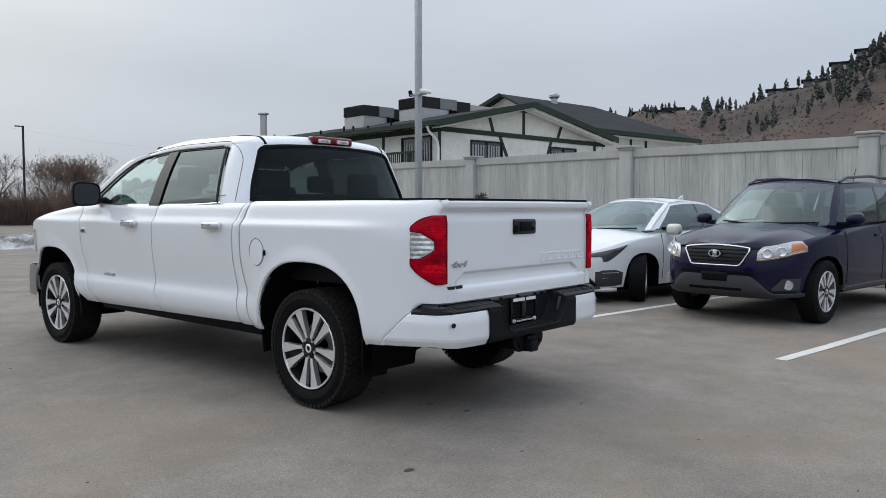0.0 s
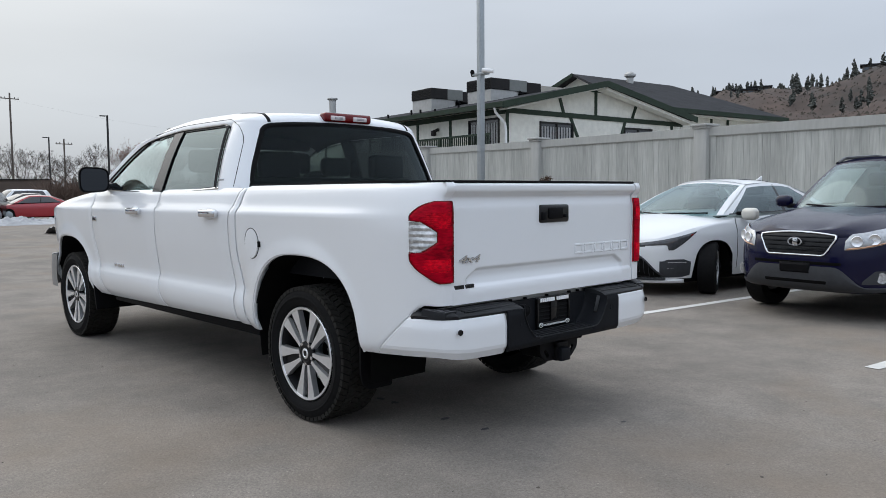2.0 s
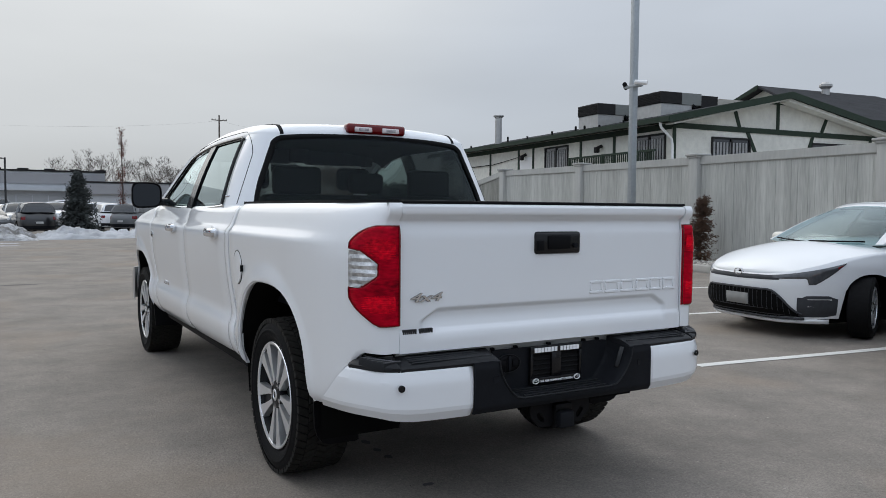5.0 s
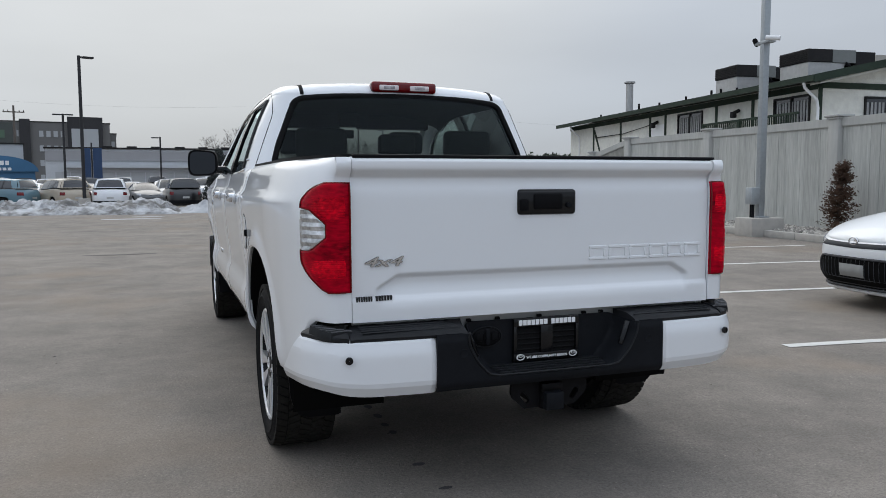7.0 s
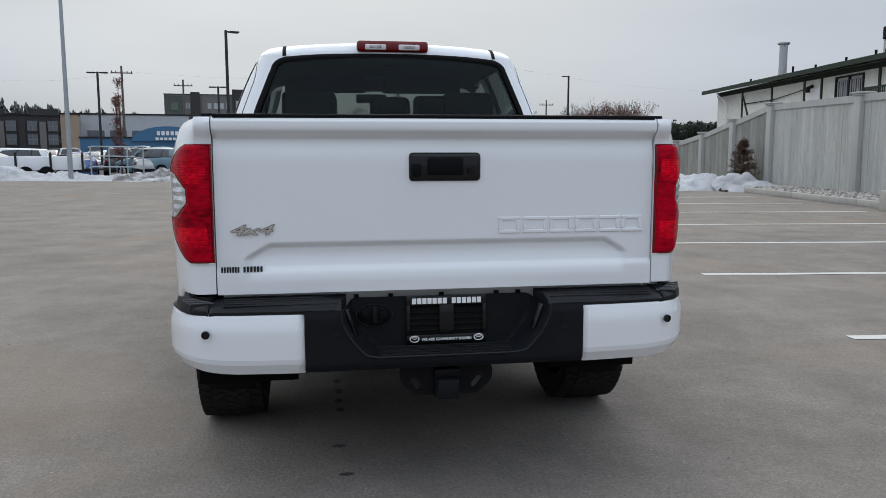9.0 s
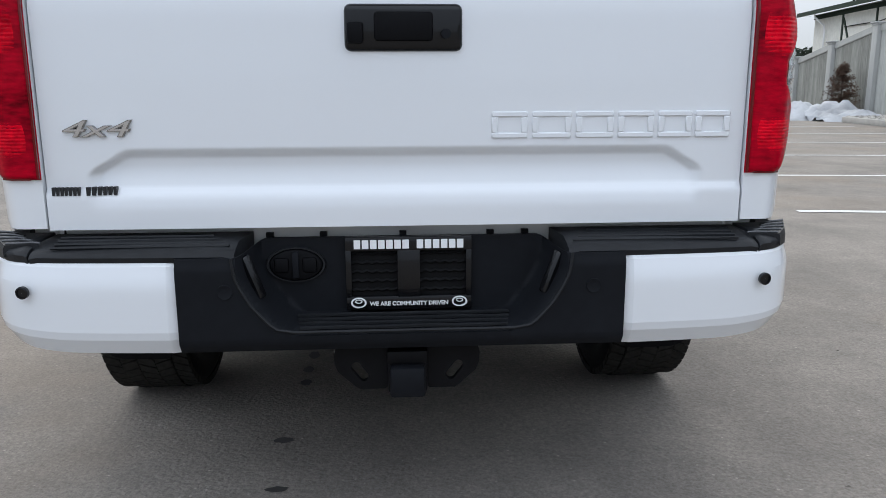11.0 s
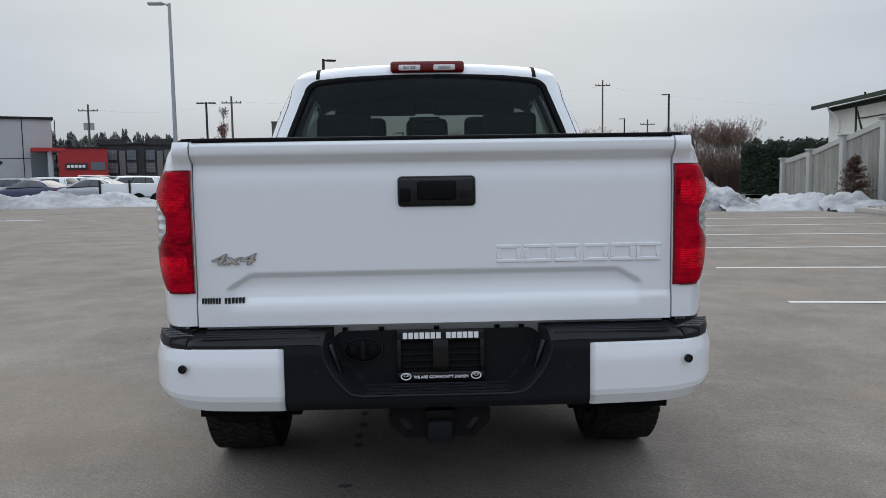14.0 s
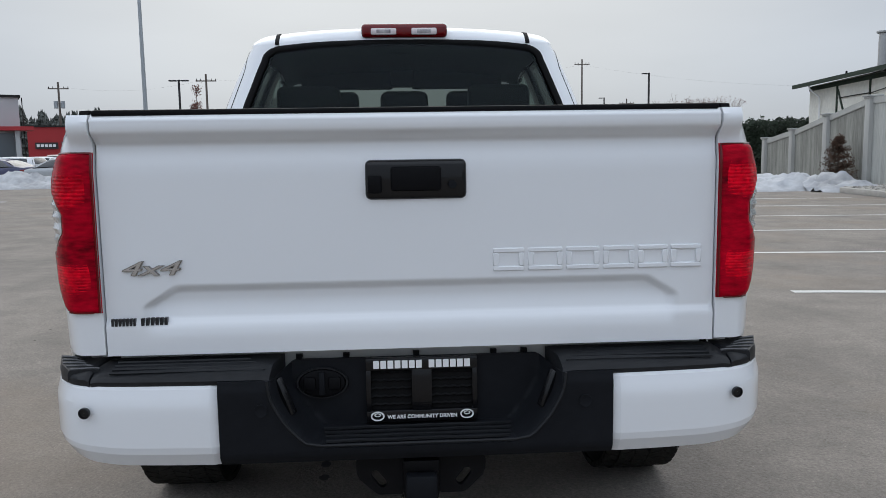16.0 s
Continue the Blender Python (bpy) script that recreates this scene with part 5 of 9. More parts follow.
                    part("pad_ridge", bm, M_PAD, pad)
    # centre section with its recess
    def centre_half(z):
        return curve1(z, [0.521, 0.533, 0.555, 0.60, 0.66, 0.73], [0.20, 0.265, 0.292, 0.328, 0.354, 0.36])
    def centre_y(x, z):
        h = centre_half(z)
        inside = (1 - ease(abs(x), h - 0.045, h)) * ease(z, 0.524, 0.540)
        y = 0.006 + 0.122 * inside
        return y + 0.014 * (1 - ease(z, 0.484, 0.505)) + 0.006 * (1 - inside) * ease(z, 0.662, 0.69)
    def centre_top(x):
        return 0.690 + 0.020 * (1 - ease(abs(x), 0.30, 0.355))
    bm = bm_new()
    ks = [0.0, 0.05, 0.1, 0.16, 0.2, 0.215, 0.23, 0.245, 0.26, 0.275, 0.29, 0.305, 0.33, 0.37] + spread(0.42, 1.0, 16)
    rows = [[(x, centre_y(x, lerp(0.484, centre_top(x), k)), lerp(0.484, centre_top(x), k)) for x in spread(-0.477, 0.477, 130)] for k in ks]
    shell(bm, rows, lambda p: (0, 0.012, 0))
    centre = part("bumper_centre", bm, M_GREYP, T, "dark grey plastic bumper centre with a recess", smooth=40)
    for s in (-1, 1):
        bm = lathe(bm_new(), [(0.0165, 0.003), (0.0163, -0.0008), (0.0150, -0.0012), (0.0140, -0.0006), (0.0005, -0.0010)], "y", 24)
        bm.transform(Matrix.Translation((0.016 + s * 0.392, 0.005, 0.619)))
        part("parking_sensor", bm, M_GREYP, centre, "round black parking sensor")
    # raised lip round the recess and ridges on its floor
    lip = [(-centre_half(z) - 0.002, 0.004, z) for z in spread(0.692, 0.535, 14)] + [(x, 0.004, 0.5290) for x in spread(-0.235, 0.235, 12)] + [(centre_half(z) + 0.002, 0.004, z) for z in spread(0.535, 0.692, 14)]
    bm = bm_new()
    tube(bm, lip, 0.0035, 6)
    part("recess_lip", bm, M_PAD, centre)
    for k in range(4):
        bm = bm_new()
        y = 0.026 + 0.022 * k
        tube(bm, [(x, y + 0.002 * math.sin(34 * x + 2 * k), 0.5310 + 0.0030 * k) for x in spread(-0.225 - 0.004 * k, 0.225 + 0.004 * k, 24)], 0.0042, 5)
        part("floor_ridge", bm, M_PAD, centre)
    # trailer socket, side grips
    bm = lathe(bm_new(), [(0.0005, -0.012), (0.030, -0.012), (0.037, -0.009), (0.040, -0.002), (0.040, 0.012)], "y", 40)
    bm.transform(Matrix.Translation((-0.240, 0.124, 0.650)) @ Matrix.Diagonal((1.50, 1, 0.92, 1)))
    sk = part("trailer_socket", bm, M_BLACKP, T, "oval black trailer plug cover")
    bm = lathe(bm_new(), [(0.039, 0.0), (0.0405, -0.005), (0.043, -0.005), (0.0445, 0.002)], "y", 40)
    bm.transform(Matrix.Translation((-0.240, 0.122, 0.650)) @ Matrix.Diagonal((1.50, 1, 0.92, 1)))
    part("socket_ring", bm, M_PAD, sk, "raised rim")
    for q in (-1, 1):
        part("cover_wing", boxed(-0.240 + q * 0.031 - 0.016, 0.108, 0.634, -0.240 + q * 0.031 + 0.016, 0.116, 0.668, bev=0.006), M_BLACKP, sk)
    part("socket_hinge", boxed(-0.247, 0.104, 0.622, -0.233, 0.113, 0.682, bev=0.002), M_GREYP, sk)
    for s in (-1, 1):
        bm = boxed(-0.012, -0.01, -0.05, 0.012, 0.01, 0.05, bev=0.006)
        bm.transform(Matrix.Translation((s * 0.325, 0.050, 0.640)) @ pose(0, 0, 0, 0, s * 20, 0) @ pose(0, 0, 0, 0, 0, s * -55))
        part("step_grip", bm, M_SATIN, T)
    # plate frame, set deep in the recess
    PY, PX, PZ = 0.108, 0.012, -0.018
    pf = part("plate_frame", boxed(PX - 0.142, PY, PZ + 0.562, PX + 0.142, PY + 0.016, PZ + 0.594, bev=0.003), M_SATIN, T, "black dealer plate frame with no plate")
    for a in ((-0.142, 0.698, 0.142, 0.730), (-0.142, 0.590, -0.128, 0.700), (0.128, 0.590, 0.142, 0.700), (-0.026, 0.590, 0.026, 0.700)):
        part("frame_bar", boxed(PX + a[0], PY, PZ + a[1], PX + a[2], PY + 0.016, PZ + a[3], bev=0.003), M_SATIN, pf)
    for s in (-1, 1):
        rec = part("plate_recess", boxed(PX + s * 0.077 - 0.051, PY + 0.014, PZ + 0.59, PX + s * 0.077 + 0.051, PY + 0.020, PZ + 0.70), M_RUBBER, pf)
        for k in range(5):
            bm = bm_new()
            tube(bm, [(PX + s * 0.077 - 0.05 + 0.011 * q, PY + 0.012, PZ + 0.605 + k * 0.021 + 0.004 * (q % 2)) for q in range(10)], 0.004, 4)
            part("tread_strip", bm, M_RUBBER, rec)
    for x0, n in ((-0.122, 7), (0.018, 6)):
        for k in range(n):
            part("name_bar", boxed(PX + x0 + 0.0180 * k, PY - 0.0025, PZ + 0.704, PX + x0 + 0.0180 * k + 0.0145, PY + 0.001, PZ + 0.724), M_WRITE, pf, "white printed bar")
    bm = text_mesh("WE ARE COMMUNITY DRIVEN", 0.0130, 0.0006, Matrix.Translation((PX, PY - 0.0015, PZ + 0.577)) @ pose(0, 0, 0, 90, 0, 0), bold=0.0004)
    part("slogan", bm, M_WRITE, pf, "small white slogan")
    for s in (-1, 1):
        bm = lathe(bm_new(), [(0.0135, 0.0), (0.0135, -0.003), (0.0105, -0.003), (0.0105, 0.0)], "y", 24)
        bm.transform(Matrix.Translation((PX + s * 0.114, PY, PZ + 0.580)) @ Matrix.Diagonal((1.3, 1, 0.9, 1)))
        mk = part("oval_mark", bm, M_WRITE, pf, "white oval mark")
        bm = lathe(bm_new(), [(0.0065, 0.0), (0.0065, -0.003), (0.0045, -0.003), (0.0045, 0.0)], "y", 16)
        bm.transform(Matrix.Translation((PX + s * 0.114, PY, PZ + 0.583)) @ Matrix.Diagonal((1.3, 1, 0.7, 1)))
        part("inner_ring", bm, M_WRITE, mk)
    # tailgate sill strip between gate and bumper
    part("sill_strip", boxed(-0.75, 0.162, 0.66, 0.75, 0.18, 0.760), M_SHEET, T)
    for x in (-0.52, -0.3, -0.18, 0.0, 0.2, 0.28, 0.5):
        part("sill_clip", boxed(x - 0.008, 0.146, 0.708, x + 0.008, 0.160, 0.718), M_BLACKP, T)
    # hitch
    ht = part("hitch_receiver", boxed(-0.040, 0.05, 0.365, 0.050, 0.30, 0.462, bev=0.008), M_IRON, T, "black tow hitch receiver")
    bm = boxed(-0.034, 0.018, 0.366, 0.044, 0.06, 0.436, bev=0.008)
    part("hitch_cover", bm, M_GREYP, ht, "grey receiver cover")
    part("hitch_collar", boxed(-0.040, 0.044, 0.437, 0.050, 0.10, 0.466, bev=0.003), M_IRON, ht)
    part("hitch_bar", boxed(-0.42, 0.24, 0.45, 0.42, 0.33, 0.53, bev=0.012), M_IRON, ht)
    for s in (-1, 1):
        outer = [(0.035, 0.480), (0.165, 0.480), (0.162, 0.418), (0.110, 0.370), (0.035, 0.370)]
        slot = []
        c = Vector((0.107, 0.412))
        ax = Vector((0.60, 0.80))
        for i in range(20):
            a = 2 * math.pi * i / 20
            q = Vector((math.cos(a), math.sin(a)))
            side = ax * (0.014 if q.dot(ax) > 0 else -0.014)
            slot.append(c + side + q * 0.0115)
        rim_ = []
        for i in range(20):
            a = 2 * math.pi * i / 20
            q = Vector((math.cos(a), math.sin(a)))
            best = 9.0
            for (x0, z0), (x1, z1) in zip(outer, outer[1:] + outer[:1]):
                e_ = Vector((x1 - x0, z1 - z0))
                den = q.x * e_.y - q.y * e_.x
                if abs(den) > 1e-9:
                    w_ = Vector((x0, z0)) - c
                    r_ = (w_.x * e_.y - w_.y * e_.x) / den
                    if r_ > 0:
                        best = min(best, r_)
            rim_.append(c + q * best)
        ring4 = lambda src, y: [(0.005 + s * v.x, y, v.y) for v in src]
        bm = bm_new()
        grid(bm, [ring4(slot, 0.085), ring4(slot, 0.07), ring4(rim_, 0.07), ring4(rim_, 0.085), ring4(slot, 0.085)], close=True)
        part("chain_plate", bm, M_IRON, ht, "black safety-chain plate with a slot", smooth=30)
    # underbody
    part("bed_floor", boxed(-0.80, 0.15, 0.56, 0.80, 1.74, 0.60), M_IRON, T)
    part("underbody", boxed(-0.80, 1.75, 0.46, 0.80, 5.2, 0.55), M_IRON, T)
    bm = cyl(bm_new(), (-0.62, REAR_AXLE, 0.40), (0.62, REAR_AXLE, 0.40), 0.055)
    bmesh.ops.create_uvsphere(bm, u_segments=14, v_segments=10, radius=0.16, matrix=Matrix.Translation((0, REAR_AXLE, 0.39)))
    part("rear_axle", bm, M_IRON, T)
    bm = lathe(bm_new(), [(0.20, -0.1), (0.37, -0.10), (0.385, -0.05), (0.385, 0.05), (0.37, 0.10), (0.20, 0.1)], "z", 32, at=(0, 0.72, 0.50))
    part("spare_tyre", bm, M_RUBBER, T, "spare tyre slung under the bed")
    part("exhaust", cyled((0.58, 0.70, 0.47), (0.62, 0.42, 0.47), 0.035), M_IRON, T)
    # --- cabin ---
    for x, y in ((-0.42, 3.35), (0.42, 3.35)):
        bm = boxed(x - 0.26, y - 0.10, 0.85, x + 0.26, y + 0.06, 1.36, bev=0.06, seg=3)
        st = part("front_seat", bm, M_SEAT, T, "dark front seat")
        part("headrest", boxed(x - 0.14, y - 0.12, 1.45, x + 0.14, y - 0.02, 1.63, bev=0.045, seg=3), M_SEAT, st)
    part("rear_bench", boxed(-0.70, 2.02, 0.85, 0.70, 2.20, 1.39, bev=0.05, seg=3), M_SEAT, T, "dark rear bench")
    for x, h, z0, z1 in ((-0.47, 0.155, 1.38, 1.565), (0.0, 0.118, 1.40, 1.535), (0.47, 0.155, 1.38, 1.565)):
        part("rear_headrest", boxed(x - h, 2.06, z0, x + h, 2.15, z1, bev=0.035, seg=3), M_SEAT, T)
    for x in (-0.36, 0.36):
        part("sun_visor", boxed(x - 0.30, 3.40, 1.655, x + 0.30, 3.46, 1.80, bev=0.02), M_SEAT, T)
    part("dashboard", boxed(-0.78, 3.95, 0.95, 0.78, 4.45, 1.27, bev=0.06, seg=3), M_SEAT, T)
    bm = lathe(bm_new(), [(0.185, -0.012), (0.20, 0.0), (0.185, 0.012), (0.17, 0.0), (0.185, -0.012)], "y", 32)
    bm.transform(Matrix.Translation((-0.42, 3.86, 1.20)) @ pose(0, 0, 0, 25, 0, 0))
    part("steering_wheel", bm, M_SEAT, T)
    part("cabin_floor", boxed(-0.80, 1.9, 0.56, 0.80, 4.4, 0.62), M_SEAT, T)
    part("overhead_console", boxed(-0.08, 3.36, 1.668, 0.08, 3.46, 1.80, bev=0.02), M_SEAT, T)
    bm = boxed(-0.12, 3.72, 1.60, 0.12, 3.75, 1.67, bev=0.012)
    part("inside_mirror", bm, M_SEAT, T)
    return T


pickup()


# ---------- lamp post with cameras ----------
def lamp_post():
    t = thing("lamp_post", lot(9.85, 12.9), "pale galvanised square lamp post on a concrete plinth", "lamp post")
    bm = box(bm_new(), -0.42, -0.33, -0.02, 0.42, 0.33, 0.42, bev=0.03)
    part("plinth", bm, M_CONC, t, "pale concrete plinth")
    part("pole", boxed(-0.075, -0.075, 0.42, 0.075, 0.075, 9.0, bev=0.012), M_STEEL, t)
    part("base_plate", boxed(-0.15, -0.15, 0.42, 0.15, 0.15, 0.45, bev=0.005), M_STEEL, t)
    part("junction_box", boxed(-0.30, -0.12, 0.72, -0.08, 0.12, 1.10, bev=0.01), M_STEEL, t, "grey junction box")
    bm = bm_new()
    for k in (-0.06, 0.0, 0.06):
        tube(bm, [(-0.2, k, 0.42), (-0.2, k, 0.72)], 0.018)
    part("conduit", bm, M_GREYP, t)
    part("camera_bracket", boxed(-0.09, -0.26, 4.30, 0.09, 0.26, 4.36, bev=0.01), M_STEEL, t)
    for s in (-1, 1):
        bm = cyl(bm_new(), (-0.12, s * 0.20, 4.40), (0.08, s * 0.42, 4.36), 0.055)
        part("security_camera", bm, M_WRITE if s < 0 else M_BLACKP, t, "small bullet camera")
    return t


lamp_post()


# ---------- other vehicles ----------
def outline(w, h, n, count=220):
    """Closed plan outline (a squared oval), even steps, from the front's middle clockwise seen from above."""
    raw = []
    for i in range(1440):
        a = 2 * math.pi * i / 1440
        c, s = math.sin(a), math.cos(a)
        r = (abs(c / w) ** n + abs(s / h) ** n) ** (-1 / n)
        raw.append((r * c, r * s))
    raw.append(raw[0])
    d = [0.0]
    for p, q in zip(raw, raw[1:]):
        d.append(d[-1] + math.hypot(q[0] - p[0], q[1] - p[1]))
    xs, ys = [p[0] for p in raw], [p[1] for p in raw]
    return np.array(d), np.array(xs), np.array(ys)


def car(name, m, spec, paint, label, category, group="", fine=True):
    """A car on its wheels; x to its right, y ahead, the origin on the ground below its middle."""
    C = thing(name, m, label, category, group)
    g = spec
    L, W, n = g["len"] / 2, g["wid"] / 2, g.get("n", 4.6)
    d, ox, oy = outline(W, L, n)
    total = float(d[-1])
    def plan(s):
        s = s % total
        return float(np.interp(s, d, ox)), float(np.interp(s, d, oy))
    zz, tuck, lean = g["zz"], g["tuck"], g["lean"]
    def surf(s, z, off=0.0):
        x, y = plan(s)
        x2, y2 = plan(s + 0.01)
        nx, ny = (y2 - y), -(x2 - x)
        k = math.hypot(nx, ny)
        nx, ny = -nx / k, -ny / k
        if nx * x + ny * y < 0:
            nx, ny = -nx, -ny
        t = curve1(z, zz, tuck)
        fr = curve1(z, zz, lean) if y > 0 else curve1(z, zz, g["lean_r"])
        o = off - t
        f = fr * ease(abs(y), L * 0.72, L)
        return Vector((x + nx * o, y + ny * o - math.copysign(f, y), z))
    axles = g["axles"]
    ra, zc = g["arch"], g["tyre"] * 0.98
    def low(s):
        x, y = plan(s)
        base = g["sill"] if abs(y) < L * 0.8 else lerp(g["sill"], g["chin"], ease(abs(y), L * 0.8, L * 0.97))
        if abs(x) > W * 0.72:
            for yc in axles:
                if abs(y - yc) < ra:
                    base = max(base, zc + ra * (1 - (abs(y - yc) / ra) ** 2.4) ** (1 / 2.4))
        return base
    def high(s):
        x, y = plan(s)
        return curve1(y, g["ty"], g["tz"])
    ns, nz = (230, 18) if fine else (110, 9)
    rows = []
    for i in range(ns + 1):
        s = total * i / ns
        a, b = low(s), high(s)
        rows.append([surf(s, lerp(a, b, k / nz), -0.02 * ease(k, nz - 1.5, nz)) for k in range(nz + 1)])
    bm = bm_new()
    grid(bm, rows)
    bmesh.ops.remove_doubles(bm, verts=bm.verts, dist=0.0005)
    # deck: hood, cowl, tail
    tops = [r[-1] for r in rows[:-1]]
    right = [p for p in tops if p.x > 0]
    pr = sorted(((p.y, abs(p.x), p.z) for p in right))
    py, px, pz = [p[0] for p in pr], [p[1] for p in pr], [p[2] for p in pr]
    body = part("body", bm, paint, C, smooth=40)
    bm = bm_new()
    deck = []
    for y in spread(py[0], py[-1], 60 if fine else 30):
        hx, hz = float(np.interp(y, py, px)), float(np.interp(y, py, pz))
        zc_ = curve1(y, g["cy"], g["cz"])
        row = []
        for k in range(-8, 9):
            t = k / 8
            bumpz = g.get("power", 0.0) * ease(abs(t), 0.35, 0.6) * (1 - ease(abs(t), 0.62, 0.92)) * (1 if y > 0 else 0)
            row.append((hx * t, y, lerp(max(zc_, hz), hz, abs(t) ** 2.2) + bumpz))
        deck.append(row)
    shell(bm, deck, lambda p: (0, 0, -0.015))
    part("hood", bm, paint, body)
    # glasshouse as four ruled faces
    bf, br, bw, bz = g["cowl"], g["tailbase"], g["beltw"], g["beltz"]
    rf, rr_, rw, rz = g["rooff"], g["roofr"], g["roofw"], g["roofz"]
    def side(sx):
        def P(u, k, off=0.0):
            # u from front to back
            lo = Vector((sx * (bw - 0.05 * (2 * u - 1) ** 2 + off), lerp(bf - 0.28, br + 0.12, u), bz + g.get("rake", 0.05) * u))
            hi = Vector((sx * (rw - 0.03 * (2 * u - 1) ** 2 + off), lerp(rf - 0.10, rr_ + 0.03, u), rz - 0.045 - 0.05 * (2 * u - 0.9) ** 2))
            p = lo.lerp(hi, k)
            p.x += sx * 0.02 * math.sin(math.pi * k)
            return p
        return P
    def wind(u, k, off=0.0):
        t = 2 * u - 1
        lo = Vector((t * (bw - 0.05), bf - 0.26 * abs(t) ** 2.4, bz - 0.03 + 0.03 * abs(t)))
        hi = Vector((t * (rw - 0.03), rf - 0.09 * abs(t) ** 2.4, rz - 0.02 - 0.05 * t * t))
        p = lo.lerp(hi, k)
        return p + Vector((0, off, off)) + Vector((0, 0.02, 0.02)) * math.sin(math.pi * k)
    def rearw(u, k, off=0.0):
        t = 2 * u - 1
        lo = Vector((t * (bw - 0.06), br + 0.12 * abs(t) ** 2.4, bz + g.get("rake", 0.05)))
        hi = Vector((t * (rw - 0.03), rr_ + 0.03 * abs(t) ** 2.4, rz - 0.05 - 0.05 * t * t))
        p = lo.lerp(hi, k)
        return p + Vector((0, -off, off)) + Vector((0, -0.02, 0.02)) * math.sin(math.pi * k)
    def patch(nm, P, u0, u1, k0, k1, material, parent, off=0.0, nu=12, nk=6, thick=0.012, lab=""):
        f0 = u0 if callable(u0) else (lambda k, v=u0: v)
        f1 = u1 if callable(u1) else (lambda k, v=u1: v)
        rows_ = []
        for i in range(nu + 1):
            row = []
            for j in range(nk + 1):
                k = lerp(k0, k1, j / nk)
                row.append(P(lerp(f0(k), f1(k), i / nu), k, off))
            rows_.append(row)
        b2 = bm_new()
        if thick:
            shell(b2, rows_, lambda p: (Vector((0, (bf + br) / 2, 0.9)) - Vector(p)).normalized() * thick)
        else:
            grid(b2, rows_)
        return part(nm, b2, material, parent, lab)
    glass_f = g.get("front_tint", M_GLASS) if fine else M_DARKPANE
    glass_s = g.get("tint", M_TINT) if fine else M_DARKPANE
    patch("windscreen", wind, 0.035, 0.965, 0.0, 0.94, M_SCREEN if fine else glass_f, C, thick=0, lab="clear windscreen" if fine else "")
    for a, b in ((0.0, 0.037), (0.963, 1.0)):
        patch("screen_pillar", wind, a, b, 0, 1, paint, body, nu=3)
    patch("screen_top", wind, 0.0, 1.0, 0.94, 1.0, paint, body, nk=2)
    patch("rear_screen", rearw, 0.07, 0.93, 0.06, 0.92, glass_s, C, thick=0)
    for a, b in ((0.0, 0.075), (0.925, 1.0)):
        patch("rear_pillar", rearw, a, b, 0, 1, paint, body, nu=3)
    patch("rear_top", rearw, 0.0, 1.0, 0.92, 1.0, paint, body, nk=2)
    patch("rear_low", rearw, 0.0, 1.0, 0.0, 0.06, paint, body, nk=2)
    for sx in (-1, 1):
        P = side(sx)
        spl = g["pillars"]
        edges_ = [0.0] + spl + [1.0]
        k1 = 0.90
        for j, (a, b) in enumerate(zip(edges_, edges_[1:])):
            gap = 0.012
            patch("side_window", P, (lambda k, a=a: max(a + gap, 0.02 * (1 - k) + 0.045) if a == 0.0 else a + gap), (lambda k, b=b: min(b - gap, 0.90 - g["rq"] * k) if b == 1.0 else b - gap), 0.04, k1, glass_s if j else glass_f, C, off=-0.002, thick=0, nu=8)
        for b in spl:
            patch("door_pillar", P, b - gap, b + gap, 0.0, 0.95, M_SATIN, body, nu=2)
        patch("roof_edge", P, 0.0, 1.0, k1, 1.0, paint, body, nk=2, nu=16)
        patch("front_quarter", P, 0.0, lambda k: 0.02 * (1 - k) + 0.045, 0.0, 1.0, paint, body, nu=3)
        patch("rear_quarter", P, lambda k: 0.90 - g["rq"] * k, 1.0, 0.0, 1.0, paint, body, nu=4)
        rows_ = []
        for k in spread(0.0, 1.0, 10):
            a, b = wind((1 + sx) / 2, k), P(0.0, k)
            rows_.append([a, a.lerp(b, 0.5) + Vector((sx * 0.008, 0.004, 0.004)), b])
        b2 = bm_new()
        shell(b2, rows_, lambda p: (-sx * 0.012, -0.006, -0.006))
        part("pillar_edge", b2, paint, body)
        patch("belt_trim", P, 0.04, 0.95, 0.0, 0.04, M_SATIN, body, nk=1, off=0.002)
    # roof
    bm = bm_new()
    rows = []
    for y in spread(rr_, rf, 14):
        u = (rf - y) / (rf - rr_)
        rows.append([((rw - 0.03 * (2 * u - 1) ** 2) * k / 8, y - (0.09 * abs(k / 8) ** 2.4 if y > rf - 0.2 else -0.03 * abs(k / 8) ** 2.4 if y < rr_ + 0.2 else 0), rz + 0.035 * math.sin(math.pi * min(1, u + 0.15)) - 0.06 * abs(k / 8) ** 2.6 - 0.02 - 0.03 * max(0, u - 0.6)) for k in range(-8, 9)])
    shell(bm, rows, lambda p: (0, 0, -0.03))
    part("roof", bm, g.get("roofpaint", paint), body)
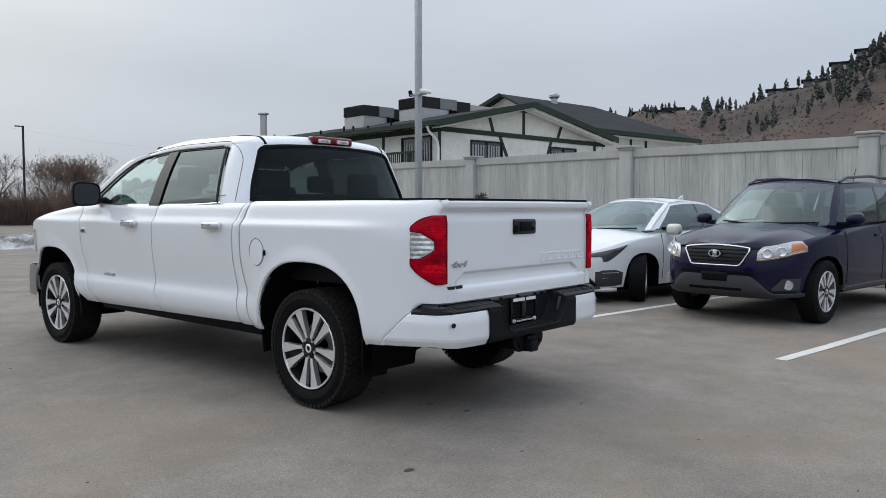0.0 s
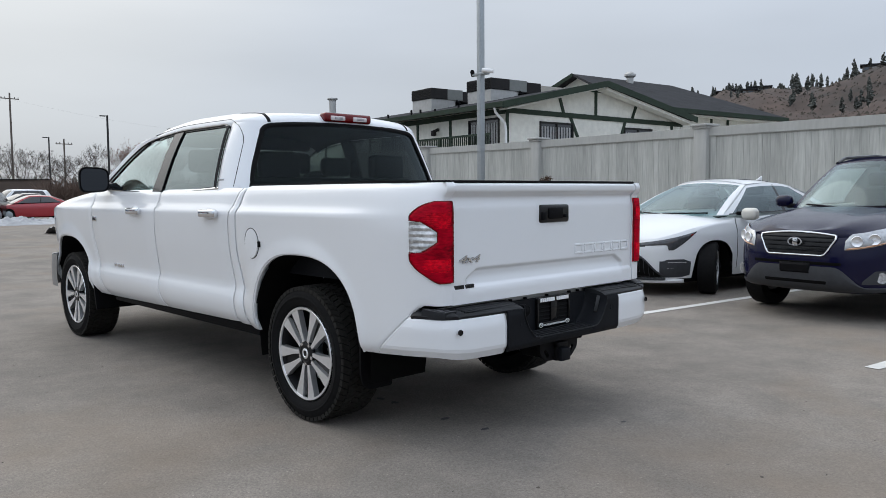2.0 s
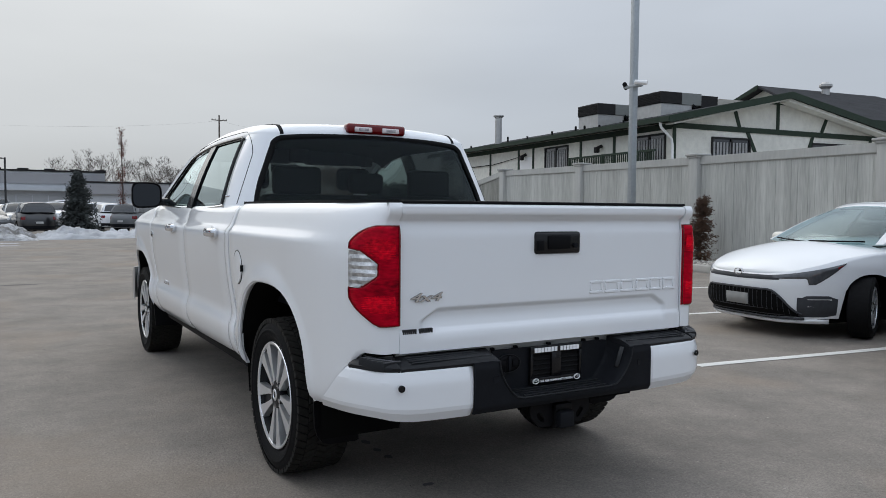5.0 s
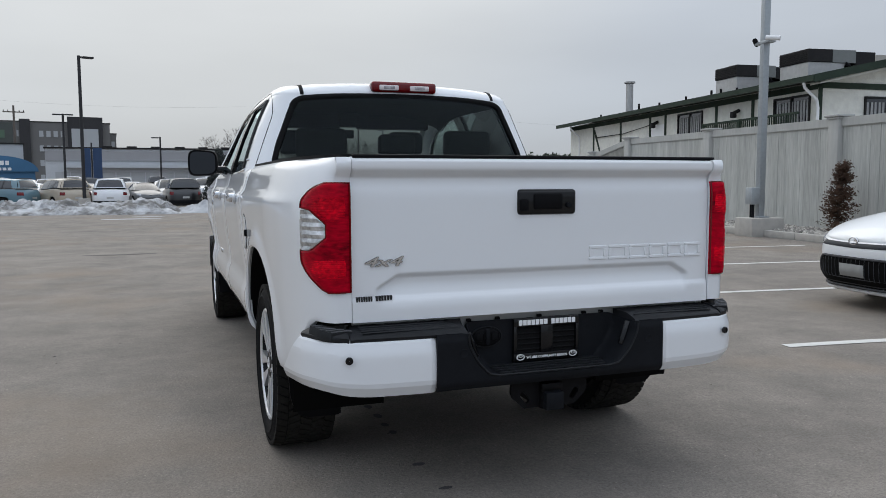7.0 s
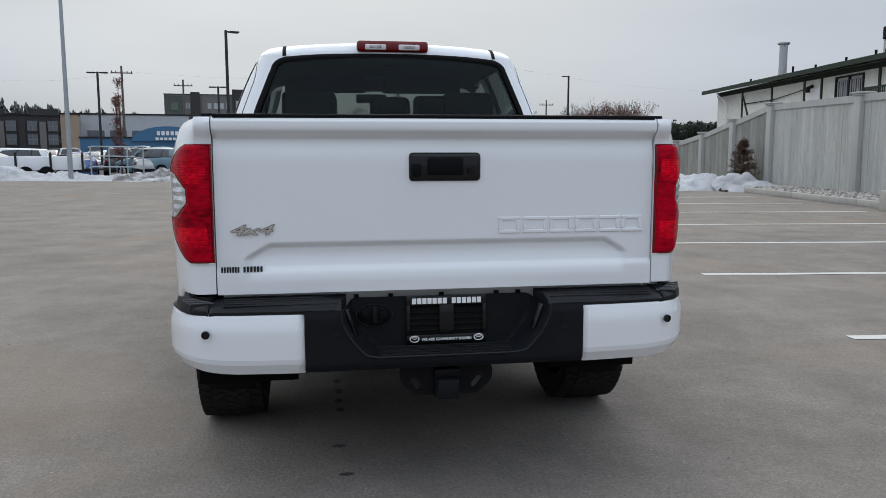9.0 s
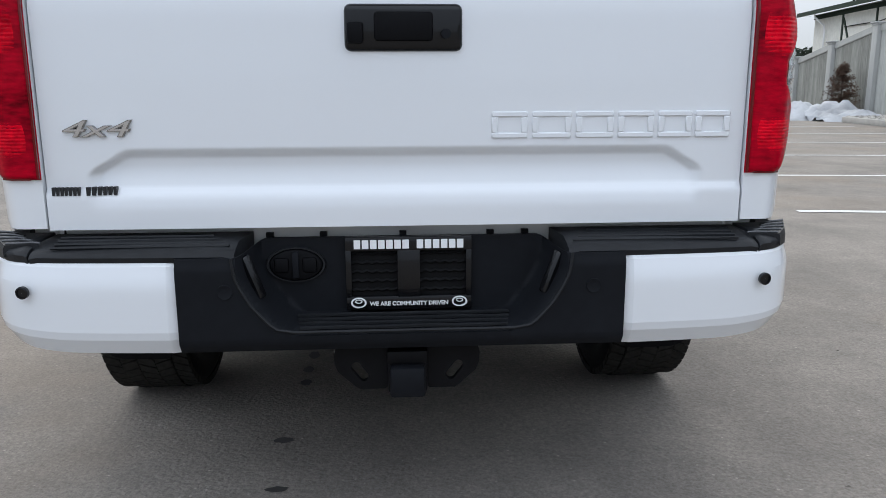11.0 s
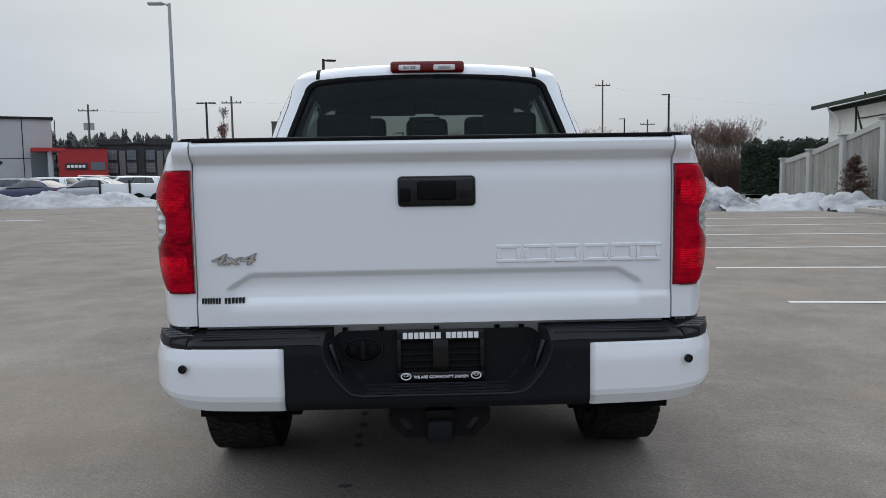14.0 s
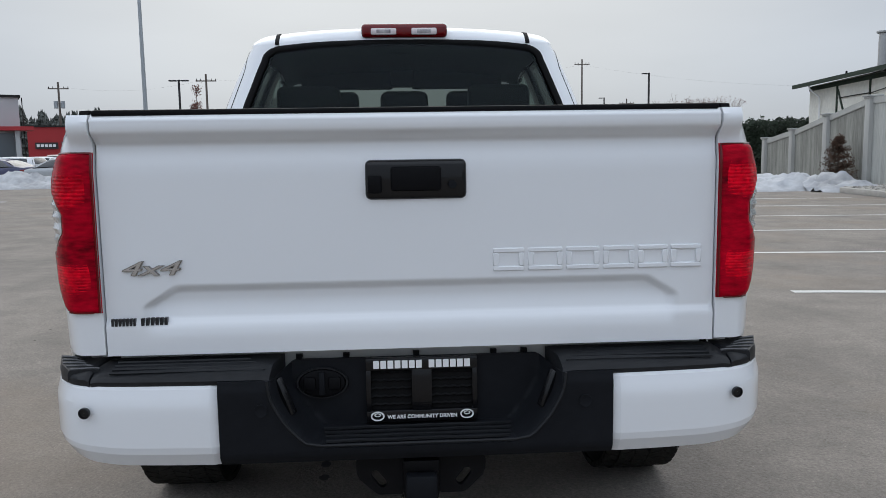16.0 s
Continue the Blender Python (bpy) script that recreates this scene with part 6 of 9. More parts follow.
    # wheels and wells
    for yc in axles:
        for sx in (-1, 1):
            if fine:
                wheel(C, (sx * (W - 0.13), yc, g["tyre"]), sx, g["tyre"], 0.215, g["rim"], g.get("wheel", "five"), tread=False, steer=g.get("steer", 0) if yc > 0 else 0)
            else:
                w = part("wheel", lathe(bm_new(), [(0.001, sx * 0.10), (g["rim"], sx * 0.10), (g["rim"] + 0.01, sx * 0.11), (g["tyre"], sx * 0.08), (g["tyre"], -sx * 0.1), (0.2, -sx * 0.1)], "x", 20), M_RUBBER, C)
                w.location = (sx * (W - 0.13), yc, g["tyre"])
                part("rim", lathe(bm_new(), [(0.001, sx * 0.112), (g["rim"] - 0.02, sx * 0.112), (g["rim"], sx * 0.10)], "x", 16), M_STEEL, w)
            b2 = bm_new()
            rows = []
            for i in range(17):
                a = math.pi * (-0.05 + 1.1 * i / 16)
                y, z = yc + (ra + 0.01) * math.cos(a), zc + (ra + 0.01) * math.sin(a)
                xo = min(W - 0.055, W * max(0.0, 1 - (abs(y) / L) ** n) ** (1 / n) - 0.05)
                rows.append([(sx * xo, y, z), (sx * (W - 0.4), y, z)])
            grid(b2, rows)
            b2.faces.new([b2.verts.new((sx * (W - 0.4), yc + (ra + 0.01) * math.cos(a), zc + (ra + 0.01) * math.sin(a))) for a in np.linspace(-0.2, math.pi + 0.2, 16)])
            part("wheel_well", b2, M_WELL, body)
    part("underbody", boxed(-W + 0.22, -L + 0.60, g["sill"] - 0.06, W - 0.22, L - 0.62, g["sill"] + 0.25), M_WELL, body)
    def sp(nm, s0, s1, zlo, zhi, material, off, parent=C, ns_=16, nz_=5, lab="", mirror=False, thick=0.012):
        """A fitting lying on the body's skin."""
        fl = zlo if callable(zlo) else (lambda s, v=zlo: v)
        fh = zhi if callable(zhi) else (lambda s, v=zhi: v)
        out = None
        for sg in ((1, -1) if mirror else (1,)):
            rows_ = []
            for i in range(ns_ + 1):
                s = lerp(s0, s1, i / ns_)
                e = min(i, ns_ - i)
                rows_.append([surf(sg * s, lerp(fl(s), fh(s), j / nz_), off * (0.35 if e == 0 or j in (0, nz_) else 1.0)) for j in range(nz_ + 1)])
            b2 = bm_new()
            shell(b2, rows_, lambda p: Vector((-p[0], -p[1], 0)).normalized() * thick)
            out = part(nm, b2, material, parent, lab)
        return out
    # cabin
    if fine:
        for x in (-0.38, 0.38):
            st = part("seat", boxed(x - 0.24, -0.25, 0.5, x + 0.24, -0.05, bz + 0.22, bev=0.06, seg=3), M_SEAT, C)
            part("headrest", boxed(x - 0.13, -0.28, bz + 0.24, x + 0.13, -0.18, bz + 0.40, bev=0.04, seg=3), M_SEAT, st)
        part("rear_bench", boxed(-0.6, -1.2, 0.5, 0.6, -1.0, bz + 0.15, bev=0.06, seg=3), M_SEAT, C)
        part("dashboard", boxed(-bw + 0.1, 0.45, 0.6, bw - 0.1, bf - 0.25, bz - 0.02, bev=0.05, seg=3), M_SEAT, C)
        b2 = lathe(bm_new(), [(0.165, -0.012), (0.18, 0.0), (0.165, 0.012), (0.15, 0.0), (0.165, -0.012)], "y", 28)
        b2.transform(Matrix.Translation((-0.38, 0.42, bz + 0.06)) @ pose(0, 0, 0, 25, 0, 0))
        part("steering_wheel", b2, M_SEAT, C)
        part("inside_mirror", boxed(-0.11, rf - 0.16, rz - 0.16, 0.11, rf - 0.13, rz - 0.09, bev=0.01), M_SEAT, C)
        part("cabin_floor", boxed(-W + 0.2, -1.4, 0.3, W - 0.2, 1.0, 0.36), M_SEAT, C)
        part("headliner", boxed(-rw + 0.05, rr_ + 0.2, rz - 0.09, rw - 0.05, rf - 0.15, rz - 0.08), M_GREYP, C)
        # wipers
        for x0, x1 in ((-0.62, -0.02), (0.0, 0.55)):
            b2 = bm_new()
            pts = [wind((x / (bw - 0.05) + 1) / 2, 0.035 + 0.02 * q, 0.014) for q, x in ((0, x0), (0.5, (x0 + x1) / 2), (1, x1))]
            tube(b2, pts, 0.009, 5)
            part("wiper", b2, M_BLACKP, C, "black wiper")
        # mirrors and handles
        for sx in (-1, 1):
            k = g.get("mirror_size", 1.0)
            b2 = boxed(-0.10 * k, -0.06, -0.07 * k, 0.10 * k, 0.08, 0.07 * k, bev=0.062, seg=4)
            b2.transform(Matrix.Translation((sx * (W + 0.04), g["mirror"], bz + g.get("mirror_up", 0.07))))
            mm = part("wing_mirror", b2, g.get("mirrorpaint", paint), C)
            part("mirror_foot", boxed(min(sx * (bw - 0.06), sx * (W + 0.0)), g["mirror"] - 0.03, bz - 0.01, max(sx * (bw - 0.06), sx * (W + 0.0)), g["mirror"] + 0.05, bz + 0.04, bev=0.015), M_BLACKP, mm)
            for y in g["handles"]:
                b2 = boxed(-0.02, -0.10, -0.018, 0.02, 0.10, 0.018, bev=0.012)
                b2.transform(Matrix.Translation((sx * (W - curve1(bz - 0.13, zz, tuck) - 0.002), y, bz - 0.13)))
                part("door_handle", b2, g.get("handlepaint", paint), C)
            # door shut lines
            for y in g["seams"]:
                b2 = bm_new()
                s_here = min(np.linspace(0, total / 2, 400), key=lambda q: abs(plan(q)[1] - y))
                pts = [surf(sx * s_here, z, 0.0005) for z in spread(g["sill"] + 0.08, bz - 0.03, 8)]
                tube(b2, pts, 0.0045, 5)
                part("door_seam", b2, M_SATIN, body)
    return C, sp, surf, total, plan


SUV = dict(len=4.66, wid=1.80, n=4.2, zz=[0.25, 0.40, 0.60, 0.80, 0.98, 1.10], tuck=[0.05, 0.012, 0.0, 0.0, 0.03, 0.06], lean=[0.10, 0.0, 0.0, 0.03, 0.12, 0.30], lean_r=[0.06, 0.0, 0.0, 0.02, 0.05, 0.08],
           axles=(1.47, -1.20), arch=0.40, tyre=0.355, rim=0.228, sill=0.33, chin=0.30, ty=[-2.33, -1.6, 0.4, 1.0, 1.6, 2.1, 2.33], tz=[1.05, 1.12, 1.06, 1.03, 0.97, 0.88, 0.82],
           cy=[-2.3, 0.6, 1.15, 1.6, 2.0, 2.25], cz=[1.10, 1.10, 1.11, 1.06, 0.98, 0.88], cowl=1.28, tailbase=-2.12, beltw=0.81, beltz=1.08, rooff=0.54, roofr=-1.85, roofw=0.605, roofz=1.645, rake=0.08,
           pillars=[0.41, 0.71], fq=0.2, rq=0.04, mirror=0.90, handles=(0.02, -0.92), seams=(0.98, -0.10, -1.0), power=0.02)
SEDAN = dict(len=4.62, wid=1.78, n=3.7, zz=[0.18, 0.34, 0.55, 0.72, 0.86, 1.0], tuck=[0.05, 0.012, 0.0, 0.0, 0.03, 0.06], lean=[0.06, 0.0, 0.0, 0.05, 0.16, 0.4], lean_r=[0.06, 0.0, 0.0, 0.02, 0.06, 0.1],
             axles=(1.34, -1.33), arch=0.350, tyre=0.326, rim=0.215, sill=0.22, chin=0.17, ty=[-2.31, -1.7, -1.0, 0.6, 1.0, 1.6, 2.05, 2.31], tz=[0.92, 1.0, 0.98, 0.93, 0.91, 0.84, 0.74, 0.66],
             cy=[-2.3, -1.8, 0.7, 1.25, 1.6, 2.0, 2.25], cz=[0.97, 1.05, 1.0, 0.985, 0.93, 0.82, 0.70], cowl=1.34, tailbase=-1.72, beltw=0.81, beltz=0.97, rooff=0.34, roofr=-0.92, roofw=0.565, roofz=1.425, rake=0.05,
             pillars=[0.50], fq=0.2, rq=0.06, mirror=0.72, handles=(-0.12, -1.0), seams=(0.92, -0.18, -1.05))


def lamp_shape(a, b, lo, hi):
    return lambda s: lerp(lo, hi, ease(s, a, b))


def navy_suv():
    C, sp, surf, total, plan = car("parked_suv", lot(6.60, 1.14, 0, 90), dict(SUV, tint=M_TINT, wheel="twin", handlepaint=M_NAVY), M_NAVY, "dark navy blue SUV parked nose out in a stall", "suv")
    g_lo = lambda s: 0.652 + 0.17 * ease(abs(s), 0.27, 0.40)
    g_hi = lambda s: 0.872 - 0.20 * s * s
    gr = sp("grille", -0.378, 0.378, g_lo, g_hi, M_SATIN, 0.004, ns_=40, lab="black grille with a chrome surround")
    for k in range(4):
        z = 0.690 + k * 0.042
        half = 0.30 + 0.06 * min(k, 1.5) / 1.5
        sp("grille_slat", -half, half, z, z + 0.014, M_GREYP, 0.016, gr, nz_=2, lab="dark slat")
    ss = spread(-0.375, 0.375, 26)
    for f_ in (g_lo, g_hi):
        b2 = bm_new()
        tube(b2, [surf(s, f_(s), 0.010) for s in ss], 0.009, 8)
        part("grille_surround", b2, M_CHROME, gr, "chrome surround")
    for sg in (-1, 1):
        b2 = bm_new()
        tube(b2, [surf(sg * 0.376, lerp(g_lo(0.376), g_hi(0.376), q), 0.010) for q in (0, 0.5, 1)], 0.009, 8)
        part("grille_surround", b2, M_CHROME, gr, "chrome surround")
    p = surf(0, 0.778, 0.026)
    b2 = lathe(bm_new(), [(0.055, 0.0), (0.055, 0.012), (0.045, 0.012), (0.045, 0.0)], "y", 28)
    b2.transform(Matrix.Translation(p) @ Matrix.Diagonal((1.35, 1, 0.8, 1)))
    part("badge", b2, M_CHROME, gr, "oval chrome emblem")
    b2 = boxed(p.x - 0.026, p.y - 0.004, p.z - 0.034, p.x + 0.026, p.y + 0.010, p.z + 0.034, bev=0.008)
    part("badge_bar", b2, M_CHROME, gr)
    h_lo = lambda s: lerp(0.712, 0.805, ease(s, 0.44, 1.08))
    h_hi = lambda s: min(lerp(0.862, 0.925, ease(s, 0.46, 0.90)), lerp(0.80, 0.845, (s - 0.46) / 0.03) if s < 0.49 else 9) - 0.055 * ease(s, 0.96, 1.06)
    m_lamp = mat("headlight_housing", (0.50, 0.51, 0.52), 0.18, metal=0.6, coat=0.6, var=0.4, scale=30)
    sp("headlight", 0.46, 1.06, h_lo, h_hi, m_lamp, 0.012, lab="clear headlight with an amber corner", mirror=True, ns_=24)
    sp("turn_signal", 0.80, 1.04, lambda s: h_lo(s) + 0.022, lambda s: h_hi(s) - 0.012, M_AMBER, 0.015, lab="amber turn signal", mirror=True)
    sp("turn_strip", 0.47, 0.98, lambda s: h_lo(s) + 0.002, lambda s: h_lo(s) + 0.022, mat("pale_amber_strip", (0.60, 0.33, 0.20), 0.2, coat=0.5), 0.016, lab="amber lower strip", mirror=True, nz_=2)
    for s0 in (0.555, 0.70):
        for sg in (1, -1):
            q = surf(sg * s0, 0.795 + 0.14 * (s0 - 0.555), 0.012)
            b2 = lathe(bm_new(), [(0.052, 0.004), (0.048, 0.014), (0.040, 0.010), (0.018, 0.004), (0.001, 0.008)], "y", 24)
            b2.transform(Matrix.Translation(q) @ pose(0, 0, 0, 0, 0, -sg * 28))
            part("lamp_reflector", b2, M_ALLOY, C)
    lip_hi = lambda s: 0.545 - 0.185 * ease(abs(s), 0.37, 0.66)
    lowb = sp("lower_bumper", -1.06, 1.06, lambda s: 0.295 + 0.02 * abs(s), lip_hi, M_GREYP2, 0.016, ns_=60, nz_=6, lab="dark grey plastic lower bumper")
    sp("intake", -0.34, 0.34, 0.372, 0.415, M_WELL, 0.0185, lowb, lab="black lower intake")
    sp("intake", -0.44, 0.44, 0.562, 0.590, M_WELL, 0.004, lowb, lab="black upper intake")
    sp("plate_holder", -0.155, 0.155, 0.470, 0.575, M_BLACKP, 0.030, lowb, lab="empty black plate holder")
    fog_lo = lambda s: 0.385 + 0.01 * s
    fog_hi = lambda s: min(0.52, 0.40 + 0.9 * (s - 0.60)) if s < 0.80 else 0.52 + 0.02 * (s - 0.8)
    sp("fog_recess", 0.62, 0.97, fog_lo, fog_hi, M_GREYP2, 0.003, C, mirror=True, ns_=20)
    for sg in (1, -1):
        q = surf(sg * 0.80, 0.455, 0.008)
        b2 = lathe(bm_new(), [(0.053, 0.0), (0.050, 0.012), (0.040, 0.010), (0.001, 0.012)], "y", 24)
        b2.transform(Matrix.Translation(q) @ pose(0, 0, 0, 0, 0, -sg * 32))
        part("fog_lamp", b2, M_CLEAR, C, "round fog lamp")
    for sx in (-1, 1):
        b2 = bm_new()
        tube(b2, [(sx * 0.565, 0.44, 1.585), (sx * 0.572, 0.26, 1.648), (sx * 0.572, -0.5, 1.690), (sx * 0.565, -1.4, 1.665), (sx * 0.555, -1.7, 1.60)], 0.020, 8)
        part("roof_rail", b2, M_SATIN, C, "black roof rail")
    part("antenna", cyled((0.0, -1.5, 1.64), (0.0, -1.62, 1.86), 0.006, 0.003, 6), M_BLACKP, C)
    return C


def white_sedan():
    C, sp, surf, total, plan = car("parked_sedan", lot(6.69, 3.62, 0, 90), dict(SEDAN, tint=M_TINT, front_tint=M_TINT, steer=30, mirror_size=1.1, mirror_up=0.01, mirrorpaint=mat("cream_mirror_shell", (0.66, 0.63, 0.57), 0.35, coat=0.5, var=0.05)), M_WHITE2, "white compact sedan parked nose out in a stall", "sedan")
    top_g = lambda s: 0.50 - 0.245 * ease(abs(s), 0.40, 0.74)
    gr = sp("lower_grille", -0.70, 0.70, lambda s: 0.225 + 0.015 * abs(s), top_g, M_WELL, 0.008, ns_=40, lab="wide black mesh grille")
    for k in range(9):
        z = 0.245 + k * 0.027
        half = 0.42 + 0.30 * max(0.0, 1 - (z - 0.235) / 0.26)
        sp("grille_bar", -half, half, z, z + 0.009, M_GREYP2, 0.015, gr, ns_=24, nz_=1)
    for k in range(-11, 12):
        s = k * 0.055
        sp("grille_bar", s - 0.005, s + 0.005, 0.24, top_g(s) - 0.01, M_GREYP2, 0.013, gr, ns_=2, nz_=3)
    b2 = bm_new()
    tube(b2, [surf(s, top_g(s) + 0.006, 0.010) for s in spread(-0.72, 0.72, 40)], 0.012, 6)
    part("grille_frame", b2, M_GREYP2, gr, "dark grey frame")
    b2 = bm_new()
    tube(b2, [surf(s, 0.218, 0.014) for s in spread(-0.74, 0.74, 30)], 0.013, 6)
    part("grille_frame", b2, M_GREYP2, gr, "dark grey frame")
    sp("plate", -0.155, 0.155, 0.325, 0.445, mat("grey_plate", (0.26, 0.26, 0.25), 0.6, var=0.2), 0.030, C, nz_=3, lab="grey front plate, blank")
    sp("chin", -1.02, 1.02, 0.165, lambda s: 0.200 + 0.012 * ease(abs(s), 0.6, 0.9), M_WHITE2, 0.026, C, ns_=40, nz_=3, lab="white lower lip")
    sp("upper_trim", -0.50, 0.50, lambda s: 0.600 + 0.02 * abs(s), lambda s: 0.645 + 0.02 * abs(s), M_GREYP2, 0.010, C, ns_=24, nz_=3, lab="dark grey upper trim bar")
    h_hi = lambda s: lerp(0.655, 0.790, ((s - 0.4) / 0.8) ** 1.25 if s > 0.4 else 0)
    h_lo = lambda s: (0.620 + 0.03 * (s - 0.4) - 0.065 * ease(s, 0.76, 0.79)) if s < 0.85 else lerp(0.568, 0.785, ((s - 0.85) / 0.34) ** 1.1)
    sp("headlight", 0.42, 1.19, h_lo, h_hi, mat("smoked_headlight", (0.075, 0.077, 0.082), 0.12, metal=0.2, coat=0.6, var=0.5, scale=22), 0.010, C, lab="slim smoked headlight", mirror=True, ns_=44)
    sp("headlight_strip", 0.80, 1.05, lambda s: lerp(0.590, 0.735, ((s - 0.8) / 0.25) ** 1.3), lambda s: lerp(0.604, 0.755, ((s - 0.8) / 0.25) ** 1.3), M_SHEET, 0.013, C, ns_=10, nz_=1, mirror=True)
    sp("corner_marker", 1.07, 1.16, lambda s: h_lo(s) + 0.012, lambda s: h_hi(s) - 0.012, M_REDDARK, 0.013, C, ns_=6, mirror=True)
    i_hi = lambda s: 0.455 - 0.03 * ease(s, 0.98, 1.10) - 0.02 * (1 - ease(s, 0.72, 0.78))
    sp("side_intake", 0.68, 1.10, lambda s: 0.235 + 0.02 * ease(s, 0.95, 1.1), i_hi, M_GREYP2, 0.006, C, lab="grey corner intake", mirror=True, ns_=24)
    for z in (0.345, 0.405):
        sp("side_fin", 0.78, 1.03, z, z + 0.018, M_SHEET, 0.016, C, mirror=True, nz_=1)
    b2 = lathe(bm_new(), [(0.045, 0.0), (0.045, 0.010), (0.036, 0.010), (0.036, 0.0)], "y", 24)
    b2.transform(Matrix.Translation(surf(0, 0.665, 0.012)) @ Matrix.Diagonal((1.3, 1, 0.8, 1)))
    part("badge", b2, M_CHROME, C, "oval chrome emblem")
    bm = bm_new()
    rows = []
    for y in spread(-0.60, 0.0, 10):
        u = (0.34 - y) / 1.26
        rows.append([(x, y, 1.409 + 0.035 * math.sin(math.pi * min(1, u + 0.15)) - 0.06 * abs(x / (0.565 - 0.03 * (2 * u - 1) ** 2)) ** 2.6) for x in spread(-0.36, 0.36, 12)])
    shell(bm, rows, lambda p: (0, 0, -0.006))
    part("sunroof", bm, M_SATIN, C, "dark sunroof panel")
    bm = bm_new()
    prism(bm, [(-0.01, -0.88, 1.43), (-0.01, -1.02, 1.42), (-0.01, -1.02, 1.485)], (0, 0, 0), (0.02, 0, 0))
    part("roof_fin", bm, M_WHITE2, C)
    return C


navy_suv()
white_sedan()


# ---------- house behind the fence (own axes of the lot) ----------
def roof_slab(bm, a, b, c, d, thick=0.14):
    """A sloping slab over four corners."""
    prism(bm, [a, b, c, d], (0, 0, 0), (0, 0, -thick))


def house():
    H = thing("house", LOT_M, "white stucco house with dark green half-timbering and shingle roof", "house")
    u0, u1, v0, v1, ez, pz, um = 17.25, 28.0, 20.5, 42.6, 4.72, 5.88, 22.4
    bm = bm_new()
    prism(bm, [(u0, v0, 0), (u1, v0, 0), (u1, v0, ez - 0.1), (um, v0, pz - 0.15), (u0, v0, ez - 0.1)], (0, 0, 0), (0, v1 - v0, 0))
    wall = part("wall", bm, M_STUCCO, H, "white textured stucco wall", smooth=0)
    bm = bm_new()
    roof_slab(bm, (16.6, 19.85, ez), (um, 19.85, pz + 0.05), (um, 43.2, pz + 0.05), (16.6, 43.2, ez))
    roof_slab(bm, (28.6, 19.85, ez), (28.6, 43.2, ez), (um, 43.2, pz + 0.05), (um, 19.85, pz + 0.05))
    roof = part("roof", bm, M_SHINGLE, H, "dark shingle roof", smooth=0)
    # green fascia: gable boards and eaves
    def board(a, b, w, t, name="fascia", material=None, par=None):
        a, b = Vector(a), Vector(b)
        bm = bm_new()
        prism(bm, [a, b, b - Vector((0, 0, w)), a - Vector((0, 0, w))], (0, 0, 0), t)
        return part(name, bm, material or M_GREENT, par or roof, smooth=0)
    board((16.55, 19.78, ez + 0.03), (um, 19.78, pz + 0.09), 0.26, (0, 0.07, 0))
    board((28.65, 19.78, ez + 0.03), (um, 19.78, pz + 0.09), 0.26, (0, 0.07, 0))
    board((16.50, 19.8, ez + 0.02), (16.50, 43.2, ez + 0.02), 0.20, (0.09, 0, 0))
    board((28.4, 19.90, ez - 0.20), (um, 19.90, pz - 0.16), 0.13, (0, 0.5, 0), "soffit_board", M_STUCCO)
    board((16.85, 19.90, ez - 0.20), (um, 19.90, pz - 0.16), 0.06, (0, 0.5, 0), "soffit_board", M_STUCCO)
    # soffit and beam under the eave
    board((u0 - 0.05, v0, ez - 0.14), (u0 - 0.05, v1, ez - 0.14), 0.22, (0.05, 0, 0), "beam", par=wall)
    yb = v0 - 0.045
    def timber(a, b, w=0.14):
        """A flat timber on the gable wall from a to b (u, z)."""
        a, b = Vector((a[0], yb, a[1])), Vector((b[0], yb, b[1]))
        d = (b - a).normalized()
        nrm = Vector((-d.z, 0, d.x)) * w / 2
        bm = bm_new()
        prism(bm, [a - nrm, b - nrm, b + nrm, a + nrm], (0, 0, 0), (0, 0.05, 0))
        part("timber", bm, M_GREENT, wall, smooth=0)
    timber((u0, 4.50), (28.4, 4.42), 0.20)
    timber((20.20, 5.22), (20.45, 4.55)); timber((um, 5.72), (um, 4.55)); timber((25.1, 5.25), (24.78, 4.55))
    timber((20.85, 4.40), (21.5, 3.2)); timber((24.3, 4.36), (23.85, 3.2)); timber((27.6, 4.4), (27.6, 2.5)); timber((u0 + 0.08, 4.6), (u0 + 0.08, 2.0))
    # peak board
    bm = bm_new()
    prism(bm, [(21.3, yb - 0.02, 5.54), (um, yb - 0.02, 5.79), (23.5, yb - 0.02, 5.54)], (0, 0, 0), (0, 0.05, 0))
    part("timber", bm, M_GREENT, wall, smooth=0)
    def window(a, b, z0, z1, plane):
        """plane 'v': on the gable; 'u': on the long wall."""
        def P(q, z, o):
            return (q, v0 - o, z) if plane == "v" else (u0 - o, q, z)
        def slab(q0, q1, za, zb, o0, o1, name, material, par):
            bm = bm_new()
            x = [P(q0, za, o0), P(q1, zb, o1)]
            box(bm, min(x[0][0], x[1][0]), min(x[0][1], x[1][1]), za, max(x[0][0], x[1][0]), max(x[0][1], x[1][1]), zb)
            return part(name, bm, material, par, smooth=0)
        w = slab(a, b, z0, z1, -0.05, 0.01, "window", M_DARKPANE, wall)
        tagged(w, "dark window with pale curtains")
        for q0, q1, za, zb in ((a - 0.06, b + 0.06, z1, z1 + 0.07), (a - 0.06, b + 0.06, z0 - 0.07, z0), (a - 0.06, a, z0, z1), (b, b + 0.06, z0, z1), ((a + b) / 2 - 0.03, (a + b) / 2 + 0.03, z0, z1)):
            slab(q0, q1, za, zb, -0.02, 0.06, "frame", M_DARKMET, w)
        n = int((b - a) / 0.16)
